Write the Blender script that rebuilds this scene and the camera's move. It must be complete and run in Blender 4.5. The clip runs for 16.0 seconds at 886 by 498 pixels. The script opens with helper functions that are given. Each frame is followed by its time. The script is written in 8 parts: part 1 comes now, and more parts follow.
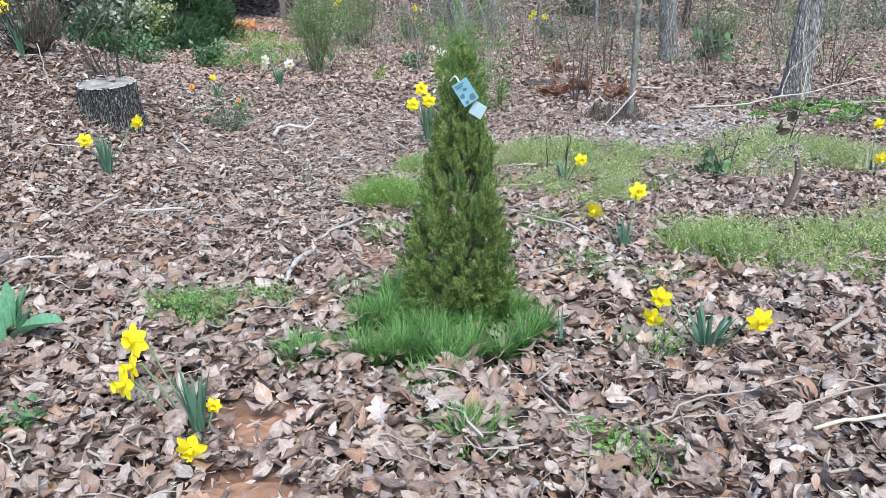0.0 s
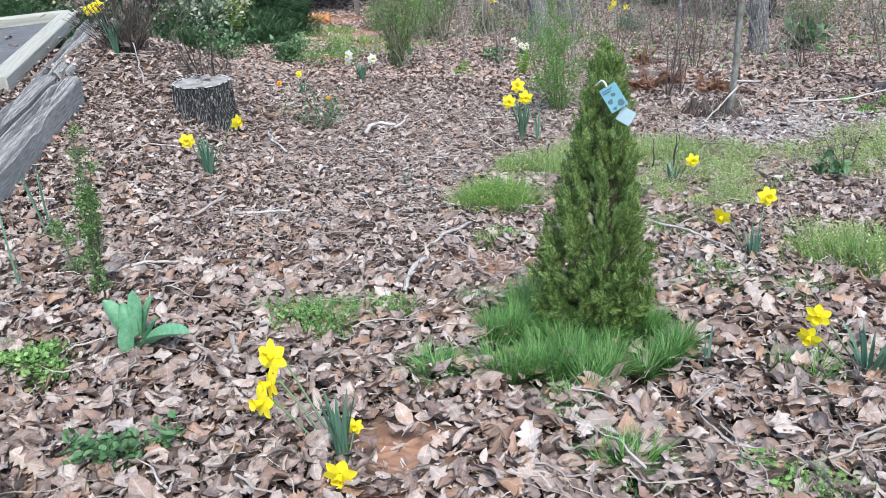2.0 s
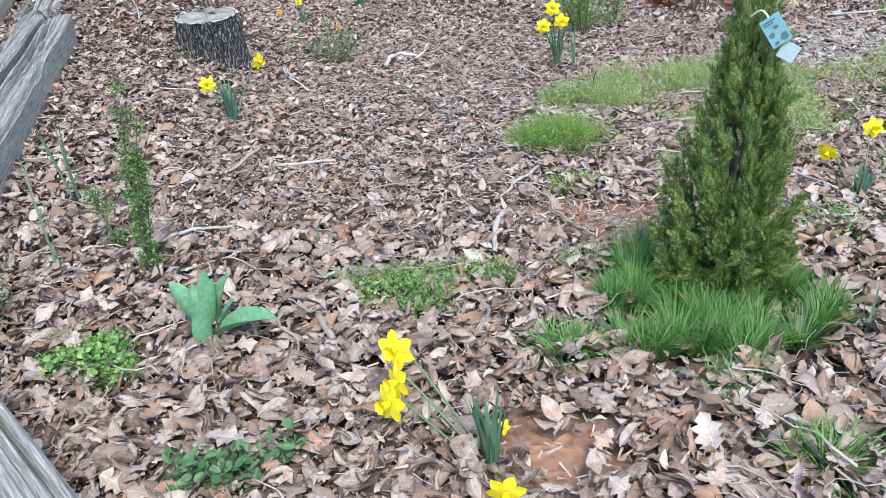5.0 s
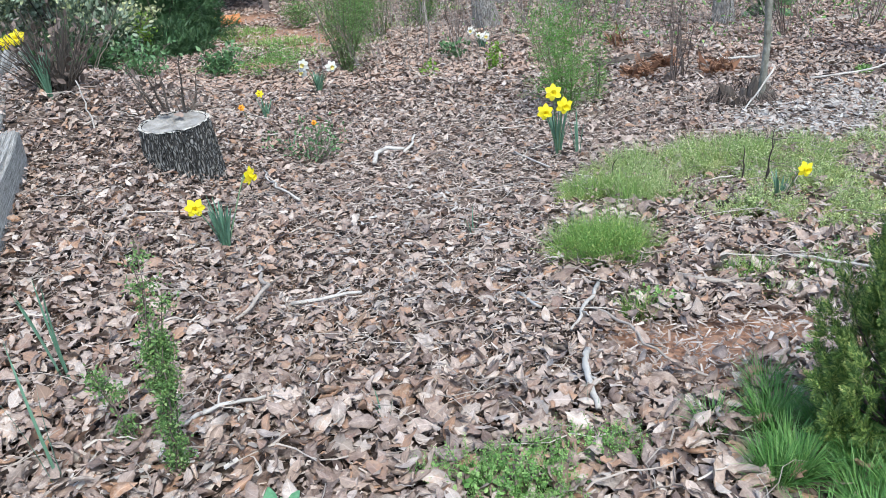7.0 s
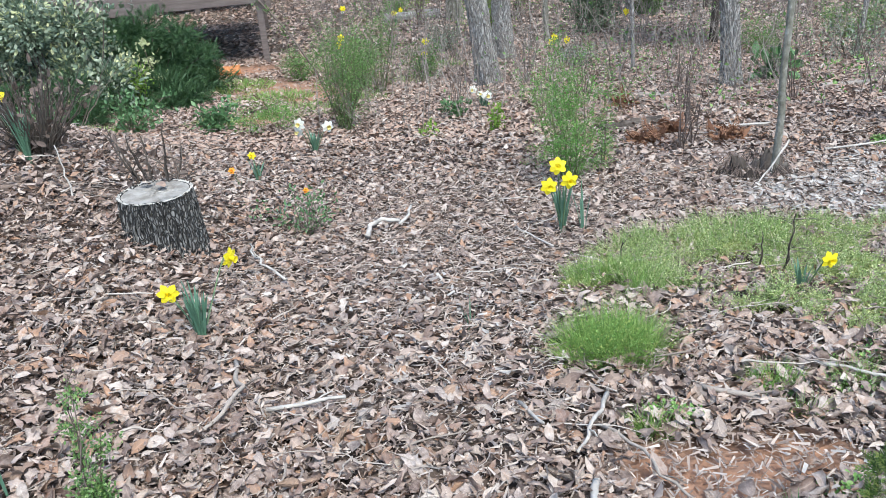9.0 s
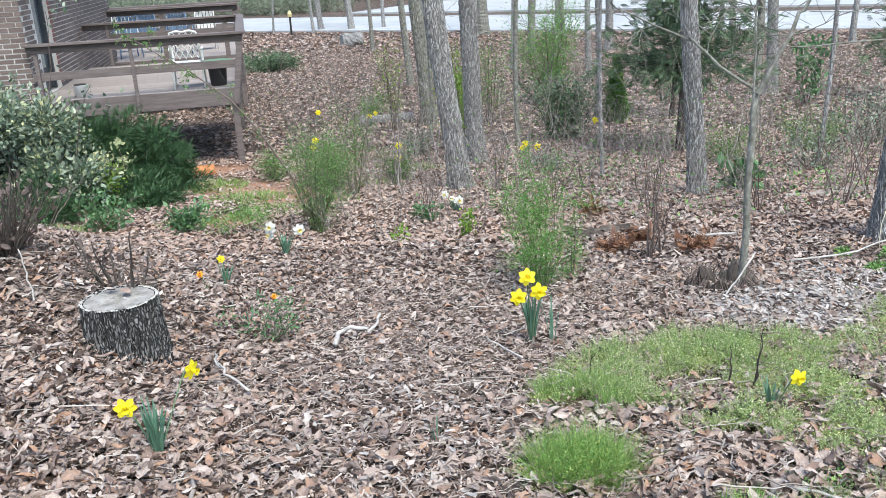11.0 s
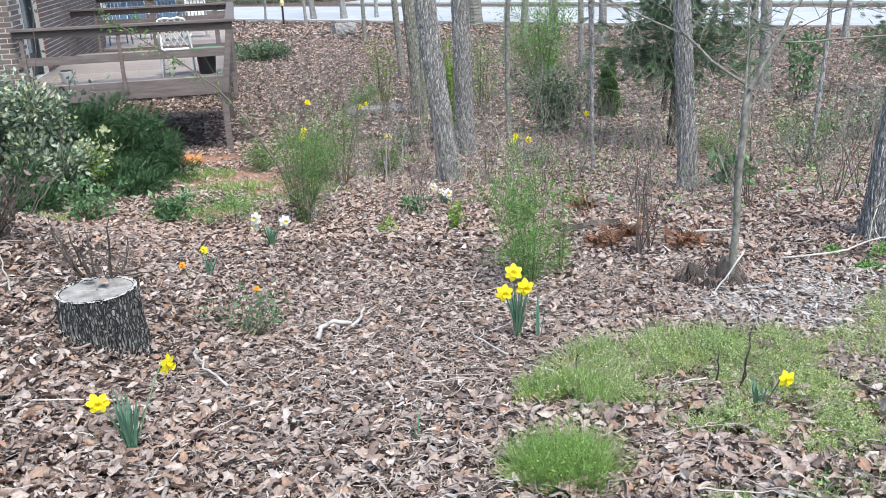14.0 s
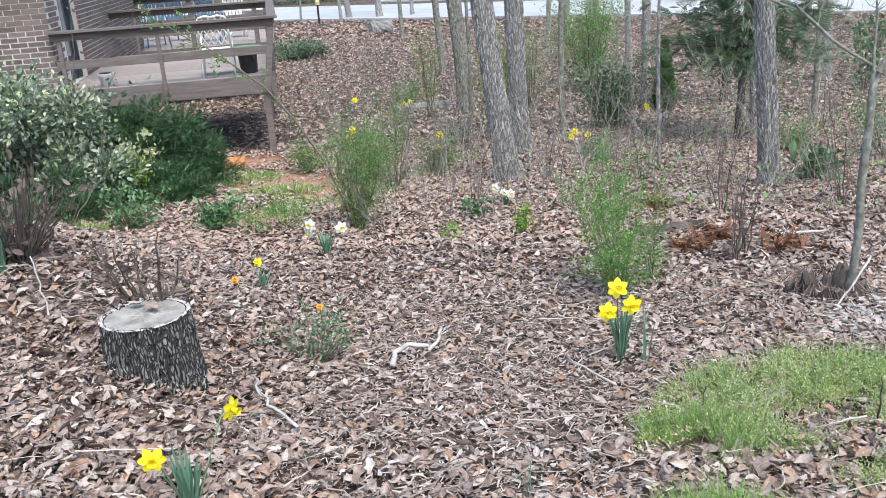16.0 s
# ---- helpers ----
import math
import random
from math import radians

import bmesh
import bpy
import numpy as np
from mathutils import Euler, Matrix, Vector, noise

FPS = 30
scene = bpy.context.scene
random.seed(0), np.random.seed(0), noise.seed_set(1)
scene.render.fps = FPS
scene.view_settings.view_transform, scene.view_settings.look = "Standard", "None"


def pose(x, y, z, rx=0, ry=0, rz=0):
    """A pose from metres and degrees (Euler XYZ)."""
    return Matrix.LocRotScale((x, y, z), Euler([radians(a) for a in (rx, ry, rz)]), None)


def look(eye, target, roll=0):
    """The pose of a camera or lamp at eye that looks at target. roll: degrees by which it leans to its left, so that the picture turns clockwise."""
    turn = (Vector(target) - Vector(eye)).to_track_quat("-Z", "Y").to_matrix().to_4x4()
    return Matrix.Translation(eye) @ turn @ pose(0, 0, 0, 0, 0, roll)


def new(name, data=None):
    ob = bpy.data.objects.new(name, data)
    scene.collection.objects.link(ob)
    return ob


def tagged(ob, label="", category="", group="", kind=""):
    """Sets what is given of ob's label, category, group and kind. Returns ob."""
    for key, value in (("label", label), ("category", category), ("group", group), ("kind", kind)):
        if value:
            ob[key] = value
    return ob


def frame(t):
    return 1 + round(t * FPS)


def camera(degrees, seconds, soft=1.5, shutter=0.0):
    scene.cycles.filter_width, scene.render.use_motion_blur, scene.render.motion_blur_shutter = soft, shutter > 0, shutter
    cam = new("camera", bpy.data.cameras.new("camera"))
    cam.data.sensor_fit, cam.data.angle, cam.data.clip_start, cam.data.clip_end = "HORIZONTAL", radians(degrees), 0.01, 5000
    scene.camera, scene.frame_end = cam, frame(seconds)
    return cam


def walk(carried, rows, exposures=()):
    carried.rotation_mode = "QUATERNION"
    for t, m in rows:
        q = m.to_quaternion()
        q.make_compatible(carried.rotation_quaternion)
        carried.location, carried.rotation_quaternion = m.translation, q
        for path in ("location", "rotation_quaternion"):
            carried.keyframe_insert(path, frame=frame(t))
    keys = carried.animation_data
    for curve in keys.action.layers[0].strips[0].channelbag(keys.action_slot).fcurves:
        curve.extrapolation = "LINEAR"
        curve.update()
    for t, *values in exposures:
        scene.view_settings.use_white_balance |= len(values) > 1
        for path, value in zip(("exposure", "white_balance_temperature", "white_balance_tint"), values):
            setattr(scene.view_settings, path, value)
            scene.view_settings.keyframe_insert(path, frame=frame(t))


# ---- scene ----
cam = camera(54.5, 16.0, soft=0.6)
PATH = [
    (0, (0.222, 0.207, 1.277), (0.038, 2.001, 0.413), -1.2),
    (0.5, (0.206, 0.206, 1.29), (0.0, 2.011, 0.454), -1.6),
    (1, (0.141, 0.201, 1.3), (-0.081, 2.005, 0.465), -2.2),
    (1.5, (0.07, 0.212, 1.292), (-0.216, 1.984, 0.41), -2.7),
    (2, (-0.016, 0.306, 1.291), (-0.333, 2.074, 0.411), -2.7),
    (2.5, (-0.11, 0.391, 1.299), (-0.448, 2.159, 0.428), -2.1),
    (3, (-0.198, 0.439, 1.298), (-0.524, 2.188, 0.384), -1.6),
    (3.2, (-0.242, 0.462, 1.294), (-0.538, 2.197, 0.344), -1.5),
    (5.3, (-0.501, 0.628, 1.27), (-0.747, 2.316, 0.227), -4.3),
    (5.5, (-0.546, 0.672, 1.273), (-0.815, 2.37, 0.252), -4.3),
    (6, (-0.65, 0.808, 1.296), (-0.925, 2.541, 0.335), -4.1),
    (6.5, (-0.766, 0.924, 1.297), (-0.966, 2.69, 0.379), -4.4),
    (7, (-0.897, 1.078, 1.303), (-0.97, 2.843, 0.365), -5.6),
    (7.5, (-0.955, 1.179, 1.298), (-0.99, 2.936, 0.343), -5.1),
    (8, (-0.943, 1.265, 1.296), (-0.951, 3.035, 0.366), -3.9),
    (8.5, (-0.9, 1.346, 1.306), (-0.922, 3.135, 0.412), -3.7),
    (9, (-0.873, 1.4, 1.336), (-0.94, 3.211, 0.489), -4.6),
    (9.2, (-0.871, 1.414, 1.34), (-0.947, 3.235, 0.515), -4.7),
    (11.3, (-0.843, 1.459, 1.388), (-0.799, 3.355, 0.755), -2.5),
    (11.5, (-0.828, 1.47, 1.385), (-0.752, 3.366, 0.753), -2.3),
    (12, (-0.806, 1.487, 1.381), (-0.661, 3.377, 0.742), -2.0),
    (12.5, (-0.814, 1.492, 1.38), (-0.669, 3.384, 0.748), -1.9),
    (13, (-0.82, 1.484, 1.383), (-0.718, 3.38, 0.757), -2.0),
    (13.5, (-0.824, 1.494, 1.38), (-0.752, 3.388, 0.74), -1.9),
    (14, (-0.825, 1.518, 1.371), (-0.795, 3.405, 0.709), -2.1),
    (14.5, (-0.843, 1.519, 1.367), (-0.874, 3.406, 0.705), -2.3),
    (15, (-0.889, 1.568, 1.351), (-0.967, 3.457, 0.698), -1.9),
    (15.5, (-0.996, 1.781, 1.336), (-1.1, 3.675, 0.702), -3.2),
    (16, (-1.058, 2.045, 1.272), (-1.109, 3.932, 0.608), -3.7),
]
walk(cam, [(t, look(eye, target, roll)) for t, eye, target, roll in PATH], exposures=[(0.0, 1.34, 6300, 5.5), (3.0, 1.35, 6300, 7.0), (6.0, 1.34, 6300, 4.0), (8.5, 1.39, 6350, 3.0), (12.0, 1.44, 6500, 4.5), (16.0, 1.43, 6500, 6.0)])

# ---- light ----
world = bpy.data.worlds.new("sky")
scene.world = world
world.use_nodes = True
_wn = world.node_tree.nodes
_sky = _wn.new("ShaderNodeTexSky")
_sky.sky_type, _sky.sun_disc = "NISHITA", False
_sky.sun_elevation, _sky.sun_rotation = radians(60), radians(155)
_sky.air_density, _sky.dust_density = 1.0, 2.0
world.node_tree.links.new(_sky.outputs[0], _wn["Background"].inputs[0])
_wn["Background"].inputs[1].default_value = 0.13
sun = new("sun", bpy.data.lights.new("sun", "SUN"))
sun.data.energy, sun.data.angle, sun.data.color = 1.45, radians(20), (1.0, 0.99, 0.945)
_el, _az = radians(60), radians(155)
sun.matrix_world = look((0, 0, 0), (-math.sin(_az) * math.cos(_el), -math.cos(_az) * math.cos(_el), -math.sin(_el)))
sun.location = (0, 0, 30)

# ---- geometry helpers ----
R = np.random.RandomState(7)


def terrace(x, y):
    """Distance to the left of the line of timbers that edges the driveway."""
    return (-(x + 2.37) - 0.353 * (y - 2.99)) / 1.06


def gz(x, y):
    """Height of the ground: a slope that eases out towards the road, with a level terrace behind the timbers."""
    x, y = np.asarray(x, float), np.asarray(y, float)
    yy = 1.0 + 0.5 * np.log1p(np.exp(np.clip((y - 1.0) / 0.5, -40, 40))) * (y < 18) + (y >= 18) * (y - 1.0)
    z = -1.95 * np.tanh(0.135 * (yy - 1.55) / 1.95)
    d = terrace(x, y)
    z = z + 0.13 * np.exp(-(((x + 2.62) / 0.22) ** 2 + ((y - 4.86) / 0.36) ** 2))
    c = np.clip(y - 3.0, 0.0, 2.0)
    u = np.clip(y - 4.9, 0.0, 1.0)
    zt = -0.16 + 0.15 * u * u * (3 - 2 * u)
    zt = zt + (-0.12 - zt) / (1 + np.exp(np.clip(-(d - 0.25) / 0.05, -60, 60)))
    f = 1 / (1 + np.exp(np.clip(-(d + 0.6 + 0.08 * c) / (0.2 + 0.025 * c), -60, 60))) / (1 + np.exp(np.clip(-(7.6 - y) / 0.5, -60, 60)))
    return z + (zt - z) * f


def gpt(x, y, dz=0.0):
    return (x, y, float(gz(x, y)) + dz)


class Geo:
    """Vertices and faces gathered for one mesh."""

    def __init__(self):
        self.v, self.f, self.n, self.uv = [], [], 0, []

    def add(self, V, F):
        V = np.asarray(V, float).reshape(-1, 3)
        self.v.append(V)
        self.f += [tuple(int(i) + self.n for i in f) for f in F] if not isinstance(F, np.ndarray) else (F + self.n).tolist()
        self.n += len(V)
        return self

    def scatter(self, T, F, pos, rot):
        """Copies of the template (T, F) with the 3x3 turns rot at the places pos."""
        T, F, pos = np.asarray(T, float), np.asarray(F), np.asarray(pos, float)
        if not len(pos):
            return self
        V = np.einsum("nij,kj->nki", rot, T) + pos[:, None, :]
        FF = F[None] + (np.arange(len(pos)) * len(T))[:, None, None]
        return self.add(V.reshape(-1, 3), FF.reshape(-1, F.shape[1]))

    def tube(self, pts, r0, r1, sides=6, cap=True):
        pts = np.asarray(pts, float)
        n = len(pts)
        t = np.gradient(pts, axis=0)
        t /= np.linalg.norm(t, axis=1)[:, None] + 1e-9
        ref = np.array([0.31, 0.17, 0.93]) if abs(t[0][2]) < 0.9 else np.array([1.0, 0.1, 0.0])
        a = np.cross(t, ref)
        a /= np.linalg.norm(a, axis=1)[:, None] + 1e-9
        b = np.cross(t, a)
        r = np.linspace(r0, r1, n) if np.isscalar(r0) else np.asarray(r0)
        ang = np.linspace(0, 2 * np.pi, sides, endpoint=False)
        ring = a[:, None] * np.cos(ang)[None, :, None] + b[:, None] * np.sin(ang)[None, :, None]
        V = (pts[:, None] + ring * r[:, None, None]).reshape(-1, 3)
        F = [(i * sides + j, i * sides + (j + 1) % sides, (i + 1) * sides + (j + 1) % sides, (i + 1) * sides + j) for i in range(n - 1) for j in range(sides)]
        if cap:
            F += [tuple(range(sides))[::-1], tuple(range((n - 1) * sides, n * sides))]
        return self.add(V, F)

    def box(self, lo, hi, m=None):
        (x0, y0, z0), (x1, y1, z1) = lo, hi
        V = np.array([(x, y, z) for z in (z0, z1) for y in (y0, y1) for x in (x0, x1)], float)
        if m is not None:
            V = np.array([m @ Vector(v) for v in V])
        return self.add(V, [(0, 2, 3, 1), (4, 5, 7, 6), (0, 1, 5, 4), (2, 6, 7, 3), (0, 4, 6, 2), (1, 3, 7, 5)])

    def mesh(self, name, smooth=False):
        me = bpy.data.meshes.new(name)
        me.from_pydata(np.concatenate(self.v).tolist() if self.v else [], [], self.f)
        if smooth:
            me.polygons.foreach_set("use_smooth", [True] * len(me.polygons))
        if self.uv:
            me.attributes.new("blade", "FLOAT_VECTOR", "POINT").data.foreach_set("vector", np.concatenate(self.uv).astype(np.float32).ravel())
        me.update()
        return me


def turns(d, roll=None, size=1.0, rs=R):
    """3x3 turns that lay a template's y axis along the ways d, with a roll about it, times size."""
    d = np.asarray(d, float)
    y = d / (np.linalg.norm(d, axis=1)[:, None] + 1e-9)
    ref = np.where(np.abs(y[:, 2:3]) > 0.95, np.array([[1.0, 0, 0]]), np.array([[0, 0, 1.0]]))
    x = np.cross(y, ref)
    x /= np.linalg.norm(x, axis=1)[:, None] + 1e-9
    z = np.cross(x, y)
    if roll is not None:
        c, s = np.cos(roll)[:, None], np.sin(roll)[:, None]
        x, z = c * x + s * z, c * z - s * x
    m = np.stack([x, y, z], -1)
    return m * (np.asarray(size, float).reshape(-1, 1, 1))


def part(name, geo, material, parent=None, label="", smooth=False, bevel=0.0):
    """Links a Geo or a ready mesh as one mesh object under a thing or a part."""
    me = geo.mesh(name, smooth) if isinstance(geo, Geo) else geo
    if not me.materials:
        me.materials.append(material)
    ob = new(name, me)
    if bevel:
        md = ob.modifiers.new("bevel", "BEVEL")
        md.width, md.segments, md.limit_method = bevel, 2, "ANGLE"
    if parent is not None:
        ob.parent = parent
    return tagged(ob, label=label)


def thing(name, at, label, category, group="", turn=0.0):
    ob = new(name)
    ob.empty_display_size = 0.05
    ob.location = at
    ob.rotation_euler = (0, 0, radians(turn))
    return tagged(ob, label, category, group)


# ---- materials ----
def stops(ramp, cols):
    el = ramp.color_ramp.elements
    while len(el) < len(cols):
        el.new(0.5)
    for i, c in enumerate(cols):
        p, rgb = c if isinstance(c[1], tuple) else (i / max(1, len(cols) - 1), c)
        el[i].position = p
        el[i].color = (*rgb, 1)


def material(name, cols, rough=0.8, vary="island", scale=8.0, mix=0.35, bump=0.0, bump_scale=60.0, metal=0.0, sheen=0.0, trans=0.0, spec=0.5, stretch=(1, 1, 1)):
    """A ramp of colours driven by a random number per piece and a noise at real size, with fine relief."""
    m = bpy.data.materials.new(name)
    m.use_nodes = True
    n, l = m.node_tree.nodes, m.node_tree.links
    p = n["Principled BSDF"]
    p.inputs["Roughness"].default_value = rough
    p.inputs["Metallic"].default_value = metal
    p.inputs["Specular IOR Level"].default_value = spec
    co = n.new("ShaderNodeTexCoord")
    mp = n.new("ShaderNodeMapping")
    mp.inputs["Scale"].default_value = stretch
    l.new(co.outputs["Object"], mp.inputs[0])
    no = n.new("ShaderNodeTexNoise")
    no.inputs["Scale"].default_value, no.inputs["Detail"].default_value, no.inputs["Roughness"].default_value = scale, 6, 0.65
    l.new(mp.outputs[0], no.inputs["Vector"])
    fac = no.outputs["Fac"]
    if vary:
        g = n.new("ShaderNodeNewGeometry") if vary == "island" else n.new("ShaderNodeObjectInfo")
        out = g.outputs["Random Per Island"] if vary == "island" else g.outputs["Random"]
        mx = n.new("ShaderNodeMix")
        mx.inputs[0].default_value = mix
        l.new(out, mx.inputs[2])
        l.new(fac, mx.inputs[3])
        fac = mx.outputs[0]
    else:
        st = n.new("ShaderNodeMapRange")
        st.inputs[1].default_value, st.inputs[2].default_value = 0.28, 0.72
        l.new(fac, st.inputs[0])
        fac = st.outputs[0]
    ra = n.new("ShaderNodeValToRGB")
    stops(ra, cols)
    l.new(fac, ra.inputs[0])
    l.new(ra.outputs[0], p.inputs["Base Color"])
    if bump:
        bn = n.new("ShaderNodeTexNoise")
        bn.inputs["Scale"].default_value, bn.inputs["Detail"].default_value = bump_scale, 5
        l.new(mp.outputs[0], bn.inputs["Vector"])
        b = n.new("ShaderNodeBump")
        b.inputs["Strength"].default_value, b.inputs["Distance"].default_value = bump, 0.01
        l.new(bn.outputs["Fac"], b.inputs["Height"])
        l.new(b.outputs[0], p.inputs["Normal"])
    if trans:
        t = n.new("ShaderNodeBsdfTranslucent")
        l.new(ra.outputs[0], t.inputs[0])
        ms = n.new("ShaderNodeMixShader")
        ms.inputs[0].default_value = trans
        l.new(p.outputs[0], ms.inputs[1])
        l.new(t.outputs[0], ms.inputs[2])
        l.new(ms.outputs[0], n["Material Output"].inputs[0])
    return m


LITTER = [(0.0, (0.032, 0.022, 0.019)), (0.09, (0.19, 0.108, 0.077)), (0.17, (0.3, 0.235, 0.207)), (0.26, (0.1, 0.066, 0.055)), (0.36, (0.41, 0.335, 0.298)), (0.46, (0.205, 0.14, 0.114)), (0.54, (0.31, 0.185, 0.12)), (0.62, (0.43, 0.372, 0.34)), (0.72, (0.14, 0.096, 0.081)), (0.82, (0.33, 0.25, 0.206)), (0.92, (0.52, 0.465, 0.43)), (1.0, (0.075, 0.052, 0.045))]
RUSSET = [(0.13, 0.09, 0.075), (0.24, 0.16, 0.125), (0.35, 0.25, 0.205), (0.28, 0.2, 0.165), (0.42, 0.34, 0.3), (0.34, 0.225, 0.17), (0.48, 0.415, 0.38), (0.22, 0.155, 0.128)]


def leaf_material(name, cols, rough, vary, spec):
    """Dry leaf: one hue a leaf, mottled, with a pale midrib, side veins and a browner margin."""
    m = material(name, cols, rough, vary, 45, 0.22, 0.5, 70, spec=spec)
    n, l = m.node_tree.nodes, m.node_tree.links
    p, ra = n["Principled BSDF"], n["Color Ramp"]

    def op(kind, a, b=0.0, c=0.0):
        q = n.new("ShaderNodeMath")
        q.operation = kind
        for i, v in enumerate((a, b, c)):
            if isinstance(v, (int, float)):
                q.inputs[i].default_value = v
            else:
                l.new(v, q.inputs[i])
        return q.outputs[0]

    def ease(v, lo, hi):
        q = n.new("ShaderNodeMapRange")
        q.interpolation_type = "SMOOTHSTEP"
        q.inputs[1].default_value, q.inputs[2].default_value = lo, hi
        l.new(v, q.inputs[0])
        return q.outputs[0]

    at = n.new("ShaderNodeAttribute")
    at.attribute_name = "blade"
    se = n.new("ShaderNodeSeparateXYZ")
    l.new(at.outputs["Vector"], se.inputs[0])
    u = op("ABSOLUTE", se.outputs[0])
    rib = ease(u, 0.1, 0.02)
    side = ease(op("SINE", op("MULTIPLY", op("MULTIPLY_ADD", u, -0.3, se.outputs[1]), 46.0)), 0.75, 1.0)
    vein = op("MAXIMUM", rib, op("MULTIPLY", side, 0.45))
    rim = ease(u, 0.72, 1.0)
    tone = op("SUBTRACT", op("MULTIPLY_ADD", vein, 0.3, 1.0), op("MULTIPLY", rim, 0.16))
    hs = n.new("ShaderNodeHueSaturation")
    l.new(tone, hs.inputs["Value"])
    l.new(ra.outputs[0], hs.inputs["Color"])
    l.new(hs.outputs[0], p.inputs["Base Color"])
    return m


M_LEAF = leaf_material("dead_leaf", LITTER, 0.5, "island", 0.36)
M_LEAF_FAR = leaf_material("russet_dead_leaf", RUSSET, 0.6, "island", 0.3)
M_LEAF_TAN = leaf_material("tan_dead_leaf", [(0.0, (0.15, 0.092, 0.07)), (0.25, (0.33, 0.23, 0.17)), (0.5, (0.23, 0.16, 0.125)), (0.75, (0.38, 0.32, 0.285)), (1.0, (0.31, 0.245, 0.21))], 0.5, "object", 0.36)
M_CHIP = material("wood_chip", [(0.12, 0.085, 0.07), (0.28, 0.21, 0.175), (0.41, 0.34, 0.3), (0.56, 0.5, 0.46)], 0.75, "island", 30, 0.2)
M_TWIG = material("twig", [(0.13, 0.105, 0.088), (0.29, 0.245, 0.215), (0.52, 0.475, 0.435)], 0.8, "island", 40, 0.3, 0.3, 120)
M_PALESTICK = material("bleached_stick", [(0.25, 0.225, 0.205), (0.4, 0.37, 0.345), (0.54, 0.515, 0.49)], 0.75, None, 12, 0.4, 0.4, 90)
M_BARK = material("grey_bark", [(0.06, 0.055, 0.05), (0.185, 0.176, 0.167), (0.3, 0.292, 0.283), (0.56, 0.555, 0.545)], 0.9, None, 44, 0.3, 1.0, 90, stretch=(1, 1, 0.3), spec=0.2)
M_BARK_DARK = material("dark_bark", [(0.025, 0.02, 0.018), (0.08, 0.066, 0.058), (0.15, 0.13, 0.115)], 0.9, None, 9, 0.3, 0.8, 30, stretch=(1, 1, 0.25), spec=0.2)
def bark_material(name, plates, furrow, lichen, across, along):
    """Bark in long plates parted by dark furrows, with patches of pale lichen."""
    m = material(name, plates, 0.9, None, 24, 0.3, 0.0, 60, stretch=(1, 1, 0.4), spec=0.2)
    n, l = m.node_tree.nodes, m.node_tree.links
    p, ra = n["Principled BSDF"], n["Color Ramp"]
    co = n["Texture Coordinate"]
    wob = n.new("ShaderNodeTexNoise")
    wob.inputs["Scale"].default_value, wob.inputs["Detail"].default_value = 14, 3
    l.new(co.outputs["Object"], wob.inputs["Vector"])
    ad = n.new("ShaderNodeVectorMath")
    ad.operation = "MULTIPLY_ADD"
    ad.inputs[1].default_value = (0.03, 0.03, 0.05)
    l.new(wob.outputs["Color"], ad.inputs[0])
    l.new(co.outputs["Object"], ad.inputs[2])
    mp = n.new("ShaderNodeMapping")
    mp.inputs["Scale"].default_value = (across, across, along)
    l.new(ad.outputs[0], mp.inputs[0])
    vo = n.new("ShaderNodeTexVoronoi")
    vo.feature = "DISTANCE_TO_EDGE"
    vo.inputs["Scale"].default_value = 1.0
    l.new(mp.outputs[0], vo.inputs["Vector"])
    ed = n.new("ShaderNodeMapRange")
    ed.interpolation_type = "SMOOTHSTEP"
    ed.inputs[1].default_value, ed.inputs[2].default_value = 0.02, 0.2
    l.new(vo.outputs["Distance"], ed.inputs[0])
    li = n.new("ShaderNodeTexNoise")
    li.inputs["Scale"].default_value, li.inputs["Detail"].default_value, li.inputs["Roughness"].default_value = 16, 5, 0.7
    l.new(co.outputs["Object"], li.inputs["Vector"])
    lm = n.new("ShaderNodeMapRange")
    lm.inputs[1].default_value, lm.inputs[2].default_value, lm.inputs[4].default_value = 0.58, 0.68, 0.75
    l.new(li.outputs["Fac"], lm.inputs[0])
    colour = ra.outputs[0]
    for fac, a, b in ((lm.outputs[0], colour, lichen), (ed.outputs[0], furrow, None)):
        mk = n.new("ShaderNodeMix")
        mk.data_type = "RGBA"
        l.new(fac, mk.inputs[0])
        if b is None:
            mk.inputs[6].default_value = (*a, 1)
            l.new(colour, mk.inputs[7])
        else:
            l.new(a, mk.inputs[6])
            mk.inputs[7].default_value = (*b, 1)
        colour = mk.outputs[2]
    l.new(colour, p.inputs["Base Color"])
    bu = n.new("ShaderNodeBump")
    bu.inputs["Strength"].default_value, bu.inputs["Distance"].default_value = 1.0, 0.012
    l.new(ed.outputs[0], bu.inputs["Height"])
    l.new(bu.outputs[0], p.inputs["Normal"])
    return m


M_OAKBARK = bark_material("oak_bark", [(0.27, 0.255, 0.245), (0.39, 0.375, 0.365), (0.52, 0.51, 0.5)], (0.2, 0.187, 0.18), (0.66, 0.67, 0.65), 70, 9)
M_STUMPBARK = bark_material("stump_bark", [(0.08, 0.078, 0.077), (0.14, 0.137, 0.135), (0.23, 0.226, 0.222)], (0.03, 0.029, 0.029), (0.32, 0.32, 0.31), 85, 3)
M_SAPLING = material("sapling_bark", [(0.08, 0.076, 0.06), (0.15, 0.145, 0.122), (0.23, 0.226, 0.2), (0.42, 0.42, 0.39)], 0.85, None, 26, 0.3, 0.5, 60, stretch=(1, 1, 0.7), spec=0.2)
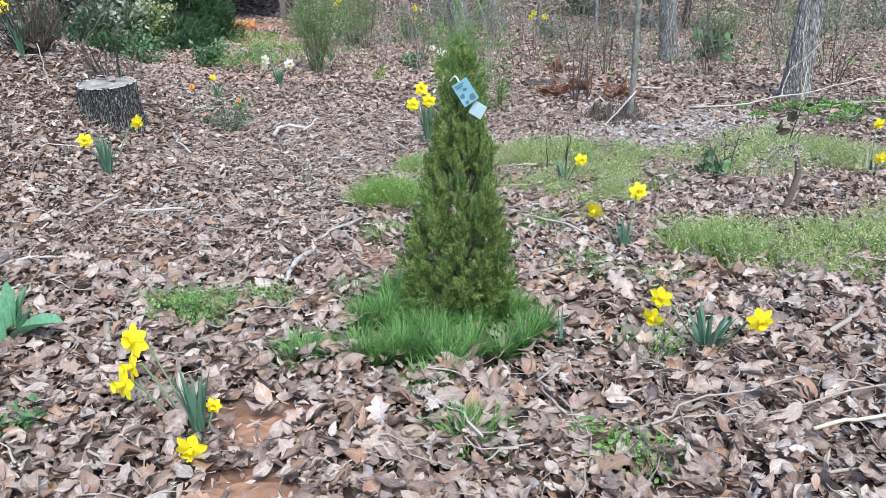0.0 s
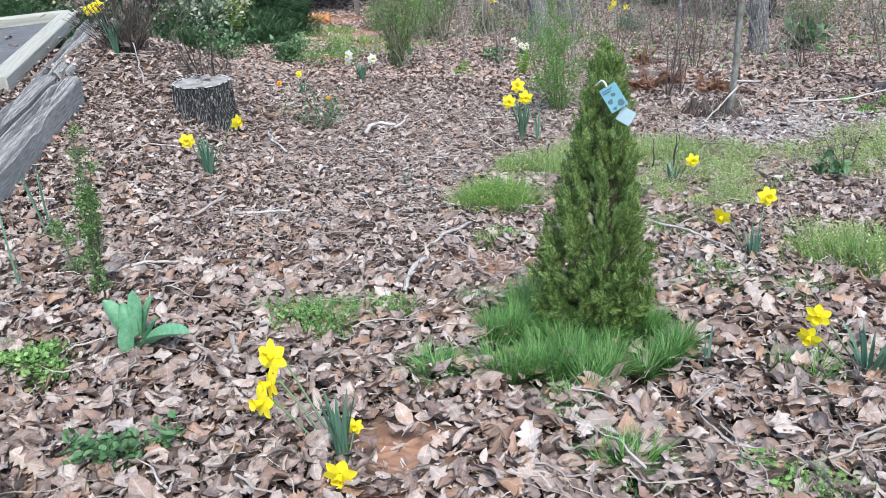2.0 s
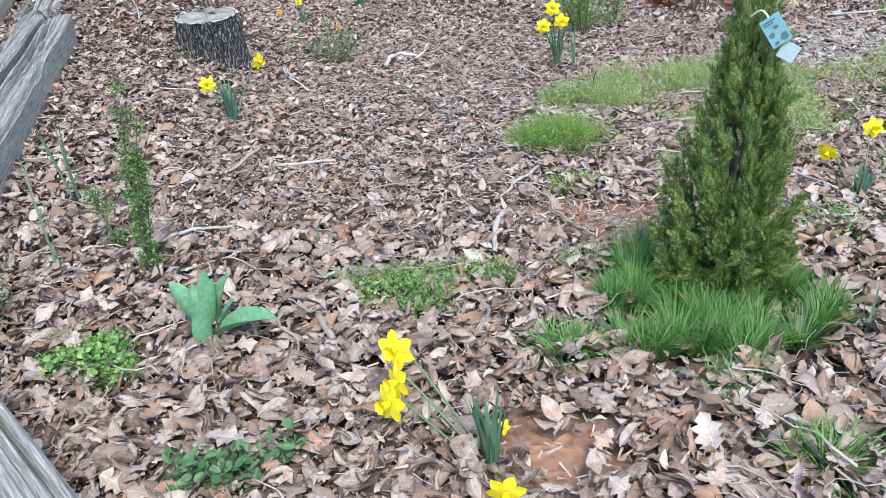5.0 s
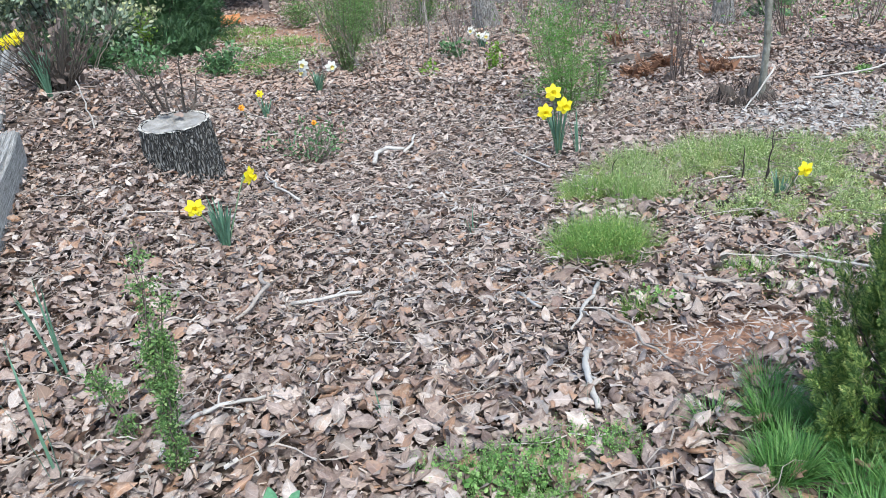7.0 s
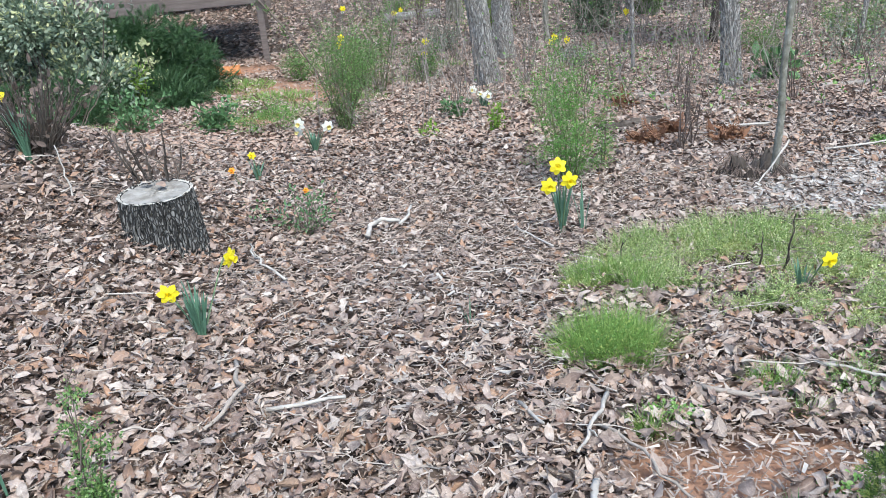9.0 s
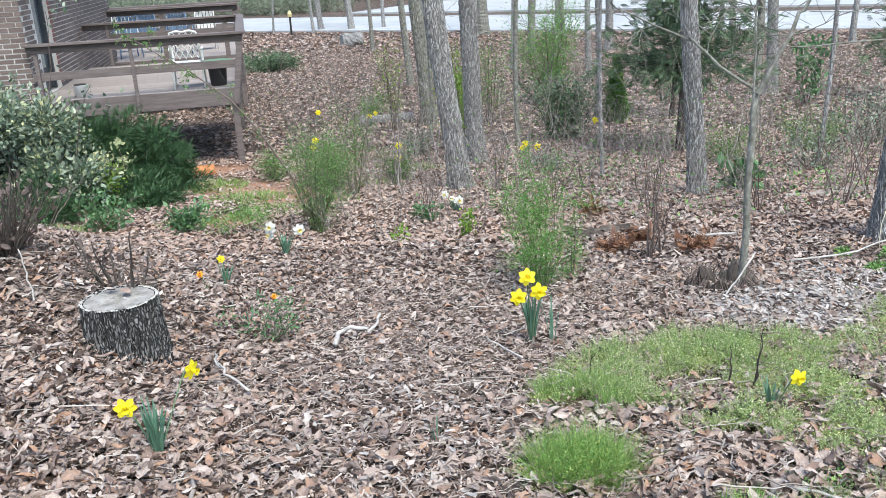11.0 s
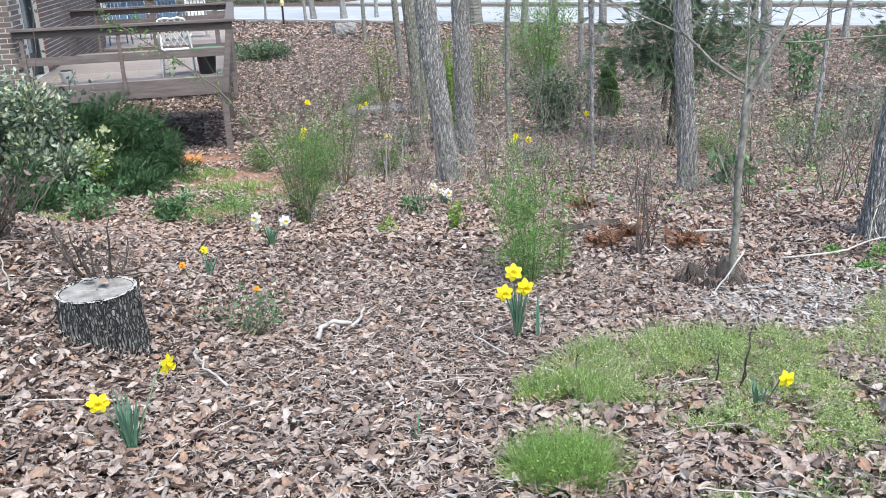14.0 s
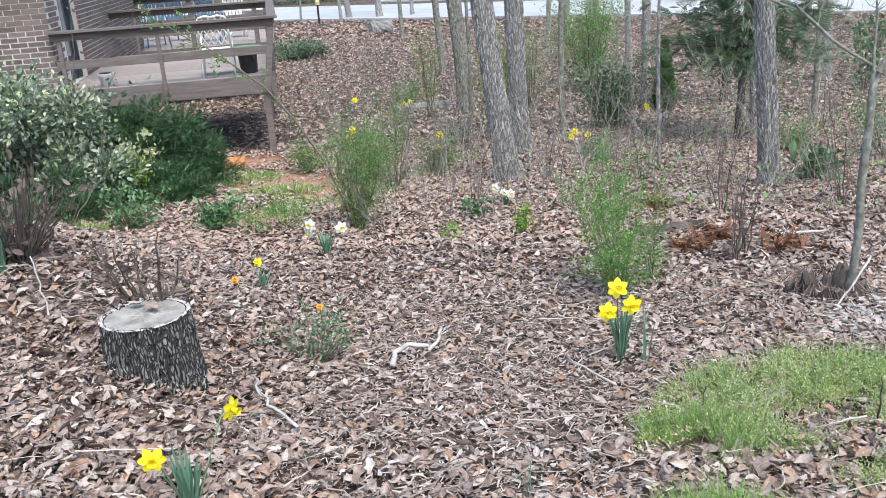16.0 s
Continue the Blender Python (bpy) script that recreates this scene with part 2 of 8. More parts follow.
M_STUMPRIM = material("stump_rim", [(0.28, 0.26, 0.24), (0.42, 0.4, 0.375), (0.52, 0.5, 0.475)], 0.85, None, 30, 0.3, 0.7, 90)
M_STUMPTOP = material("weathered_end_grain", [(0.16, 0.145, 0.13), (0.27, 0.255, 0.24), (0.38, 0.365, 0.35)], 0.85, None, 14, 0.3, 0.7, 70)
M_TIMBER = material("weathered_timber", [(0.045, 0.04, 0.037), (0.2, 0.19, 0.178), (0.33, 0.318, 0.303), (0.5, 0.49, 0.475)], 0.85, None, 34, 0.3, 0.35, 40, stretch=(6, 0.3, 6))
M_TIMBERPALE = material("pale_timber", [(0.26, 0.25, 0.21), (0.36, 0.35, 0.3), (0.45, 0.44, 0.39)], 0.85, None, 6, 0.3, 0.3, 30, stretch=(9, 0.5, 9))
M_ASPHALT = material("asphalt", [(0.085, 0.086, 0.09), (0.125, 0.126, 0.13), (0.17, 0.17, 0.172)], 0.85, None, 5, 0.3, 0.6, 220)
M_ROAD = material("pale_road", [(0.31, 0.318, 0.325), (0.375, 0.383, 0.39), (0.435, 0.442, 0.448)], 0.8, None, 0.6, 0.3, 0.2, 60)
M_GRASS = material("grass", [(0.03, 0.1, 0.024), (0.075, 0.2, 0.045), (0.15, 0.31, 0.08), (0.3, 0.45, 0.16)], 0.5, "island", 6, 0.3, trans=0.28)
M_WISP = material("wispy_grass", [(0.11, 0.2, 0.045), (0.18, 0.31, 0.08), (0.28, 0.41, 0.13), (0.5, 0.5, 0.28)], 0.6, "island", 6, 0.25, trans=0.3)
M_CHICK = material("chickweed", [(0.18, 0.24, 0.07), (0.31, 0.385, 0.125), (0.45, 0.51, 0.2), (0.6, 0.62, 0.32), (0.8, 0.77, 0.6)], 0.55, "island", 9, 0.35, trans=0.35)
M_MOUND = material("fine_green_weed", [(0.11, 0.21, 0.05), (0.18, 0.33, 0.08), (0.28, 0.43, 0.125), (0.54, 0.56, 0.2)], 0.55, "island", 6, 0.25, trans=0.35)
M_SPRIG = material("weed_sprig", [(0.15, 0.22, 0.075), (0.25, 0.34, 0.12), (0.37, 0.455, 0.18), (0.7, 0.69, 0.45)], 0.55, "island", 5, 0.2, trans=0.3)
M_CLOVER = material("clover", [(0.06, 0.15, 0.035), (0.13, 0.27, 0.065), (0.24, 0.41, 0.12), (0.42, 0.55, 0.24)], 0.55, "island", 5, 0.2, trans=0.3)
M_ARB = material("arborvitae_spray", [(0.03, 0.072, 0.021), (0.065, 0.13, 0.034), (0.12, 0.2, 0.048), (0.23, 0.31, 0.08), (0.44, 0.44, 0.16)], 0.55, "island", 5, 0.3, trans=0.3)
M_CONE = material("evergreen_needles", [(0.03, 0.08, 0.016), (0.07, 0.16, 0.035), (0.2, 0.32, 0.07)], 0.55, "island", 4, 0.3, trans=0.15)
M_JUNIPER = material("juniper_needles", [(0.016, 0.045, 0.018), (0.036, 0.088, 0.032), (0.08, 0.16, 0.055)], 0.6, "island", 3, 0.35, trans=0.1)
# needle greens lightened, with the woodland haze put into the colour
M_CEDAR = material("cedar_needles", [(0.04, 0.075, 0.042), (0.075, 0.13, 0.07), (0.12, 0.18, 0.095), (0.19, 0.225, 0.12)], 0.65, "island", 3, 0.35, trans=0.12)
M_FEATHER = material("feathery_leaf", [(0.065, 0.17, 0.035), (0.13, 0.29, 0.06), (0.22, 0.4, 0.1)], 0.55, "island", 4, 0.3, trans=0.3)
M_SPIREA = material("spirea_leaf", [(0.06, 0.13, 0.035), (0.12, 0.23, 0.06), (0.2, 0.33, 0.1)], 0.55, "island", 4, 0.3, trans=0.25)
M_BOX = material("small_glossy_leaf", [(0.045, 0.1, 0.03), (0.095, 0.185, 0.055), (0.17, 0.29, 0.09), (0.32, 0.41, 0.16)], 0.45, "island", 4, 0.25, trans=0.22)
M_OLIVE = material("silvery_leaf", [(0.035, 0.062, 0.036), (0.1, 0.145, 0.095), (0.21, 0.27, 0.19), (0.46, 0.51, 0.39)], 0.35, "island", 4, 0.2, trans=0.1)
M_OLIVEPALE = material("cream_leaf", [(0.3, 0.36, 0.18), (0.5, 0.52, 0.28), (0.62, 0.62, 0.4)], 0.5, "island", 4, 0.25, trans=0.2)
M_WEEDLEAF = material("broad_weed_leaf", [(0.045, 0.11, 0.04), (0.09, 0.19, 0.075), (0.16, 0.28, 0.125)], 0.5, "island", 4, 0.3, trans=0.2)
M_SPRING = material("spring_leaf", [(0.12, 0.22, 0.03), (0.2, 0.34, 0.05), (0.3, 0.44, 0.09)], 0.55, "island", 4, 0.3, trans=0.35)
M_DAFLEAF = material("daffodil_leaf", [(0.06, 0.14, 0.09), (0.11, 0.215, 0.145), (0.18, 0.31, 0.22)], 0.45, "object", 9, 0.4, trans=0.15)
M_DAFSTEM = material("daffodil_stem", [(0.08, 0.14, 0.065), (0.13, 0.19, 0.095)], 0.5, "object", 9, 0.4)
M_PETAL = material("yellow_petal", [(0.86, 0.68, 0.012), (0.9, 0.76, 0.03), (0.92, 0.8, 0.06)], 0.5, None, 20, 0.4, trans=0.25)
M_TRUMPET = material("deep_yellow_trumpet", [(0.88, 0.7, 0.012), (0.92, 0.78, 0.03)], 0.5, None, 25, 0.4, trans=0.3)
M_WHITE = material("white_petal", [(0.8, 0.8, 0.74), (0.86, 0.86, 0.82)], 0.5, None, 20, 0.4, trans=0.3)
M_CREAM = material("cream_trumpet", [(0.8, 0.66, 0.2), (0.84, 0.74, 0.35)], 0.5, None, 20, 0.4, trans=0.2)
M_ORANGE = material("orange_petal", [(0.78, 0.26, 0.01), (0.84, 0.38, 0.02)], 0.5, None, 20, 0.4, trans=0.2)
M_TULIP = material("tulip_leaf", [(0.1, 0.26, 0.14), (0.15, 0.34, 0.19), (0.22, 0.42, 0.25)], 0.42, None, 14, 0.4, 0.15, 40, stretch=(6, 1, 6), trans=0.15)
M_RUSSET = material("russet_fern", [(0.1, 0.045, 0.025), (0.22, 0.105, 0.06), (0.36, 0.2, 0.12)], 0.75, "island", 9, 0.3)
M_DEADSTEM = material("dead_stem", [(0.06, 0.042, 0.036), (0.13, 0.095, 0.082), (0.22, 0.175, 0.155)], 0.8, "island", 30, 0.3)
M_GREENSTEM = material("green_brown_stem", [(0.06, 0.06, 0.03), (0.11, 0.12, 0.055), (0.18, 0.18, 0.09)], 0.7, "island", 20, 0.3)
M_FLUFF = material("seed_fluff", [(0.42, 0.38, 0.32), (0.58, 0.54, 0.48)], 0.9, "island", 30, 0.3)
M_STRAW = material("dry_straw", [(0.36, 0.29, 0.2), (0.52, 0.45, 0.34), (0.62, 0.55, 0.45)], 0.75, "island", 30, 0.3)
M_DECK = material("deck_stain", [(0.095, 0.075, 0.072), (0.145, 0.118, 0.112), (0.19, 0.16, 0.15)], 0.75, None, 5, 0.3, 0.4, 40, stretch=(0.6, 6, 6))
M_DECKDARK = material("dark_deck_stain", [(0.04, 0.031, 0.029), (0.07, 0.056, 0.052), (0.1, 0.082, 0.076)], 0.7, None, 5, 0.3, 0.4, 40, stretch=(0.6, 6, 6))
M_PLANK = material("worn_deck_board", [(0.22, 0.18, 0.16), (0.3, 0.255, 0.235), (0.38, 0.335, 0.31)], 0.8, "object", 4, 0.5, 0.4, 40, stretch=(6, 0.7, 6))
M_BRICK = material("brown_brick", [(0.075, 0.055, 0.05), (0.12, 0.088, 0.078), (0.17, 0.128, 0.112), (0.22, 0.165, 0.145)], 0.85, "object", 30, 0.4, 0.4, 90)
M_BRICKJ = material("brown_brick_far", [(0.075, 0.055, 0.05), (0.12, 0.088, 0.078), (0.17, 0.128, 0.112), (0.22, 0.165, 0.145)], 0.85, "island", 30, 0.4, 0.4, 90)
M_REDBRICK = material("red_brick", [(0.16, 0.055, 0.045), (0.24, 0.09, 0.07), (0.3, 0.12, 0.095)], 0.85, "object", 30, 0.4, 0.4, 90)
M_MORTAR = material("mortar", [(0.52, 0.5, 0.47), (0.64, 0.61, 0.58)], 0.9, None, 18, 0.3, 0.3, 120)
M_SHUTTER = material("terracotta_paint", [(0.36, 0.1, 0.055), (0.42, 0.13, 0.07)], 0.6, None, 6, 0.3)
M_DOOR = material("dark_slate_paint", [(0.03, 0.036, 0.045), (0.05, 0.058, 0.07)], 0.45, None, 4, 0.3)
M_GLASS = material("window_glass", [(0.1, 0.13, 0.14), (0.14, 0.17, 0.18)], 0.05, None, 2, 0.3, spec=0.9)
M_BLIND = material("pale_green_blind", [(0.3, 0.37, 0.35), (0.36, 0.43, 0.4)], 0.6, None, 3, 0.3)
M_ROOF = material("roof_shingle", [(0.05, 0.045, 0.042), (0.09, 0.082, 0.078)], 0.9, None, 12, 0.3, 0.5, 40)
M_WHITEPAINT = material("white_paint", [(0.66, 0.66, 0.64), (0.78, 0.78, 0.76)], 0.45, None, 10, 0.3)
M_BLUEPLASTIC = material("blue_plastic", [(0.1, 0.17, 0.28), (0.16, 0.25, 0.38)], 0.45, None, 10, 0.3)
M_BLACKPLASTIC = material("black_plastic", [(0.012, 0.012, 0.014), (0.025, 0.025, 0.028)], 0.4, None, 10, 0.3)
M_GREENPLASTIC = material("green_plastic", [(0.12, 0.26, 0.1), (0.18, 0.34, 0.14)], 0.45, None, 10, 0.3)
M_SOIL = material("potting_soil", [(0.03, 0.022, 0.018), (0.07, 0.052, 0.042)], 0.95, None, 30, 0.3, 0.6, 120)
M_TAG = material("blue_tag", [(0.1, 0.25, 0.3), (0.17, 0.36, 0.42)], 0.6, None, 12, 0.3)
M_TAGBACK = material("pale_tag", [(0.28, 0.4, 0.44), (0.38, 0.5, 0.54)], 0.6, None, 12, 0.3)
M_INK = material("dark_ink", [(0.05, 0.09, 0.12), (0.08, 0.13, 0.16)], 0.5, None, 12, 0.3)
M_ORANGEWOOD = material("orange_cut_wood", [(0.4, 0.15, 0.05), (0.52, 0.24, 0.1)], 0.8, None, 12, 0.3, 0.5, 40)
M_CARPAINT = material("dark_car_paint", [(0.02, 0.025, 0.03), (0.03, 0.036, 0.042)], 0.25, None, 2, 0.3)
M_TYRE = material("tyre_rubber", [(0.012, 0.012, 0.012), (0.02, 0.02, 0.02)], 0.8, None, 10, 0.3)
M_RIM = material("alloy_rim", [(0.4, 0.4, 0.42), (0.5, 0.5, 0.52)], 0.35, None, 10, 0.3, metal=1.0)
M_PIPE = material("amber_post_light", [(0.52, 0.42, 0.2), (0.62, 0.52, 0.28)], 0.4, None, 10, 0.3)


def ground_material():
    """Leaf mould with leaf-sized flecks, bare red clay where the litter has been scraped away, and mossy green spots."""
    m = bpy.data.materials.new("leaf_mould")
    m.use_nodes = True
    n, l = m.node_tree.nodes, m.node_tree.links
    p = n["Principled BSDF"]
    p.inputs["Roughness"].default_value = 0.9
    p.inputs["Specular IOR Level"].default_value = 0.2
    co = n.new("ShaderNodeTexCoord")
    wob = n.new("ShaderNodeTexNoise")
    wob.inputs["Scale"].default_value = 9
    l.new(co.outputs["Object"], wob.inputs["Vector"])
    ad = n.new("ShaderNodeVectorMath")
    ad.operation = "MULTIPLY_ADD"
    l.new(wob.outputs["Color"], ad.inputs[0])
    ad.inputs[1].default_value = (0.12, 0.12, 0.12)
    l.new(co.outputs["Object"], ad.inputs[2])
    vo = n.new("ShaderNodeTexVoronoi")
    vo.inputs["Scale"].default_value = 24
    l.new(ad.outputs[0], vo.inputs["Vector"])
    sep = n.new("ShaderNodeSeparateColor")
    l.new(vo.outputs["Color"], sep.inputs[0])
    big = n.new("ShaderNodeTexNoise")
    big.inputs["Scale"].default_value, big.inputs["Detail"].default_value = 0.5, 5
    l.new(co.outputs["Object"], big.inputs["Vector"])
    mx = n.new("ShaderNodeMix")
    mx.inputs[0].default_value = 0.3
    l.new(sep.outputs[0], mx.inputs[2])
    l.new(big.outputs["Fac"], mx.inputs[3])
    ra = n.new("ShaderNodeValToRGB")
    stops(ra, [(0.0, (0.02, 0.015, 0.012)), (0.35, (0.06, 0.043, 0.035)), (0.65, (0.13, 0.097, 0.08)), (1.0, (0.27, 0.21, 0.18))])
    l.new(mx.outputs[0], ra.inputs[0])
    colour = ra.outputs[0]
    clay = n.new("ShaderNodeValToRGB")
    stops(clay, [(0.24, 0.12, 0.075), (0.34, 0.19, 0.125), (0.42, 0.27, 0.2)])
    cn = n.new("ShaderNodeTexNoise")
    cn.inputs["Scale"].default_value, cn.inputs["Detail"].default_value = 22, 8
    l.new(co.outputs["Object"], cn.inputs["Vector"])
    l.new(cn.outputs["Fac"], clay.inputs[0])
    flat = n.new("ShaderNodeVectorMath")
    flat.operation = "MULTIPLY"
    flat.inputs[1].default_value = (1, 1, 0)
    l.new(ad.outputs[0], flat.inputs[0])
    for cx, cy, r in CLAY:
        di = n.new("ShaderNodeVectorMath")
        di.operation = "DISTANCE"
        di.inputs[1].default_value = (cx + 0.06, cy + 0.06, 0)
        l.new(flat.outputs[0], di.inputs[0])
        mr = n.new("ShaderNodeMapRange")
        mr.inputs[1].default_value, mr.inputs[2].default_value = r * 1.2, r * 0.35
        l.new(di.outputs["Value"], mr.inputs[0])
        mk = n.new("ShaderNodeMix")
        mk.data_type = "RGBA"
        l.new(mr.outputs[0], mk.inputs[0])
        l.new(colour, mk.inputs[6])
        l.new(clay.outputs[0], mk.inputs[7])
        colour = mk.outputs[2]
    l.new(colour, p.inputs["Base Color"])
    b = n.new("ShaderNodeBump")
    b.inputs["Strength"].default_value, b.inputs["Distance"].default_value = 0.7, 0.02
    l.new(vo.outputs["Distance"], b.inputs["Height"])
    l.new(b.outputs[0], p.inputs["Normal"])
    return m


# bare clay: centre and radius on the plan
CLAY = [(-0.44, 1.93, 0.17), (-0.37, 1.62, 0.14), (-0.27, 3.16, 0.23), (-0.03, 3.26, 0.2), (-0.42, 3.3, 0.13), (-3.2, 11.6, 0.9), (-2.5, 10.9, 0.7), (-3.9, 13.3, 0.7), (-3.0, 9.6, 0.5), (-4.2, 9.2, 0.6)]
M_GROUND = ground_material()
M_BLEACHED = material("bleached_fragment", [(0.2, 0.17, 0.155), (0.34, 0.31, 0.29), (0.48, 0.46, 0.44)], 0.7, "island", 30, 0.2)
M_BRUSH = material("understorey_stem", [(0.09, 0.072, 0.062), (0.2, 0.17, 0.152), (0.38, 0.35, 0.325)], 0.8, "island", 20, 0.2)
# greyed and lightened: the haze of distance is put into this green
M_FARPINE = material("distant_pine", [(0.11, 0.135, 0.095), (0.19, 0.225, 0.155), (0.3, 0.335, 0.245)], 0.7, "island", 0.5, 0.4, trans=0.2)


# ---- ground, driveway, road ----
def ground():
    xs = np.unique(np.concatenate([np.linspace(-6, 6, 110), np.linspace(-14, 14, 60), np.sign(np.linspace(-1, 1, 41)) * np.abs(np.linspace(-1, 1, 41)) ** 3 * 600]))
    ys = np.unique(np.concatenate([np.linspace(-2, 10, 110), np.linspace(-8, 22, 70), np.linspace(22, 60, 30), np.sign(np.linspace(-1, 1, 41)) * np.abs(np.linspace(-1, 1, 41)) ** 3 * 800]))
    X, Y = np.meshgrid(xs, ys)
    Z = gz(X, Y)
    near = np.exp(-((X / 9) ** 2 + ((Y - 6) / 12) ** 2))
    Z = Z + near * 0.012 * (np.sin(X * 5.1 + np.sin(Y * 3.7) * 1.4) * np.sin(Y * 4.3 + np.sin(X * 2.9)) + 0.5 * np.sin(X * 13 + Y * 9))
    V = np.stack([X, Y, Z], -1).reshape(-1, 3)
    w = len(xs)
    i = (np.arange(len(ys) - 1)[:, None] * w + np.arange(w - 1)[None]).reshape(-1)
    g = Geo().add(V, np.stack([i, i + 1, i + w + 1, i + w], -1))
    return tagged(part("ground", g, M_GROUND, None, "sloping woodland ground of leaf mould and bare red clay", True), category="ground", kind="structure")


ground()


def strip(name, pts, width, z, mat, label, category):
    """A level band along a line on the plan, a few centimetres thick."""
    g = Geo()
    p = np.asarray(pts, float)
    t = np.gradient(p, axis=0)
    t /= np.linalg.norm(t, axis=1)[:, None]
    nrm = np.stack([-t[:, 1], t[:, 0]], -1)
    a, b = p, p + nrm * width
    V = np.concatenate([np.c_[a, np.full(len(a), z)], np.c_[b, np.full(len(b), z)], np.c_[a, np.full(len(a), z - 0.12)], np.c_[b, np.full(len(b), z - 0.12)]])
    n = len(p)
    F = [(i, i + 1, n + i + 1, n + i) for i in range(n - 1)] + [(2 * n + i, 2 * n + i + 1, i + 1, i) for i in range(n - 1)] + [(n + i, n + i + 1, 3 * n + i + 1, 3 * n + i) for i in range(n - 1)]
    return tagged(part(name, g.add(V, F), mat, None, label), category=category, kind="structure")


strip("road", [(60, 13), (36, 21.5), (18.9, 31.6), (12.6, 35.0), (3.6, 40.5), (-9.9, 48.6), (-30, 60), (-70, 82)], -9.0, -1.86, M_ROAD, "pale concrete road beyond the trees", "road")
strip("road_far", [(80, 20), (44, 31.5), (22.4, 43.8), (15, 48.2), (6.4, 53), (-6, 60.5)], -12, -1.84, M_ROAD, "second pale lane beyond a grass strip", "road")
strip("driveway", [(-4.5, 7.25), (-3.7, 5.1), (-3.2, 3.7), (-2.85, 2.4), (-2.7, 1.0), (-2.7, -4)], -7.0, -0.075, M_ASPHALT, "dark asphalt driveway edged with timber boards", "driveway")


# ---- leaf litter ----
def dead_leaf(kind, rs, fine=False):
    """A dry leaf one unit long: its points, faces and blade coordinates (across, along). Curled round its midrib, bent along it, with
    a wavy, smooth or lobed edge; two or four strips across."""
    if kind == "lite":
        z = rs.uniform(-0.25, 0.35)
        V = np.array([(0, -0.5, 0), (0.24, rs.uniform(-0.1, 0.1), z), (0, 0.5, rs.uniform(-0.2, 0.2)), (-0.24, rs.uniform(-0.1, 0.1), z)])
        return V, np.array([(0, 1, 2), (0, 2, 3)]), np.array([(0.3, 0, 0), (0.8, 0.5, 0), (0.3, 1, 0), (0.8, 0.5, 0)])
    ys = np.linspace(0, 1, (10 if kind == "oak" else 8) if fine else (8 if kind == "oak" else 5))
    wide = {"oak": 0.27, "ovate": 0.25, "rolled": 0.26, "narrow": 0.15}.get(kind, 0.29) * rs.uniform(0.85, 1.15)
    peak = rs.uniform(0.75, 1.3)
    ws = wide * np.sin(np.pi * np.clip(ys, 0, 1) ** peak) ** 0.72 + 0.008
    if kind == "oak":
        ws = ws * (1 + (0.34 if fine else 0.22) * np.cos(np.arange(len(ys)) * np.pi + 0.3))
    cols = (-1, -0.55, 0, 0.55, 1) if fine else (-1, 0, 1)
    curl = rs.uniform(1.3, 2.4) * rs.choice([-1, 1, 1]) if kind == "rolled" else rs.uniform(-0.9, 1.25)
    bend, twist, sway = rs.uniform(-0.8, 1.0), rs.uniform(-1.1, 1.1), rs.uniform(-0.16, 0.16)
    wave, ph = rs.uniform(0.1, 0.4), rs.uniform(0, 6.28, 3)
    V, U = [], []
    for y, w in zip(ys, ws):
        zb, xb = bend * (y - 0.5) ** 2, sway * math.sin(y * 3.1)
        a = twist * (y - 0.5)
        for s in cols:
            c = curl * (1 + 0.35 * math.sin(y * 5 + ph[0] + (1.5 if s < 0 else 0))) * abs(s)
            x = s * w * (math.sin(c) / c if abs(c) > 0.05 else 1.0)
            z = w * abs(s) * ((1 - math.cos(c)) / c if abs(c) > 0.05 else 0.0)
            z += wave * w * s * s * math.sin(y * 11 + ph[1 if s > 0 else 2])
            V.append((xb + x * math.cos(a) - z * math.sin(a), y - 0.5, zb + x * math.sin(a) + z * math.cos(a)))
            U.append((s, y, 0))
    k = len(cols)
    F = [(i * k + j, i * k + j + 1, (i + 1) * k + j + 1, (i + 1) * k + j) for i in range(len(ys) - 1) for j in range(k - 1)]
    return np.array(V), np.array(F), np.array(U, float)


MATS = [(0.4, 5.08, 0.66, 0.46), (-0.12, 4.85, 0.26, 0.42), (1.12, 3.45, 0.42, 0.4), (2.0, 5.15, 0.5, 0.42), (2.35, 6.7, 0.65, 0.6), (2.2, 3.55, 0.7, 0.7), (1.55, 3.35, 0.42, 0.4), (0.72, 4.5, 0.36, 0.36), (1.65, 5.35, 0.42, 0.4), (0.62, 4.15, 0.2, 0.14), (0.3, 4.33, 0.22, 0.2), (0.58, 4.08, 0.18, 0.15), (-0.32, 4.72, 0.16, 0.24)]
PATHWAY = [(-0.95, 4.9, 0.75, 1.75), (-0.6, 5.9, 0.8, 1.0), (1.45, 5.9, 0.6, 0.5)]
RING = [(-0.1, 2.5, 0.21, 0.32), (0.13, 2.49, 0.165, 0.26)]


def inside(x, y, ellipses):
    k = np.full(np.shape(x), 9.0)
    for cx, cy, a, b in ellipses:
        k = np.minimum(k, ((x - cx) / a) ** 2 + ((y - cy) / b) ** 2)
    return k


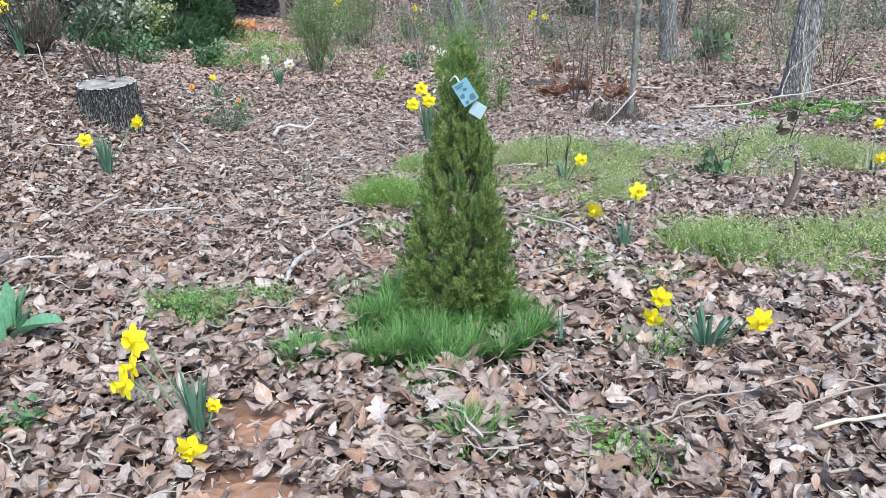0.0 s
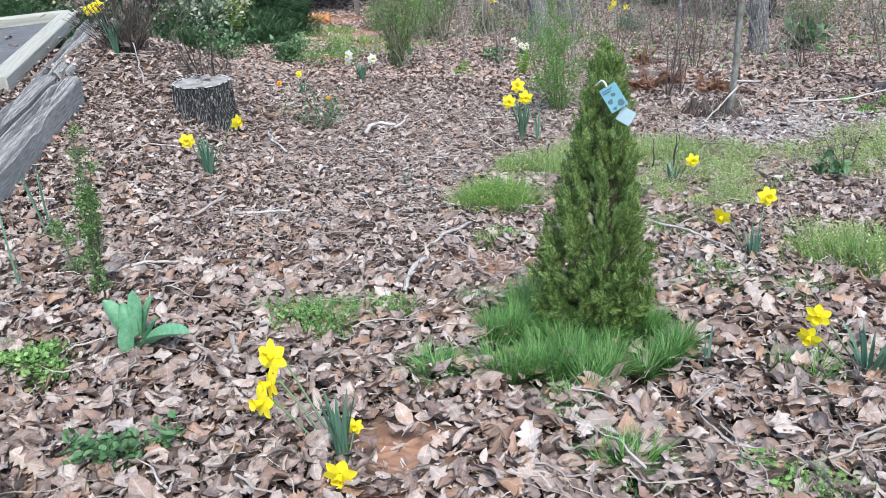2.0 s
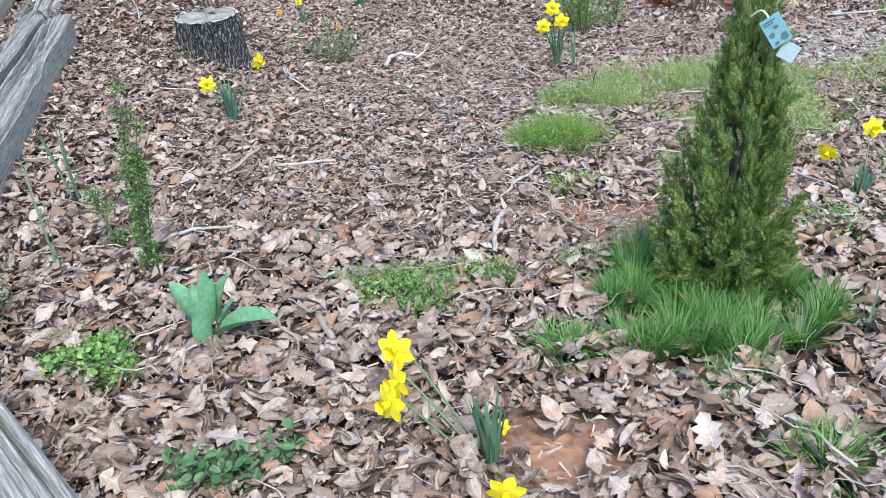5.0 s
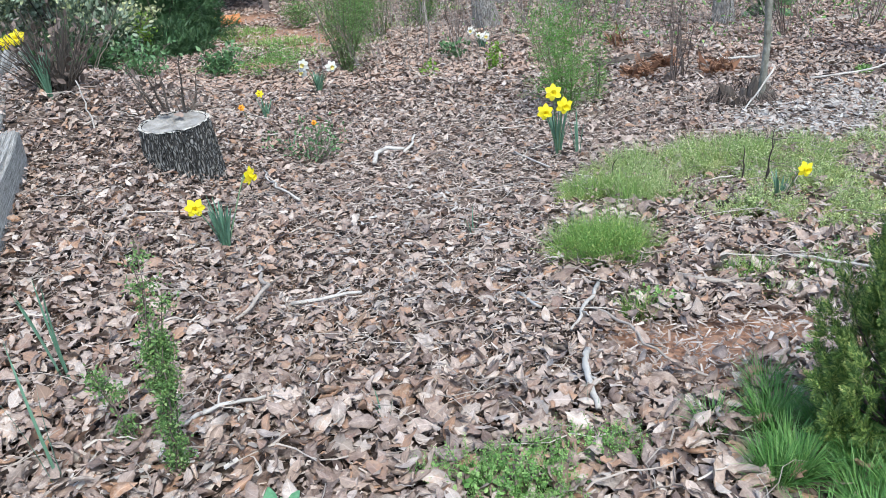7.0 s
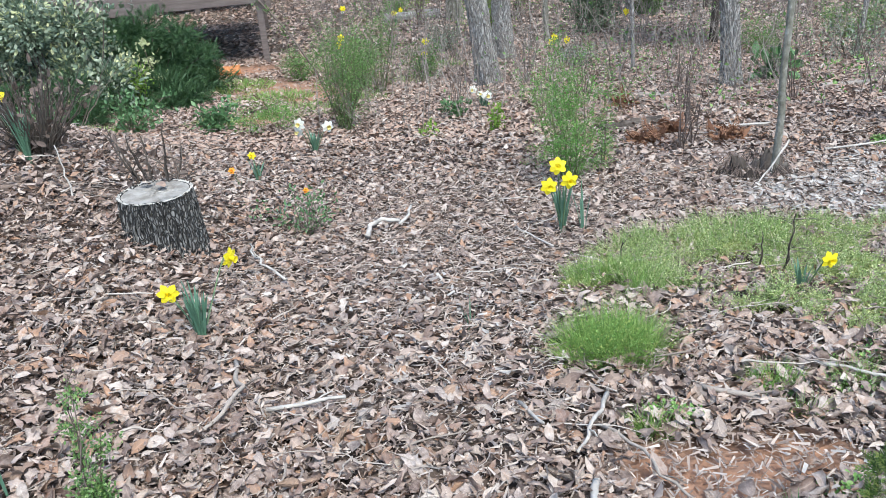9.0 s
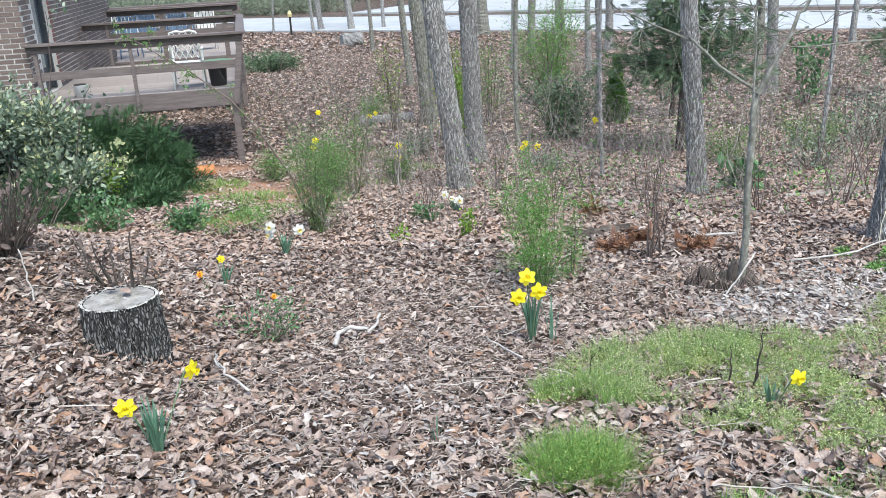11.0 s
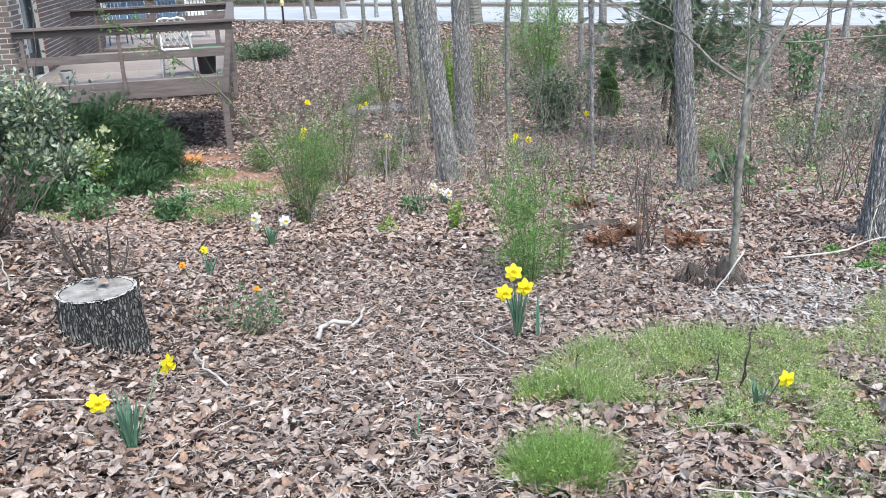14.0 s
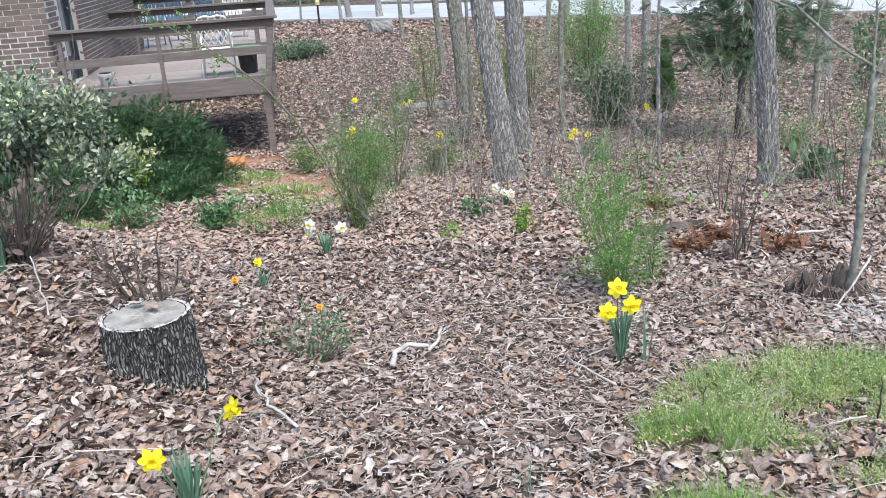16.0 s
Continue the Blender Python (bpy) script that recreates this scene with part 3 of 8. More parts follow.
def kept(x, y, rs):
    """Which of the places carry litter: not on the driveway, little of it on clay, grass and green mats."""
    keep = y < np.interp(x, [-70, -30, -9.9, 3.6, 12.6, 18.9, 36, 60], [82, 60, 48.6, 40.5, 35.0, 31.6, 21.5, 13]) - 0.4
    keep &= ~((terrace(x, y) > 0.62) & (y < 7.2) & (rs.rand(len(x)) > 0.06))
    for cx, cy, r in CLAY:
        q = np.hypot(x - cx, y - cy) / r
        keep &= (q > 1.0) | (rs.rand(len(x)) < 0.07 + 0.4 * (q > 0.65))
    keep &= (inside(x, y, MATS) > 0.8) | (rs.rand(len(x)) < 0.3)
    keep &= (inside(x, y, PATHWAY) > 0.6 + 0.8 * rs.rand(len(x))) | (rs.rand(len(x)) < 0.42)
    keep &= (inside(x, y, RING) > 0.9) | (rs.rand(len(x)) < 0.2)
    return keep


def litter(name, region, count, lo, hi, lift, seed, label, kinds=("oval", "oval", "oak", "narrow"), tilt=0.5, fine=False, mat=M_LEAF, outer=False):
    rs = np.random.RandomState(seed)
    g = Geo()
    x0, x1, y0, y1 = region
    per = count // (len(kinds) * 7)
    for kind in kinds:
        for _ in range(7):
            T, F, U = dead_leaf(kind, rs, fine)
            x, y = rs.uniform(x0, x1, per), rs.uniform(y0, y1, per)
            fan = (x < 0.55 + 0.6 * y) & (x > -1.35 - 0.66 * np.maximum(y - 1.0, 0.0)) & (y > 1.1)
            k = kept(x, y, rs) & (~fan if outer else fan)
            x, y = x[k], y[k]
            n = len(x)
            a = rs.uniform(0, 2 * np.pi, n)
            up = rs.normal(0, tilt * 0.5, n)
            rot = turns(np.stack([np.cos(a), np.sin(a), up], -1), rs.normal(0, tilt, n), rs.uniform(lo, hi, n) * (1.15 if kind == "oak" else 1.0))
            z = gz(x, y) + rs.uniform(0.0, lift, n) + np.abs(up) * lo * 0.3
            g.scatter(T, F, np.stack([x, y, z], -1), rot)
            g.uv.append(np.tile(U, (n, 1)))
    return tagged(part(name, g, mat, None, label, True), category="leaf litter", kind="stuff")


near_litter = litter("leaf_litter", (-3.0, 2.5, 1.1, 3.1), 20000, 0.026, 0.088, 0.06, 11, "thick brown carpet of curled dry oak leaves", ("ovate", "rolled", "oak", "oval", "ovate"), 0.62, True)
litter("leaf_litter", (-4.0, 3.2, 3.1, 4.6), 24000, 0.024, 0.078, 0.055, 17, "thick brown carpet of curled dry oak leaves", ("ovate", "rolled", "oak", "narrow", "ovate"), 0.62)
litter("leaf_litter", (-5.5, 4.5, 4.6, 8.0), 44000, 0.028, 0.072, 0.045, 12, "dry brown leaves covering the lower slope", ("rolled", "lite", "ovate", "lite", "lite"), 0.6)
litter("leaf_litter", (-8.5, 8.0, 8.0, 14.5), 105000, 0.045, 0.085, 0.045, 13, "dry brown leaves under the trees", ("lite",), 0.4, False, M_LEAF_FAR)
litter("leaf_litter", (-16, 20, 14.5, 36), 80000, 0.07, 0.13, 0.05, 14, "russet leaf carpet of the far woodland floor", ("lite",), 0.35, False, M_LEAF_FAR)
litter("leaf_litter", (-34, 32, 36, 54), 30000, 0.14, 0.26, 0.05, 16, "russet leaf carpet up to the road", ("lite",), 0.35, False, M_LEAF_FAR)
litter("leaf_litter", (-2.65, 7.5, -4.5, 9.0), 62000, 0.05, 0.1, 0.03, 18, "brown leaf carpet of the ground around", ("lite",), 0.35, False, M_LEAF, True)
litter("leaf_fragments", (-4.2, 2.8, 0.9, 5.4), 52000, 0.01, 0.03, 0.06, 15, "broken bits of dry leaves between whole ones", ("lite",), 0.6)

# single leaves lying on top along the near stretch
_rs = np.random.RandomState(21)
_tem = [dead_leaf(k, _rs, True) for k in ("oak", "ovate", "oval", "ovate", "rolled", "oak", "oval", "rolled")]
_mesh = []
for T, F, U in _tem:
    _g = Geo().add(T, F)
    _g.uv.append(U)
    me = _g.mesh("leaf", True)
    me.materials.append(M_LEAF_TAN)
    _mesh.append(me)
_n = 0
while _n < 240:
    x, y = _rs.uniform(-2.3, 1.5), 1.35 + 2.6 * _rs.rand() ** 1.5
    if inside(x, y, MATS) < 1 or inside(x, y, RING) < 1 or any(math.hypot(x - a, y - b) < r for a, b, r in CLAY):
        continue
    ob = new("leaf", _mesh[_n % len(_mesh)])
    ob.parent = near_litter
    s = _rs.uniform(0.06, 0.115)
    ob.location = gpt(x, y, 0.042)
    ob.rotation_euler = (_rs.normal(0, 0.35), _rs.normal(0, 0.35), _rs.uniform(0, 6.28))
    ob.scale = (s, s, s)
    _n += 1


def chips():
    """Shredded bark and straw between the leaves."""
    rs = np.random.RandomState(31)
    g = Geo()
    T = np.array([(-0.5, 0, 0), (-0.35, 1, 0.05), (0.35, 1, 0.0), (0.5, 0, 0.08)]) * [0.17, 1, 1]
    F = np.array([(0, 1, 2, 3)])
    for (x0, x1, y0, y1), n, lo, hi in (((-3.5, 2.5, 1.2, 7.0), 26000, 0.01, 0.036), ((-1.9, 1.2, 3.0, 6.9), 30000, 0.012, 0.05), ((0.7, 2.1, 5.4, 6.6), 3500, 0.02, 0.06), ((-5, 4, 7, 12), 9000, 0.03, 0.08)):
        x, y = rs.uniform(x0, x1, n), rs.uniform(y0, y1, n)
        k = (inside(x, y, RING) > 0.8) & (inside(x, y, MATS) > 0.6) & ((terrace(x, y) < 0.6) | (y > 7.2))
        x, y = x[k], y[k]
        n = len(x)
        a = rs.uniform(0, 6.28, n)
        rot = turns(np.stack([np.cos(a), np.sin(a), rs.normal(0, 0.2, n)], -1), rs.normal(0, 0.5, n), rs.uniform(lo, hi, n))
        g.scatter(T, F, np.stack([x, y, gz(x, y) + rs.uniform(0.004, 0.04, n)], -1), rot)
    w = Geo()
    for (cx, cy, a, b), n in (((1.05, 5.75, 0.55, 0.6), 1500), ((1.7, 6.3, 0.5, 0.5), 700), ((0.35, 3.1, 0.4, 0.35), 200), ((-1.0, 4.3, 0.6, 0.9), 260), ((-1.7, 2.75, 0.3, 0.3), 110)):
        q, d = rs.uniform(0, 6.28, n), np.sqrt(rs.rand(n)) * rs.uniform(0.6, 1.1, n)
        x, y = cx + a * d * np.cos(q), cy + b * d * np.sin(q)
        k = inside(x, y, MATS) > 0.9
        x, y = x[k], y[k]
        n = len(x)
        e = rs.uniform(0, 6.28, n)
        w.scatter(T * [2.2, 1, 1], F, np.stack([x, y, gz(x, y) + rs.uniform(0.02, 0.055, n)], -1), turns(np.stack([np.cos(e), np.sin(e), rs.normal(0, 0.2, n)], -1), rs.normal(0, 0.5, n), rs.uniform(0.012, 0.045, n)))
    tagged(part("bleached_litter", w, M_BLEACHED, None, "bleached white-grey leaf and bark fragments"), category="mulch", kind="stuff")
    tagged(part("bark_mulch", g, M_CHIP, None, "pale shredded bark and straw between the leaves"), category="mulch", kind="stuff")


chips()


def wiggle(a, b, n, amp, rs):
    a, b = np.asarray(a, float), np.asarray(b, float)
    t = np.linspace(0, 1, n)[:, None]
    p = a + (b - a) * t
    off = np.cumsum(rs.normal(0, amp, (n, 3)), axis=0)
    return p + (off - off[-1] * t) * [1, 1, 0.4]


def fine_twigs():
    rs = np.random.RandomState(33)
    g, near = Geo(), []
    for _ in range(3000):
        y = 1.2 + 9 * rs.rand() ** 1.3
        x = rs.uniform(-1, 1) * (1.3 + 0.42 * y) - 0.4
        if inside(x, y, RING) < 1 or (terrace(x, y) > 0.0 and y < 7.2) or any(math.hypot(x - a, y - b) < r + 0.1 for a, b, r in CLAY):
            continue
        L, a = 0.05 + 0.26 * rs.rand() ** 2.2, rs.uniform(0, 6.28)
        e = (x + L * math.cos(a), y + L * math.sin(a))
        p = wiggle(gpt(x, y, 0.045 + 0.02 * rs.rand()), gpt(*e, 0.045 + 0.03 * rs.rand()), 7, L * 0.06, rs)
        r = 0.0014 + 0.004 * rs.rand() ** 2.5
        if y < 3.4 and L > 0.09 and len(near) < 240:
            near.append(Geo().tube(p, r, 0.001, 4, False))
        else:
            g.tube(p, r, 0.001, 4, False)
    root = tagged(part("fallen_twigs", g, M_TWIG, None, "thin dry twigs strewn over the leaves"), category="twigs", kind="stuff")
    for t in near:
        part("twig", t, M_TWIG, root)


fine_twigs()


def stick(pts, r0, r1, mat, label, amp=0.008, seed=1, fork=True):
    """A fallen stick along points of the plan (x, y, height over the ground)."""
    rs = np.random.RandomState(seed)
    r0, r1 = 0.66 * r0, 0.66 * r1
    w = [np.array(gpt(x, y, h + 0.022)) for x, y, h in pts]
    line = np.concatenate([wiggle(w[i], w[i + 1], 6, amp, rs)[: None if i == len(w) - 2 else -1] for i in range(len(w) - 1)])
    g = Geo().tube(line, r0, r1, 7)
    if not fork:
        return tagged(part("fallen_stick", g, mat, None, label, True), category="stick", group="fallen sticks")
    k = len(line) // 2
    d = line[k] - line[k - 1]
    side = np.array([-d[1], d[0], 0.02])
    side /= np.linalg.norm(side) + 1e-9
    L = np.linalg.norm(line[-1] - line[0])
    g.tube([line[k], line[k] + side * L * 0.06 + d * 0.5, line[k] + side * L * 0.1 + d * 1.2], r0 * 0.5, r1 * 0.4, 5)
    return tagged(part("fallen_stick", g, mat, None, label, True), category="stick", group="fallen sticks")


PALE = "bleached grey stick lying on dry leaves"
BROWN = "brown dead branch lying on the leaf litter"
stick([(-1.78, 2.88, 0.03), (-1.62, 2.95, 0.04), (-1.46, 3.03, 0.03)], 0.011, 0.008, M_PALESTICK, PALE, seed=2)
stick([(-0.6, 3.14, 0.03), (-0.62, 2.98, 0.04), (-0.61, 2.84, 0.02)], 0.017, 0.013, M_PALESTICK, "thick bleached stick with peeling bark on the leaves", 0.004, 3)
stick([(-1.08, 2.44, 0.03), (-0.99, 2.28, 0.04)], 0.015, 0.013, M_TWIG, BROWN, 0.004, 4)
stick([(-0.76, 3.6, 0.02), (-0.7, 3.42, 0.05)], 0.01, 0.007, M_PALESTICK, PALE, 0.004, 5)
stick([(-0.48, 3.62, 0.03), (-0.58, 3.38, 0.04), (-0.62, 3.3, 0.02)], 0.011, 0.007, M_PALESTICK, PALE, 0.006, 6)
stick([(-1.41, 5.44, 0.03), (-1.4, 5.53, 0.06), (-1.34, 5.6, 0.07), (-1.25, 5.64, 0.05)], 0.021, 0.015, M_PALESTICK, "curved bleached root lying on the leaves", 0.003, 7, False)
stick([(-1.25, 5.6, 0.04), (-1.2, 5.68, 0.07), (-1.19, 5.76, 0.1)], 0.014, 0.01, M_PALESTICK, "bleached root end standing out of the leaves", 0.003, 8, False)
stick([(-1.72, 3.95, 0.03), (-1.63, 3.7, 0.05), (-1.7, 3.48, 0.03)], 0.013, 0.01, M_TWIG, BROWN, 0.01, 9)
stick([(-1.55, 3.6, 0.03), (-1.3, 3.66, 0.04)], 0.012, 0.008, M_PALESTICK, PALE, 0.006, 10)
stick([(-0.3, 1.775, -0.015), (-0.42, 1.79, -0.01), (-0.53, 1.78, -0.015)], 0.005, 0.004, M_PALESTICK, "tan dry stalk on bare clay", 0.003, 11, False)
stick([(0.45, 1.85, 0.03), (0.62, 1.98, 0.05), (0.95, 2.18, 0.05)], 0.006, 0.004, M_TWIG, BROWN, 0.008, 12)
stick([(0.92, 1.92, 0.04), (1.1, 1.98, 0.06), (1.4, 1.98, 0.05)], 0.008, 0.006, M_STRAW, "pale straw-coloured stick on the leaves", 0.006, 13)
stick([(0.85, 1.76, 0.03), (1.05, 1.8, 0.04), (1.25, 1.78, 0.03)], 0.007, 0.005, M_TWIG, BROWN, 0.006, 14)
stick([(1.05, 2.4, 0.03), (1.2, 2.55, 0.06), (1.3, 2.72, 0.04)], 0.014, 0.01, M_TWIG, BROWN, 0.006, 15)
stick([(-0.49, 5.1, 0.04), (-0.64, 5.44, 0.04)], 0.009, 0.006, M_PALESTICK, PALE, 0.008, 16)
stick([(-0.55, 3.45, 0.03), (-0.42, 3.15, 0.04), (-0.3, 2.95, 0.03)], 0.008, 0.005, M_TWIG, BROWN, 0.01, 17)
stick([(-1.7, 4.75, 0.03), (-1.86, 4.95, 0.06), (-1.95, 5.2, 0.05)], 0.01, 0.006, M_PALESTICK, PALE, 0.01, 18)
stick([(0.2, 3.75, 0.03), (0.36, 3.6, 0.04), (0.55, 3.35, 0.03)], 0.009, 0.006, M_PALESTICK, PALE, 0.006, 19)
stick([(-0.2, 3.62, 0.03), (0.02, 3.5, 0.03)], 0.014, 0.012, M_TWIG, BROWN, 0.005, 20)
stick([(0.9, 7.4, 0.05), (1.1, 7.5, 0.08), (1.4, 7.6, 0.05)], 0.02, 0.014, M_PALESTICK, PALE, 0.01, 21)
stick([(1.45, 6.75, 0.03), (1.9, 6.8, 0.05), (2.4, 6.95, 0.12), (3.0, 7.3, 0.2)], 0.012, 0.006, M_PALESTICK, "long bleached branch lying across green weeds", 0.012, 22)
stick([(1.35, 2.3, 0.05), (1.15, 2.15, 0.05), (0.75, 1.95, 0.03)], 0.005, 0.004, M_TWIG, BROWN, 0.01, 23)
stick([(1.6, 3.2, 0.06), (1.9, 3.25, 0.07), (2.3, 3.3, 0.05)], 0.01, 0.007, M_STRAW, "pale straw-coloured stick on green weeds", 0.008, 24)


# ---- timbers beside the driveway ----
def timber(name, a, b, w, h, mat, label, seed, split=True):
    """A weathered timber from a to b (top centre line), with checks, worn edges and uneven ends."""
    rs = np.random.RandomState(seed)
    a, b = np.array(a, float), np.array(b, float)
    L = np.linalg.norm(b - a)
    m = 40
    cracks = [(rs.uniform(-0.46, 0.46), rs.uniform(0.012, 0.045) * (1 if k else 1.6), rs.uniform(0.006, 0.014), rs.uniform(0, 6.28, 3), rs.uniform(1.5, 5.0)) for k in range(13)]
    g = Geo()
    V = []
    n = max(14, int(L / 0.03))
    rag, lane = rs.normal(0, 0.018, m), rs.normal(0, 0.0022, m)
    for i in range(n + 1):
        t = i / n
        y = t * L
        wear = 0.012 * math.sin(y * 2.3 + seed) + 0.008 * math.sin(y * 6.1 + seed * 2)
        for j in range(m + 2):
            if j in (0, m + 1):
                V.append(((-0.5 if j == 0 else 0.5) * w, y, -h))
                continue
            px = -0.5 + (j - 1) / (m - 1)
            z = -0.1 * h * max(0.0, (abs(px) - 0.4) / 0.1) ** 2
            x = px * w
            if split:
                for c, depth, wid, ph, fr in cracks:
                    cx = c + 0.02 * math.sin(y * fr + ph[0]) + 0.008 * math.sin(y * 11 + ph[1])
                    z -= depth * max(0.0, 0.35 + math.sin(y * fr * 0.8 + ph[2])) * math.exp(-(((px - cx) * w) / wid) ** 2 * 2.5)
                z += 0.5 * wear * math.sin(px * 5 + y) + lane[j - 1] + rs.normal(0, 0.0003) - 0.02 * max(0.0, math.sin(y * 3.7 + px * 4 + seed)) ** 12
                x += wear * abs(px) * np.sign(px)
            V.append((x, y + (rag[j - 1] if split and i in (0, n) else 0), z))
    k = m + 2
    F = [(i * k + j, i * k + j + 1, (i + 1) * k + j + 1, (i + 1) * k + j) for i in range(n) for j in range(k - 1)]
    F += [tuple(range(k)), tuple(range(n * k, n * k + k))[::-1]]
    g.add(V, F)
    ob = part(name, g, mat, None, label)
    d = b - a
    ob.matrix_world = Matrix.Translation(a) @ Vector(d).to_track_quat("Y", "Z").to_matrix().to_4x4()
    return tagged(ob, category="timber", group="edging timbers")


SLEEPER = "weathered grey railway sleeper with deep cracks, edging the driveway"
timber("landscape_timber", (-2.43, 2.9, 0.03), (-3.145, 5.05, 0.02), 0.14, 0.2, M_TIMBER, SLEEPER, 1)
timber("landscape_timber", (-2.61, 2.82, 0.02), (-3.33, 5.1, 0.015), 0.12, 0.18, M_TIMBER, "weathered grey sleeper with a rough split face", 2)
timber("landscape_timber", (-3.42, 5.38, -0.03), (-4.14, 7.3, -0.07), 0.17, 0.18, M_TIMBER, "weathered grey sleeper half buried in leaves", 3)
timber("landscape_timber", (-3.53, 5.3, -0.06), (-4.26, 7.25, -0.07), 0.08, 0.12, M_TIMBER, "rough grey sleeper with a broken surface", 4)
timber("landscape_timber", (-1.86, 1.97, 0.12), (-1.18, 1.36, 0.13), 0.19, 0.19, M_TIMBER, "bleached grey sleeper end with long cracks among leaves", 5)
timber("landscape_timber", (-2.02, 1.82, 0.1), (-1.32, 1.2, 0.11), 0.15, 0.18, M_TIMBER, "rotten grey sleeper beside a split", 6)
timber("edge_board", (-3.69, 5.12, -0.005), (-4.48, 7.33, -0.005), 0.14, 0.1, M_TIMBERPALE, "pale sawn board along the driveway edge", 7, split=False)
timber("edge_board", (-3.15, 3.6, -0.01), (-3.71, 5.06, -0.02), 0.13, 0.1, M_TIMBERPALE, "pale sawn board along the driveway edge", 8, split=False)
timber("edge_board", (-4.45, 7.36, 0.0), (-6.4, 6.0, 0.0), 0.1, 0.11, M_TIMBERPALE, "pale sawn board closing the driveway end", 9, split=False)
_st = Geo().tube([gpt(-2.37, 2.84, -0.05), gpt(-2.37, 2.84, 0.2)], 0.016, 0.016, 10)
tagged(part("metal_stake", _st, M_BLACKPLASTIC, None, "short black pipe stake holding the sleeper", True), category="stake")
_rs = np.random.RandomState(22)
for _k in range(46):
    _u = _rs.rand() ** 1.6
    _x, _y = (-4.6 - 2.2 * _rs.rand(), 7.1 - 0.55 * _u - 0.25) if _k % 2 else (-3.95 - 0.5 * _rs.rand() ** 2 + 0.3 * _u, 6.6 - 1.6 * _u)
    _y -= max(0.0, (-4.45 - _x)) * 0.72 if _k % 2 else 0
    _x -= 0.0 if _k % 2 else 0.12
    _ob = part("dry_leaf", _mesh[_k % len(_mesh)], M_LEAF_TAN, None, "dry brown leaf lying on the asphalt")
    _s = _rs.uniform(0.07, 0.11)
    _ob.location, _ob.rotation_euler, _ob.scale = (_x, _y, -0.06), (_rs.normal(0, 0.2), _rs.normal(0, 0.2), _rs.uniform(0, 6.28)), (_s, _s, _s)
    tagged(_ob, category="leaf", group="leaves on the driveway")


# ---- daffodils ----
def strap(h, lean, az, w, rs, curl=0.4):
    """A strap-shaped leaf that stands up and bends over towards its tip; local to its clump."""
    n = 7
    t = np.linspace(0, 1, n)
    out = lean * t**1.7 * h
    up = h * (t - curl * lean * t**3 * 0.6)
    ww = w * np.array([0.75, 1, 1, 0.95, 0.85, 0.6, 0.08])
    c, s = math.cos(az), math.sin(az)
    tw = rs.uniform(-0.9, 0.9)
    V = []
    for i in range(n):
        b = az + math.pi / 2 + tw * t[i]
        for k, dz in ((-1, 0.0), (0, -0.25), (1, 0.0)):
            V.append((c * (out[i] + dz * ww[i]) + math.cos(b) * k * ww[i] * 0.5, s * (out[i] + dz * ww[i]) + math.sin(b) * k * ww[i] * 0.5, up[i]))
    F = [f for i in range(n - 1) for f in ((3 * i, 3 * i + 1, 3 * i + 4, 3 * i + 3), (3 * i + 1, 3 * i + 2, 3 * i + 5, 3 * i + 4))]
    return Geo().add(V, F)


def flower_meshes(rs):
    """Six pointed petals round a frilled trumpet; one unit across, facing +z."""
    g = Geo()
    for k in range(6):
        a = k * math.pi / 3 + rs.normal(0, 0.06)
        back = rs.uniform(-0.06, 0.04) - (0.03 if k % 2 else 0)
        V = []
        for r, w, z in ((0.06, 0.06, 0.0), (0.2, 0.16, 0.015), (0.34, 0.175, 0.0), (0.45, 0.11, -0.01), (0.53, 0.012, -0.03)):
            for s in (-1, 0, 1):
                V.append((r * math.cos(a) - s * w * math.sin(a), r * math.sin(a) + s * w * math.cos(a), z + back * r * 2 - (0.02 if s == 0 else 0) + rs.normal(0, 0.006)))
        g.add(V, [f for i in range(4) for f in ((3 * i, 3 * i + 1, 3 * i + 4, 3 * i + 3), (3 * i + 1, 3 * i + 2, 3 * i + 5, 3 * i + 4))])
    c = Geo()
    n = 16
    V = []
    for r, z, fr in ((0.075, 0.0, 0), (0.1, 0.12, 0), (0.125, 0.24, 0), (0.17, 0.31, 0.018), (0.185, 0.325, 0.022)):
        for i in range(n):
            a = 2 * math.pi * i / n
            q = r + fr * (1 if i % 2 else -1)
            V.append((q * math.cos(a), q * math.sin(a), z))
    c.add(V, [(i * n + j, i * n + (j + 1) % n, (i + 1) * n + (j + 1) % n, (i + 1) * n + j) for i in range(4) for j in range(n)])
    V0 = [(0.072 * math.cos(2 * math.pi * i / n), 0.072 * math.sin(2 * math.pi * i / n), 0.03) for i in range(n)]
    c.add(V0, [tuple(range(n))])
    return g.mesh("flower", True), c.mesh("trumpet", True)


_rsf = np.random.RandomState(51)
FLOWERS = {}
for _key, _pm, _tm in (("yellow", M_PETAL, M_TRUMPET), ("white", M_WHITE, M_CREAM), ("orange", M_ORANGE, M_ORANGE)):
    FLOWERS[_key] = []
    for _ in range(3):
        _a, _b = flower_meshes(_rsf)
        _a.materials.append(_pm)
        _b.materials.append(_tm)
        FLOWERS[_key].append((_a, _b))


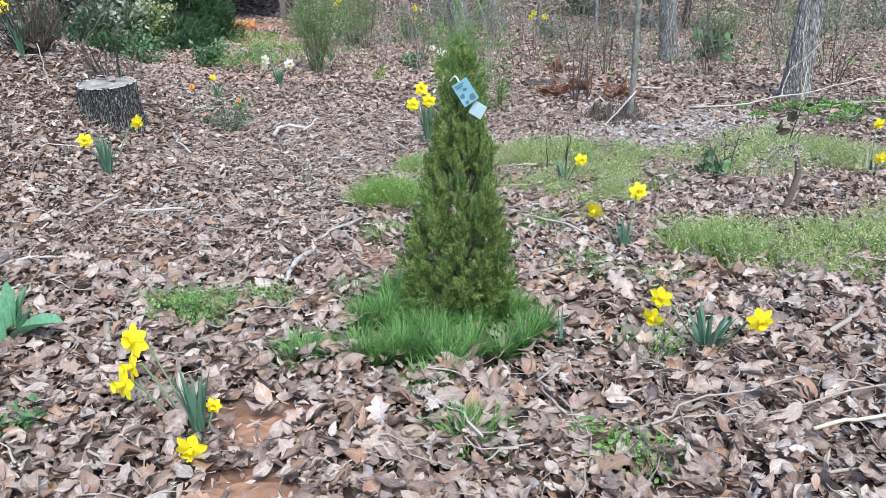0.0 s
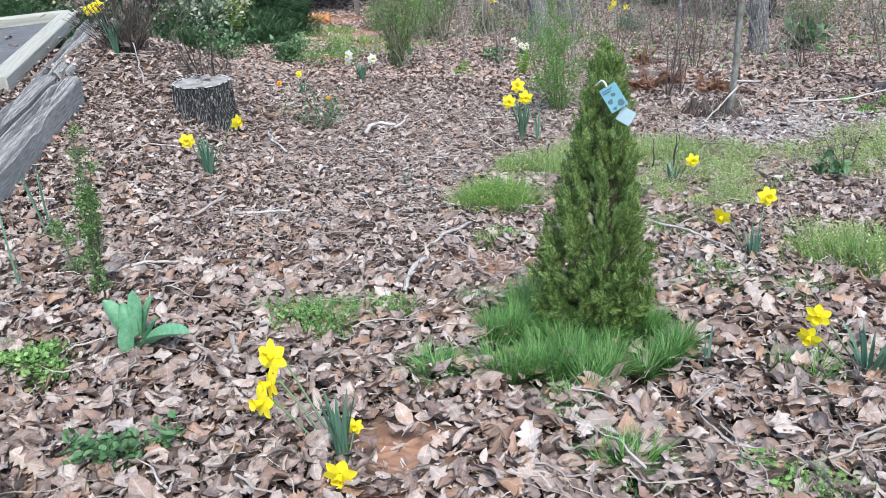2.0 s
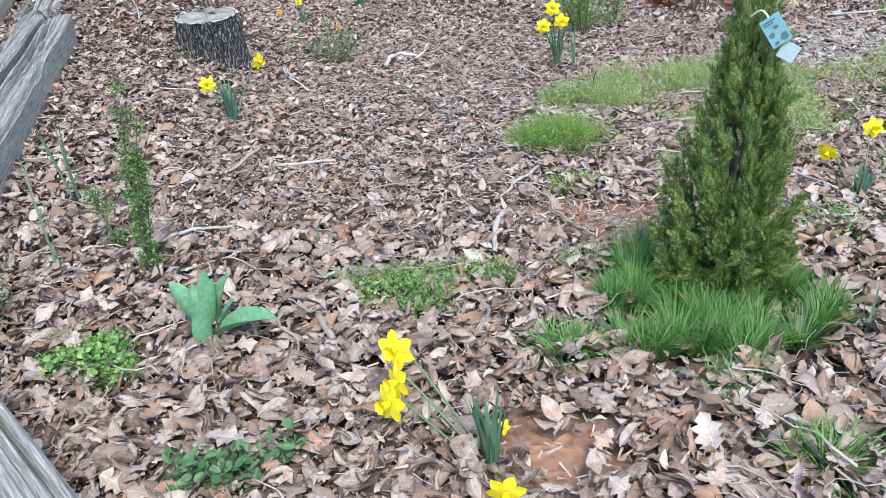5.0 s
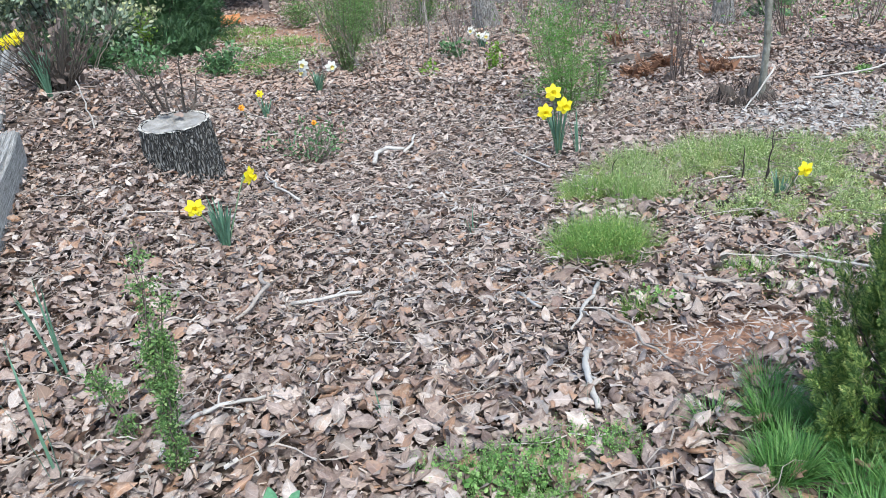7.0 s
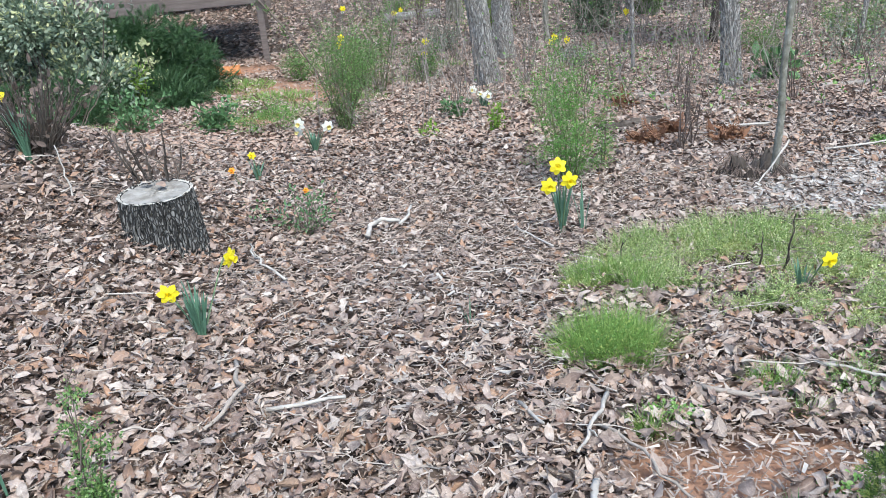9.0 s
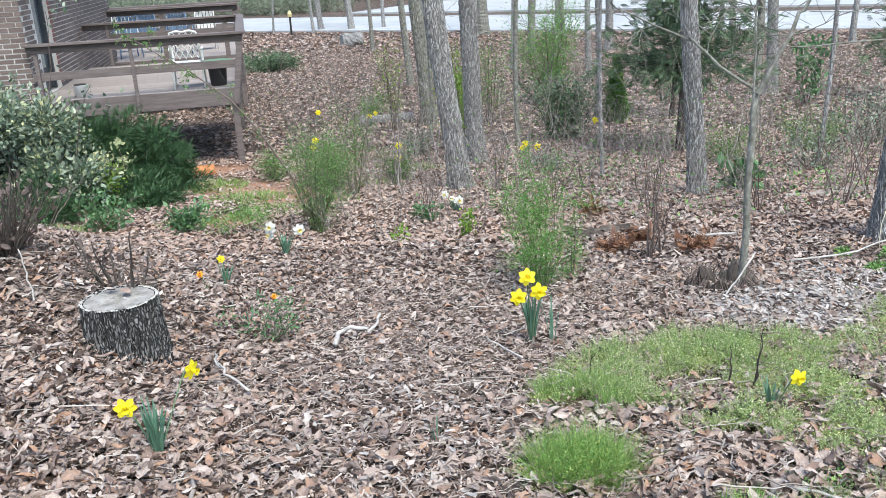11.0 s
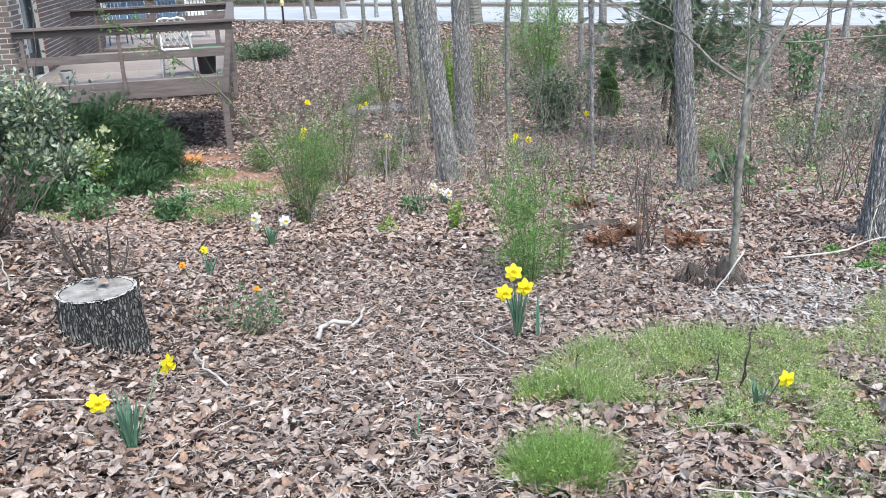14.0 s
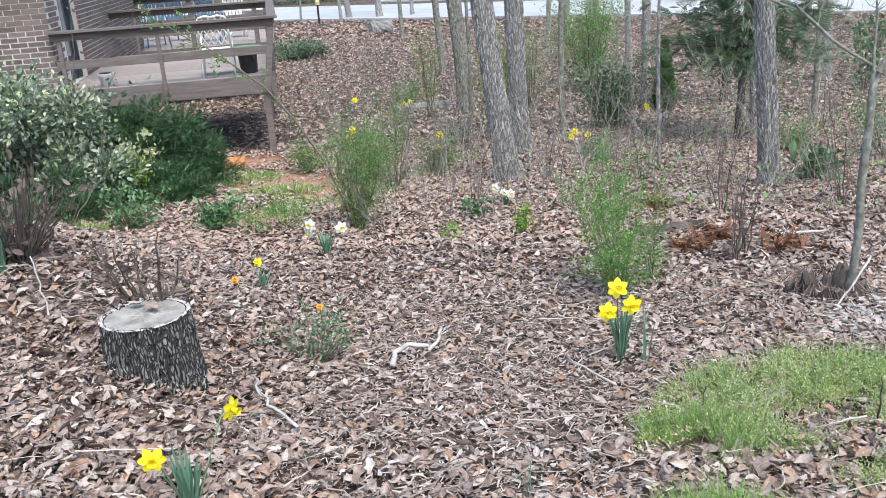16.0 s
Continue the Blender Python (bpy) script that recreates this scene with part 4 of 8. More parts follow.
def daffodil(base, leaves, height, spread, flowers, label, kind="yellow", seed=0, width=0.018, tip=(0, 0)):
    """A clump: strap leaves, and flowers given as (x, y, z, facing x, y, z, size) in the world."""
    rs = np.random.RandomState(100 + seed)
    root = thing("daffodil", gpt(*base), label, "daffodil", "daffodils")
    at = np.array(root.location)
    leaves = int(leaves * 1.6) if leaves > 5 else leaves
    for i in range(leaves):
        az = 2 * math.pi * (i + rs.uniform(-0.3, 0.3)) / leaves
        g = strap(height * rs.uniform(0.7, 1.05), spread * rs.uniform(0.3, 1.1), az, width * rs.uniform(0.6, 1.0), rs)
        g.v[0][:, :2] += np.array([math.cos(az), math.sin(az)]) * 0.012 + np.outer(g.v[0][:, 2] / max(height, 0.01), tip) * 0.5
        g.v[0][:, 2] -= 0.01
        part("leaf", g, M_DAFLEAF, root, smooth=True)
    for i, (x, y, z, fx, fy, fz, s) in enumerate(flowers):
        head = np.array([x, y, z]) - at
        face = np.array([fx, fy, fz], float)
        face /= np.linalg.norm(face)
        foot = np.array([0.01 * math.cos(i * 2.1), 0.01 * math.sin(i * 2.1), -0.01])
        neck = head - face * s * 0.32
        mid = foot * 0.25 + neck * 0.75 + np.array([0, 0, 0.12 * max(0.05, neck[2])])
        t = np.linspace(0, 1, 9)[:, None]
        line = (1 - t) ** 2 * foot + 2 * t * (1 - t) * mid + t**2 * neck
        st = Geo().tube(np.concatenate([line, [head - face * s * 0.05]]), [0.0028] * 7 + [0.0034, 0.005, 0.0055], 0, 7)
        part("stem", st, M_DAFSTEM, root, smooth=True)
        me, tr = FLOWERS[kind][(i + seed) % 3]
        fl = new("flower", me)
        fl.parent = root
        fl.matrix_local = Matrix.Translation(head) @ Vector(face).to_track_quat("Z", "Y").to_matrix().to_4x4() @ Matrix.Rotation(rs.uniform(0, 1), 4, "Z") @ Matrix.Diagonal((s, s, s, 1))
        co = new("trumpet", tr)
        co.parent = fl
    return root


daffodil((-1.9, 4.17), 12, 0.27, 0.3, [(-1.99, 4.17, -0.07, 0.35, -1, 0.1, 0.078), (-1.81, 4.4, -0.045, 0.9, -0.35, -0.2, 0.08)], "yellow daffodil clump with two open flowers among dry leaves", seed=1)
daffodil((-0.4, 5.46), 9, 0.35, 0.28, [(-0.475, 5.36, -0.215, 0.1, -1, 0.05, 0.085), (-0.425, 5.41, -0.13, -0.05, -1, 0.25, 0.088), (-0.375, 5.36, -0.19, 0.2, -1, 0.0, 0.09)], "tall daffodil clump with three bright yellow flowers", seed=2, width=0.017)
daffodil((-0.3, 5.42), 4, 0.3, 0.25, [], "upright clump of daffodil leaves without flowers", seed=3, width=0.016)
daffodil((-2.29, 6.89), 6, 0.2, 0.35, [(-2.3, 6.86, -0.44, -0.1, -1, 0.3, 0.055)], "small daffodil with one opening yellow bud", seed=4)
daffodil((-2.05, 7.85), 14, 0.23, 0.3, [(-2.13, 7.76, -0.51, -0.3, -1, 0.1, 0.095), (-2.15, 7.78, -0.575, -0.5, -0.9, -0.1, 0.085), (-1.915, 7.77, -0.545, 0.4, -0.9, 0.0, 0.095)], "daffodil clump with drooping white flowers", "white", 5)
daffodil((-0.67, 9.27), 9, 0.22, 0.35, [(-0.77, 9.22, -0.72, -0.3, -1, 0.1, 0.08), (-0.64, 9.2, -0.78, 0.2, -1, 0.1, 0.095), (-0.7, 9.24, -0.77, -0.1, -1, 0.2, 0.06)], "white narcissus clump with a pale yellow centre", "white", 6)
daffodil((0.42, 4.44), 6, 0.17, 0.3, [(0.508, 4.4, -0.22, 0.15, -1, 0.05, 0.07)], "yellow daffodil standing in a mat of green weeds", seed=7)
daffodil((0.62, 3.34), 7, 0.17, 0.22, [(0.683, 3.5, -0.03, 0.05, -1, 0.15, 0.075), (0.5, 3.37, -0.062, -0.5, -0.8, -0.35, 0.075)], "daffodil clump with two yellow flowers, one nodding", seed=8)
daffodil((0.76, 2.39), 10, 0.2, 0.42, [(0.628, 2.46, 0.05, -0.35, -0.9, 0.0, 0.07), (0.605, 2.43, 0.0, -0.45, -0.9, -0.25, 0.068), (0.87, 2.3, 0.075, 0.15, -1, -0.1, 0.076)], "broad daffodil clump with three yellow flowers", seed=9)
daffodil((-0.56, 1.86), 13, 0.21, 0.2, [(-0.777, 2.035, 0.112, -0.35, -0.8, 0.3, 0.088), (-0.77, 1.985, 0.065, -0.65, -0.6, 0.15, 0.082), (-0.785, 1.955, 0.03, -0.6, -0.75, 0.2, 0.088), (-0.545, 1.93, -0.006, 0.2, -1, 0.3, 0.042), (-0.525, 1.725, 0.02, 0.0, -0.9, -0.1, 0.078)], "daffodil clump at bare clay with three yellow flowers bent aside", seed=10, width=0.015)
daffodil((-3.25, 5.85), 16, 0.34, 0.3, [(-3.42, 6.02, 0.265, 0.3, -1, 0.1, 0.09), (-3.5, 6.05, 0.235, 0.1, -1, 0.0, 0.085), (-3.55, 6.08, 0.22, -0.3, -0.9, 0.0, 0.075)], "tall daffodil clump among bare stems behind a sleeper", seed=11, width=0.012)
daffodil((-3.99, 12.17), 8, 0.22, 0.4, [(-3.97, 12.1, -1.0, 0.1, -1, 0.1, 0.085)], "distant yellow daffodil beside a dark juniper", seed=12)
daffodil((-1.31, 11.78), 7, 0.22, 0.4, [(-1.27, 11.75, -0.76, 0.1, -1, 0.1, 0.09), (-1.29, 11.7, -0.9, 0.3, -1, -0.1, 0.09)], "distant daffodil with two yellow flowers under bare shrubs", seed=13)
daffodil((-2.28, 11.6), 7, 0.25, 0.4, [(-2.25, 11.6, -0.62, 0.1, -1, 0.1, 0.09), (-2.29, 11.6, -0.7, -0.2, -1, 0.0, 0.085), (-2.2, 11.7, -0.3, 0.2, -1, 0, 0.07)], "distant yellow daffodils behind a leafy shrub", seed=14)
daffodil((-1.98, 17.3), 7, 0.2, 0.4, [(-2.0, 17.25, -1.33, 0.1, -1, 0.1, 0.11), (-1.88, 17.25, -1.28, 0.3, -1, 0.1, 0.09)], "far yellow daffodil on the woodland floor", seed=15)
daffodil((0.42, 12.05), 9, 0.25, 0.4, [(0.3, 12.0, -0.87, -0.2, -1, 0.1, 0.09), (0.26, 12.0, -0.93, -0.3, -1, 0, 0.085), (0.45, 12.0, -0.92, 0.2, -1, 0.1, 0.09)], "distant daffodil clump with three yellow flowers", seed=16)
daffodil((1.42, 13.3), 8, 0.3, 0.35, [(1.4, 13.25, -0.86, 0.1, -1, 0.1, 0.095)], "distant tall daffodil with one yellow flower", seed=17)
daffodil((2.08, 4.75), 5, 0.14, 0.5, [(2.1, 4.72, -0.3, 0.4, -1, -0.3, 0.075), (2.13, 4.9, -0.17, 0.2, -1, -0.2, 0.07)], "yellow daffodil leaning in straw at the weed patch", seed=18)
daffodil((-2.35, 6.62), 3, 0.09, 0.3, [(-2.37, 6.58, -0.44, 0.1, -1, 0.5, 0.045)], "small orange crocus in dry leaves", "orange", 19, 0.006)
daffodil((-1.8, 6.0), 3, 0.09, 0.3, [(-1.79, 5.95, -0.37, 0.1, -1, 0.5, 0.035)], "small orange flower beside a low shrub", "orange", 20, 0.006)
daffodil((0.34, 2.4), 3, 0.22, 0.1, [], "single upright daffodil shoot", seed=21, width=0.009)
daffodil((-2.14, 3.17), 4, 0.4, 0.25, [], "long thin daffodil leaves without flowers", seed=22, width=0.011, tip=(-0.06, 0.0))
daffodil((-1.98, 2.71), 3, 0.4, 0.2, [], "long thin daffodil leaves without flowers", seed=23, width=0.01, tip=(-0.05, 0.02))
daffodil((-0.9, 4.3), 4, 0.16, 0.3, [], "few thin bulb leaves in bark mulch", seed=24, width=0.007)
daffodil((-1.17, 2.9), 3, 0.14, 0.2, [], "few thin bulb leaves in dry leaves", seed=25, width=0.007)
daffodil((-0.62, 2.86), 2, 0.14, 0.15, [], "thin bulb shoot in dry leaves", seed=26, width=0.006)
daffodil((-1.95, 5.95), 5, 0.12, 0.5, [], "short grey-green bulb leaves", seed=27, width=0.014)
daffodil((-1.95, 9.6), 8, 0.22, 0.4, [], "dense clump of bulb leaves beside a shrub", seed=28, width=0.015)


# ---- tulip ----
def tulip():
    root = thing("tulip", gpt(-1.36, 2.37, 0.022), "young tulip plant with broad grey-green leaves", "tulip")
    # heading, length, lean at the foot and at the tip, width, foot shift
    for az, L, l0, l1, w, fx, fy in ((2.75, 0.17, 0.3, 0.75, 0.052, -0.02, 0.0), (2.2, 0.15, 0.2, 0.4, 0.044, -0.006, -0.005), (1.75, 0.18, 0.1, 0.25, 0.038, 0.005, 0.02), (0.7, 0.17, 0.2, 0.5, 0.044, 0.02, 0.015), (1.2, 0.16, 0.1, 0.3, 0.04, 0.015, 0.01), (1.35, 0.125, 0.02, 0.3, 0.056, 0.022, -0.062), (-0.12, 0.16, 0.75, 1.5, 0.06, 0.035, -0.03), (0.2, 0.12, 0.35, 0.7, 0.034, 0.03, 0.005)):
        L, w = (L * 1.3, w * 1.25) if az < 0 else (L * 0.98, w * 1.12)
        n, k = 13, (-1, -0.66, -0.33, 0, 0.33, 0.66, 1)
        V = []
        p = np.array([0.0, 0.0])
        for i in range(n):
            t = i / (n - 1)
            ww = w * (math.sin(math.pi * (0.1 + 0.86 * t**1.1)) ** 0.5 if t < 1 else 0.12)
            for c in k:
                cup = abs(c) ** 1.8 * ww * 0.36 * (1.1 - 0.5 * t)
                V.append((fx + math.cos(az) * (p[0] - cup * math.cos(l0)) - math.sin(az) * c * ww * 0.5, fy + math.sin(az) * (p[0] - cup * math.cos(l0)) + math.cos(az) * c * ww * 0.5, p[1] + cup * math.sin(l1)))
            a = l0 + (l1 - l0) * t
            p = p + np.array([math.sin(a), math.cos(a)]) * L / (n - 1)
        m = len(k)
        part("leaf", Geo().add(V, [(m * i + j, m * i + j + 1, m * i + j + m + 1, m * i + j + m) for i in range(n - 1) for j in range(m - 1)]), M_TULIP, root, smooth=True)


tulip()


# ---- grass and mats ----
def ragged(x, y):
    """An uneven field over the plan that breaks up the weed mats, about -1.4 to 1.4."""
    return np.sin(x * 11 + 1.9 * np.sin(y * 8)) * np.sin(y * 12 + 1.6 * np.sin(x * 10)) + 0.5 * np.sin(x * 37 + 2 * np.sin(y * 29)) * np.sin(y * 33 + 2 * np.sin(x * 21))


def blades(ellipses, n, lo, hi, w, seed, lean=0.6, power=0.5, torn=False):
    rs = np.random.RandomState(seed)
    g = Geo()
    T = np.array([(-0.5, 0, 0), (0.5, 0, 0), (-0.42, 0.35, 0.05), (0.42, 0.35, 0.05), (-0.3, 0.7, 0.2), (0.3, 0.7, 0.2), (0, 1, 0.42)])
    F4 = [(0, 1, 3, 2), (2, 3, 5, 4)]
    for cx, cy, a, b in ellipses:
        m = int(n * a * b / sum(e[2] * e[3] for e in ellipses))
        q, r = rs.uniform(0, 6.28, m), rs.rand(m) ** power
        x, y = cx + a * r * np.cos(q), cy + b * r * np.sin(q)
        if torn:
            k = ragged(x, y) > -0.4 + 1.6 * np.clip(r - 0.5, 0, 1) + 0.3 * rs.rand(m)
            q, r, x, y = q[k], r[k], x[k], y[k]
            m = len(x)
        out = np.stack([np.cos(q) * r * lean + rs.normal(0, 0.3, m), np.sin(q) * r * lean + rs.normal(0, 0.3, m), np.ones(m)], -1)
        h = rs.uniform(lo, hi, m) * (1.1 - 0.35 * r)
        rot = turns(out, rs.uniform(0, 6.28, m), 1.0)
        rot = rot * np.stack([np.full(m, w), h, h * rs.uniform(0.3, 1.4, m)], -1)[:, None, :]
        pos = np.stack([x, y, gz(x, y) - 0.005], -1)
        V = np.einsum("nij,kj->nki", rot, T) + pos[:, None, :]
        base = (np.arange(m) * 7)[:, None, None]
        g.add(V.reshape(-1, 3), [tuple(f) for f in (np.array(F4)[None] + base).reshape(-1, 4).tolist()] + [tuple(f) for f in (np.array([(4, 5, 6)])[None] + base).reshape(-1, 3).tolist()])
    return g


def arching(tufts, per, lo, hi, w, seed, over=(0.6, 2.0)):
    """Grass tufts: blades that spring from a point and arch over outwards; tufts as centre and radius."""
    rs = np.random.RandomState(seed)
    g = Geo()
    F = np.array([(0, 1, 3, 2), (2, 3, 5, 4), (4, 5, 7, 6)])
    for cx, cy, r in tufts:
        m = int(per * rs.uniform(0.6, 1.3))
        q, d = rs.uniform(0, 6.28, m), np.sqrt(rs.rand(m))
        x, y = cx + r * 0.5 * d * np.cos(q), cy + r * 0.5 * d * np.sin(q)
        az = q + rs.normal(0, 0.6, m)
        L = rs.uniform(lo, hi, m)
        th0, th1 = rs.uniform(0.0, 0.55, m), rs.uniform(*over, m)
        P = [np.stack([x, y, gz(x, y) - 0.004], -1)]
        for s in (0.2, 0.55, 0.9):
            th = th0 + (th1 - th0) * s
            P.append(P[-1] + np.stack([np.cos(az) * np.sin(th), np.sin(az) * np.sin(th), np.cos(th)], -1) * (L / 3)[:, None])
        side = np.stack([-np.sin(az), np.cos(az), rs.normal(0, 0.3, m)], -1)
        V = np.stack([p + k * side * w * f * 0.5 for p, f in zip(P, (1.0, 1.0, 0.75, 0.12)) for k in (-1, 1)], 1)
        g.add(V.reshape(-1, 3), (F[None] + (np.arange(m) * 8)[:, None, None]).reshape(-1, 4))
    return g


def ring_tufts():
    rs = np.random.RandomState(60)
    out = []
    while len(out) < 50:
        x, y = rs.uniform(-0.38, 0.42), rs.uniform(2.16, 2.95)
        if inside(x, y, [(-0.1, 2.5, 0.2, 0.31), (0.13, 2.49, 0.155, 0.25), (-0.2, 2.74, 0.15, 0.17)]) < 1.0:
            out.append((x, y, rs.uniform(0.02, 0.055)))
    return out


tagged(part("grass_tuft", arching(ring_tufts(), 230, 0.055, 0.145, 0.0024, 61, (0.35, 1.5)), M_GRASS, None, "lush dark green grass round the base of the arborvitae", True), category="grass", kind="stuff")
for _i, (_e, _n, _lab) in enumerate(([[(-0.4, 2.28, 0.09, 0.07)], 420, "small tuft of blue-green grass in dry leaves"], [[(0.1, 1.88, 0.085, 0.07)], 420, "small tuft of dark green grass in dry leaves"], [[(0.6, 2.38, 0.09, 0.05)], 260, "low grass beside daffodil leaves"], [[(-0.02, 2.14, 0.06, 0.05)], 160, "thin grass sprout"], [[(-3.7, 11.9, 0.5, 0.5), (-3.0, 10.9, 0.45, 0.4), (-4.6, 9.3, 0.4, 0.3), (-2.5, 9.9, 0.45, 0.4), (-3.3, 9.5, 0.3, 0.25), (-1.5, 11.4, 0.3, 0.3), (-1.1, 12.4, 0.35, 0.3), (-2.5, 12.8, 0.4, 0.4), (-1.9, 10.4, 0.25, 0.25)], 5200, "patchy green grass on red clay"])):
    tagged(part("grass_tuft", (arching([(_e[0][0] + dx, _e[0][1] + dy, 0.05) for dx, dy in ((0, 0), (-0.045, 0.01), (0.04, 0.02), (0.01, -0.03))], _n // 3, 0.06, 0.13, 0.0034, 70 + _i) if _i < 4 else blades(_e, _n, 0.06, 0.12, 0.009, 70 + _i, 0.9)), M_GRASS if _i < 4 else M_WISP, None, _lab), category="grass", kind="stuff")


def fluff(domes, size, seed, per=2600):
    """Soft clumps: tiny leaves filling low domes, each given as centre, radius and height."""
    rs = np.random.RandomState(seed)
    g = Geo()
    T = np.array([(0, 0, 0), (0.3, 0.75, 0.1), (-0.26, 0.9, -0.06)])
    F = np.array([(0, 1, 2)])
    for cx, cy, r, h in domes:
        n = int(per * r * r * 18 + 20)
        q, d = rs.uniform(0, 6.28, n), np.sqrt(rs.rand(n)) * rs.uniform(0.7, 1.15, n)
        x, y = cx + r * d * np.cos(q), cy + r * d * np.sin(q)
        top = np.clip(1 - d * d * 0.8, 0.08, 1) * h * (0.75 + 0.35 * np.sin(q * 4 + cx * 9) * d)
        z = gz(x, y) + top * rs.rand(n) ** 0.45 + 0.02 * (rs.rand(n) < 0.1)
        v = np.stack([np.cos(q) * d * 0.6 + rs.normal(0, 0.45, n), np.sin(q) * d * 0.6 + rs.normal(0, 0.45, n), rs.uniform(0.0, 1.5, n)], -1)
        g.scatter(T, F, np.stack([x, y, z], -1), turns(v, rs.uniform(-1.5, 1.5, n), rs.uniform(0.6, 1.4, n) * size))
    return g


def clumps(ellipses, seed, gap=0.13, h=(0.05, 0.14)):
    """Domes of uneven size strewn over ellipses of the plan, with a ragged edge and holes."""
    rs = np.random.RandomState(seed)
    out = []
    for cx, cy, a, b in ellipses:
        for _ in range(int(a * b * 3.1 / gap**2 * 1.15)):
            q, d = rs.uniform(0, 6.28), math.sqrt(rs.rand()) * 1.15
            x, y = cx + a * d * math.cos(q), cy + b * d * math.sin(q)
            edge = 0.9 + 0.22 * math.sin(q * 3 + cx * 7) * math.sin(q * 2 + cy * 3) + 0.1 * math.sin(q * 7 + cx)
            hole = math.sin(x * 9.0 + 1.7 * math.sin(y * 6)) * math.sin(y * 10.0 + 1.3 * math.sin(x * 7))
            if d < edge and ragged(x, y) > -0.5 + 1.7 * max(0.0, d - 0.55) and hole > -0.6 + 0.35 * rs.rand() and math.hypot(x - 0.1, y - 4.72) > 0.13:
                out.append((x, y, rs.uniform(0.035, 0.1), rs.uniform(*h) * (1.15 - 0.6 * d) * (0.8 + 0.4 * hole)))
    return out


_m = [(-0.415 + 0.105 * math.cos(a) * d, 3.96 + 0.09 * math.sin(a) * d, 0.06) for a, d in ((0, 0), (0.5, 0.6), (1.6, 0.7), (2.7, 0.6), (3.9, 0.7), (5.2, 0.6), (0.1, 1.1), (1.1, 1.1), (2.2, 1.1), (3.2, 1.1), (4.2, 1.1), (5.4, 1.1))]
tagged(part("weed_mound", fluff([(x, y, 0.065, 0.19 - 4.0 * (x + 0.415) ** 2) for x, y, _r in _m], 0.0115, 83, 5000), M_MOUND, None, "soft tuft of tiny yellow-green leaves"), category="weeds", kind="stuff")
tagged(part("weed_mound", blades([(-0.46, 3.95, 0.13, 0.11), (-0.36, 3.93, 0.12, 0.1), (-0.4, 4.08, 0.13, 0.1), (-0.5, 4.05, 0.07, 0.07), (-0.28, 4.02, 0.07, 0.07)], 3600, 0.07, 0.2, 0.0019, 81, 0.75, 0.75), M_MOUND, None, "soft mound of fine yellow-green weeds", True), category="weeds", kind="stuff")
tagged(part("wispy_grass", blades([(-0.2, 4.62, 0.2, 0.28), (0.98, 3.34, 0.26, 0.24), (-0.05, 5.1, 0.24, 0.22), (1.5, 3.5, 0.25, 0.2), (1.9, 5.2, 0.3, 0.25), (0.5, 3.72, 0.08, 0.06), (2.1, 3.5, 0.4, 0.4), (0.5, 5.1, 0.5, 0.35)], 15000, 0.06, 0.17, 0.0018, 82, 0.8, 0.6, True), M_WISP, None, "fine upright weeds with pale seed heads"), category="weeds", kind="stuff")


for _x, _y, _r in ((0.04, 3.66, 0.07), (0.3, 3.67, 0.06), (0.07, 3.48, 0.032), (-0.37, 3.45, 0.06)):
    tagged(part("weed_tuft", blades([(_x, _y, _r, _r * 0.8)], int(6 + 90000 * _r * _r), 0.05, 0.12, 0.0022, int(900 + _x * 100), 0.6), M_MOUND, None, "small upright tuft of fine green weeds"), category="weeds", kind="stuff")
tagged(part("weed_tuft", blades([(-0.32, 4.72, 0.16, 0.24), (-0.2, 4.55, 0.08, 0.08), (0.98, 3.36, 0.2, 0.18)], 4800, 0.06, 0.15, 0.002, 905, 0.5, 0.6, True), M_MOUND, None, "fresh green fine weeds at the edge of the mat"), category="weeds", kind="stuff")
tagged(part("dry_weed_stalks", blades([(0.4, 5.08, 0.6, 0.42), (-0.12, 4.85, 0.24, 0.4), (1.12, 3.45, 0.4, 0.38), (2.0, 5.15, 0.45, 0.4), (2.2, 3.55, 0.6, 0.6), (1.65, 5.35, 0.4, 0.4)], 2600, 0.06, 0.2, 0.002, 84, 0.9), M_STRAW, None, "thin straw-coloured stalks in the green weeds"), category="weeds", kind="stuff")


ROUND_T = np.array([(0, 0, 0), (0.26, 0.22, 0.05), (0.36, 0.55, 0.09), (0.2, 0.88, 0.04), (0, 1, -0.05), (-0.2, 0.88, 0.04), (-0.36, 0.55, 0.09), (-0.26, 0.22, 0.05)])
ROUND_F = np.array([(0, 1, 2, 3), (0, 3, 4, 5), (0, 5, 6, 7)])


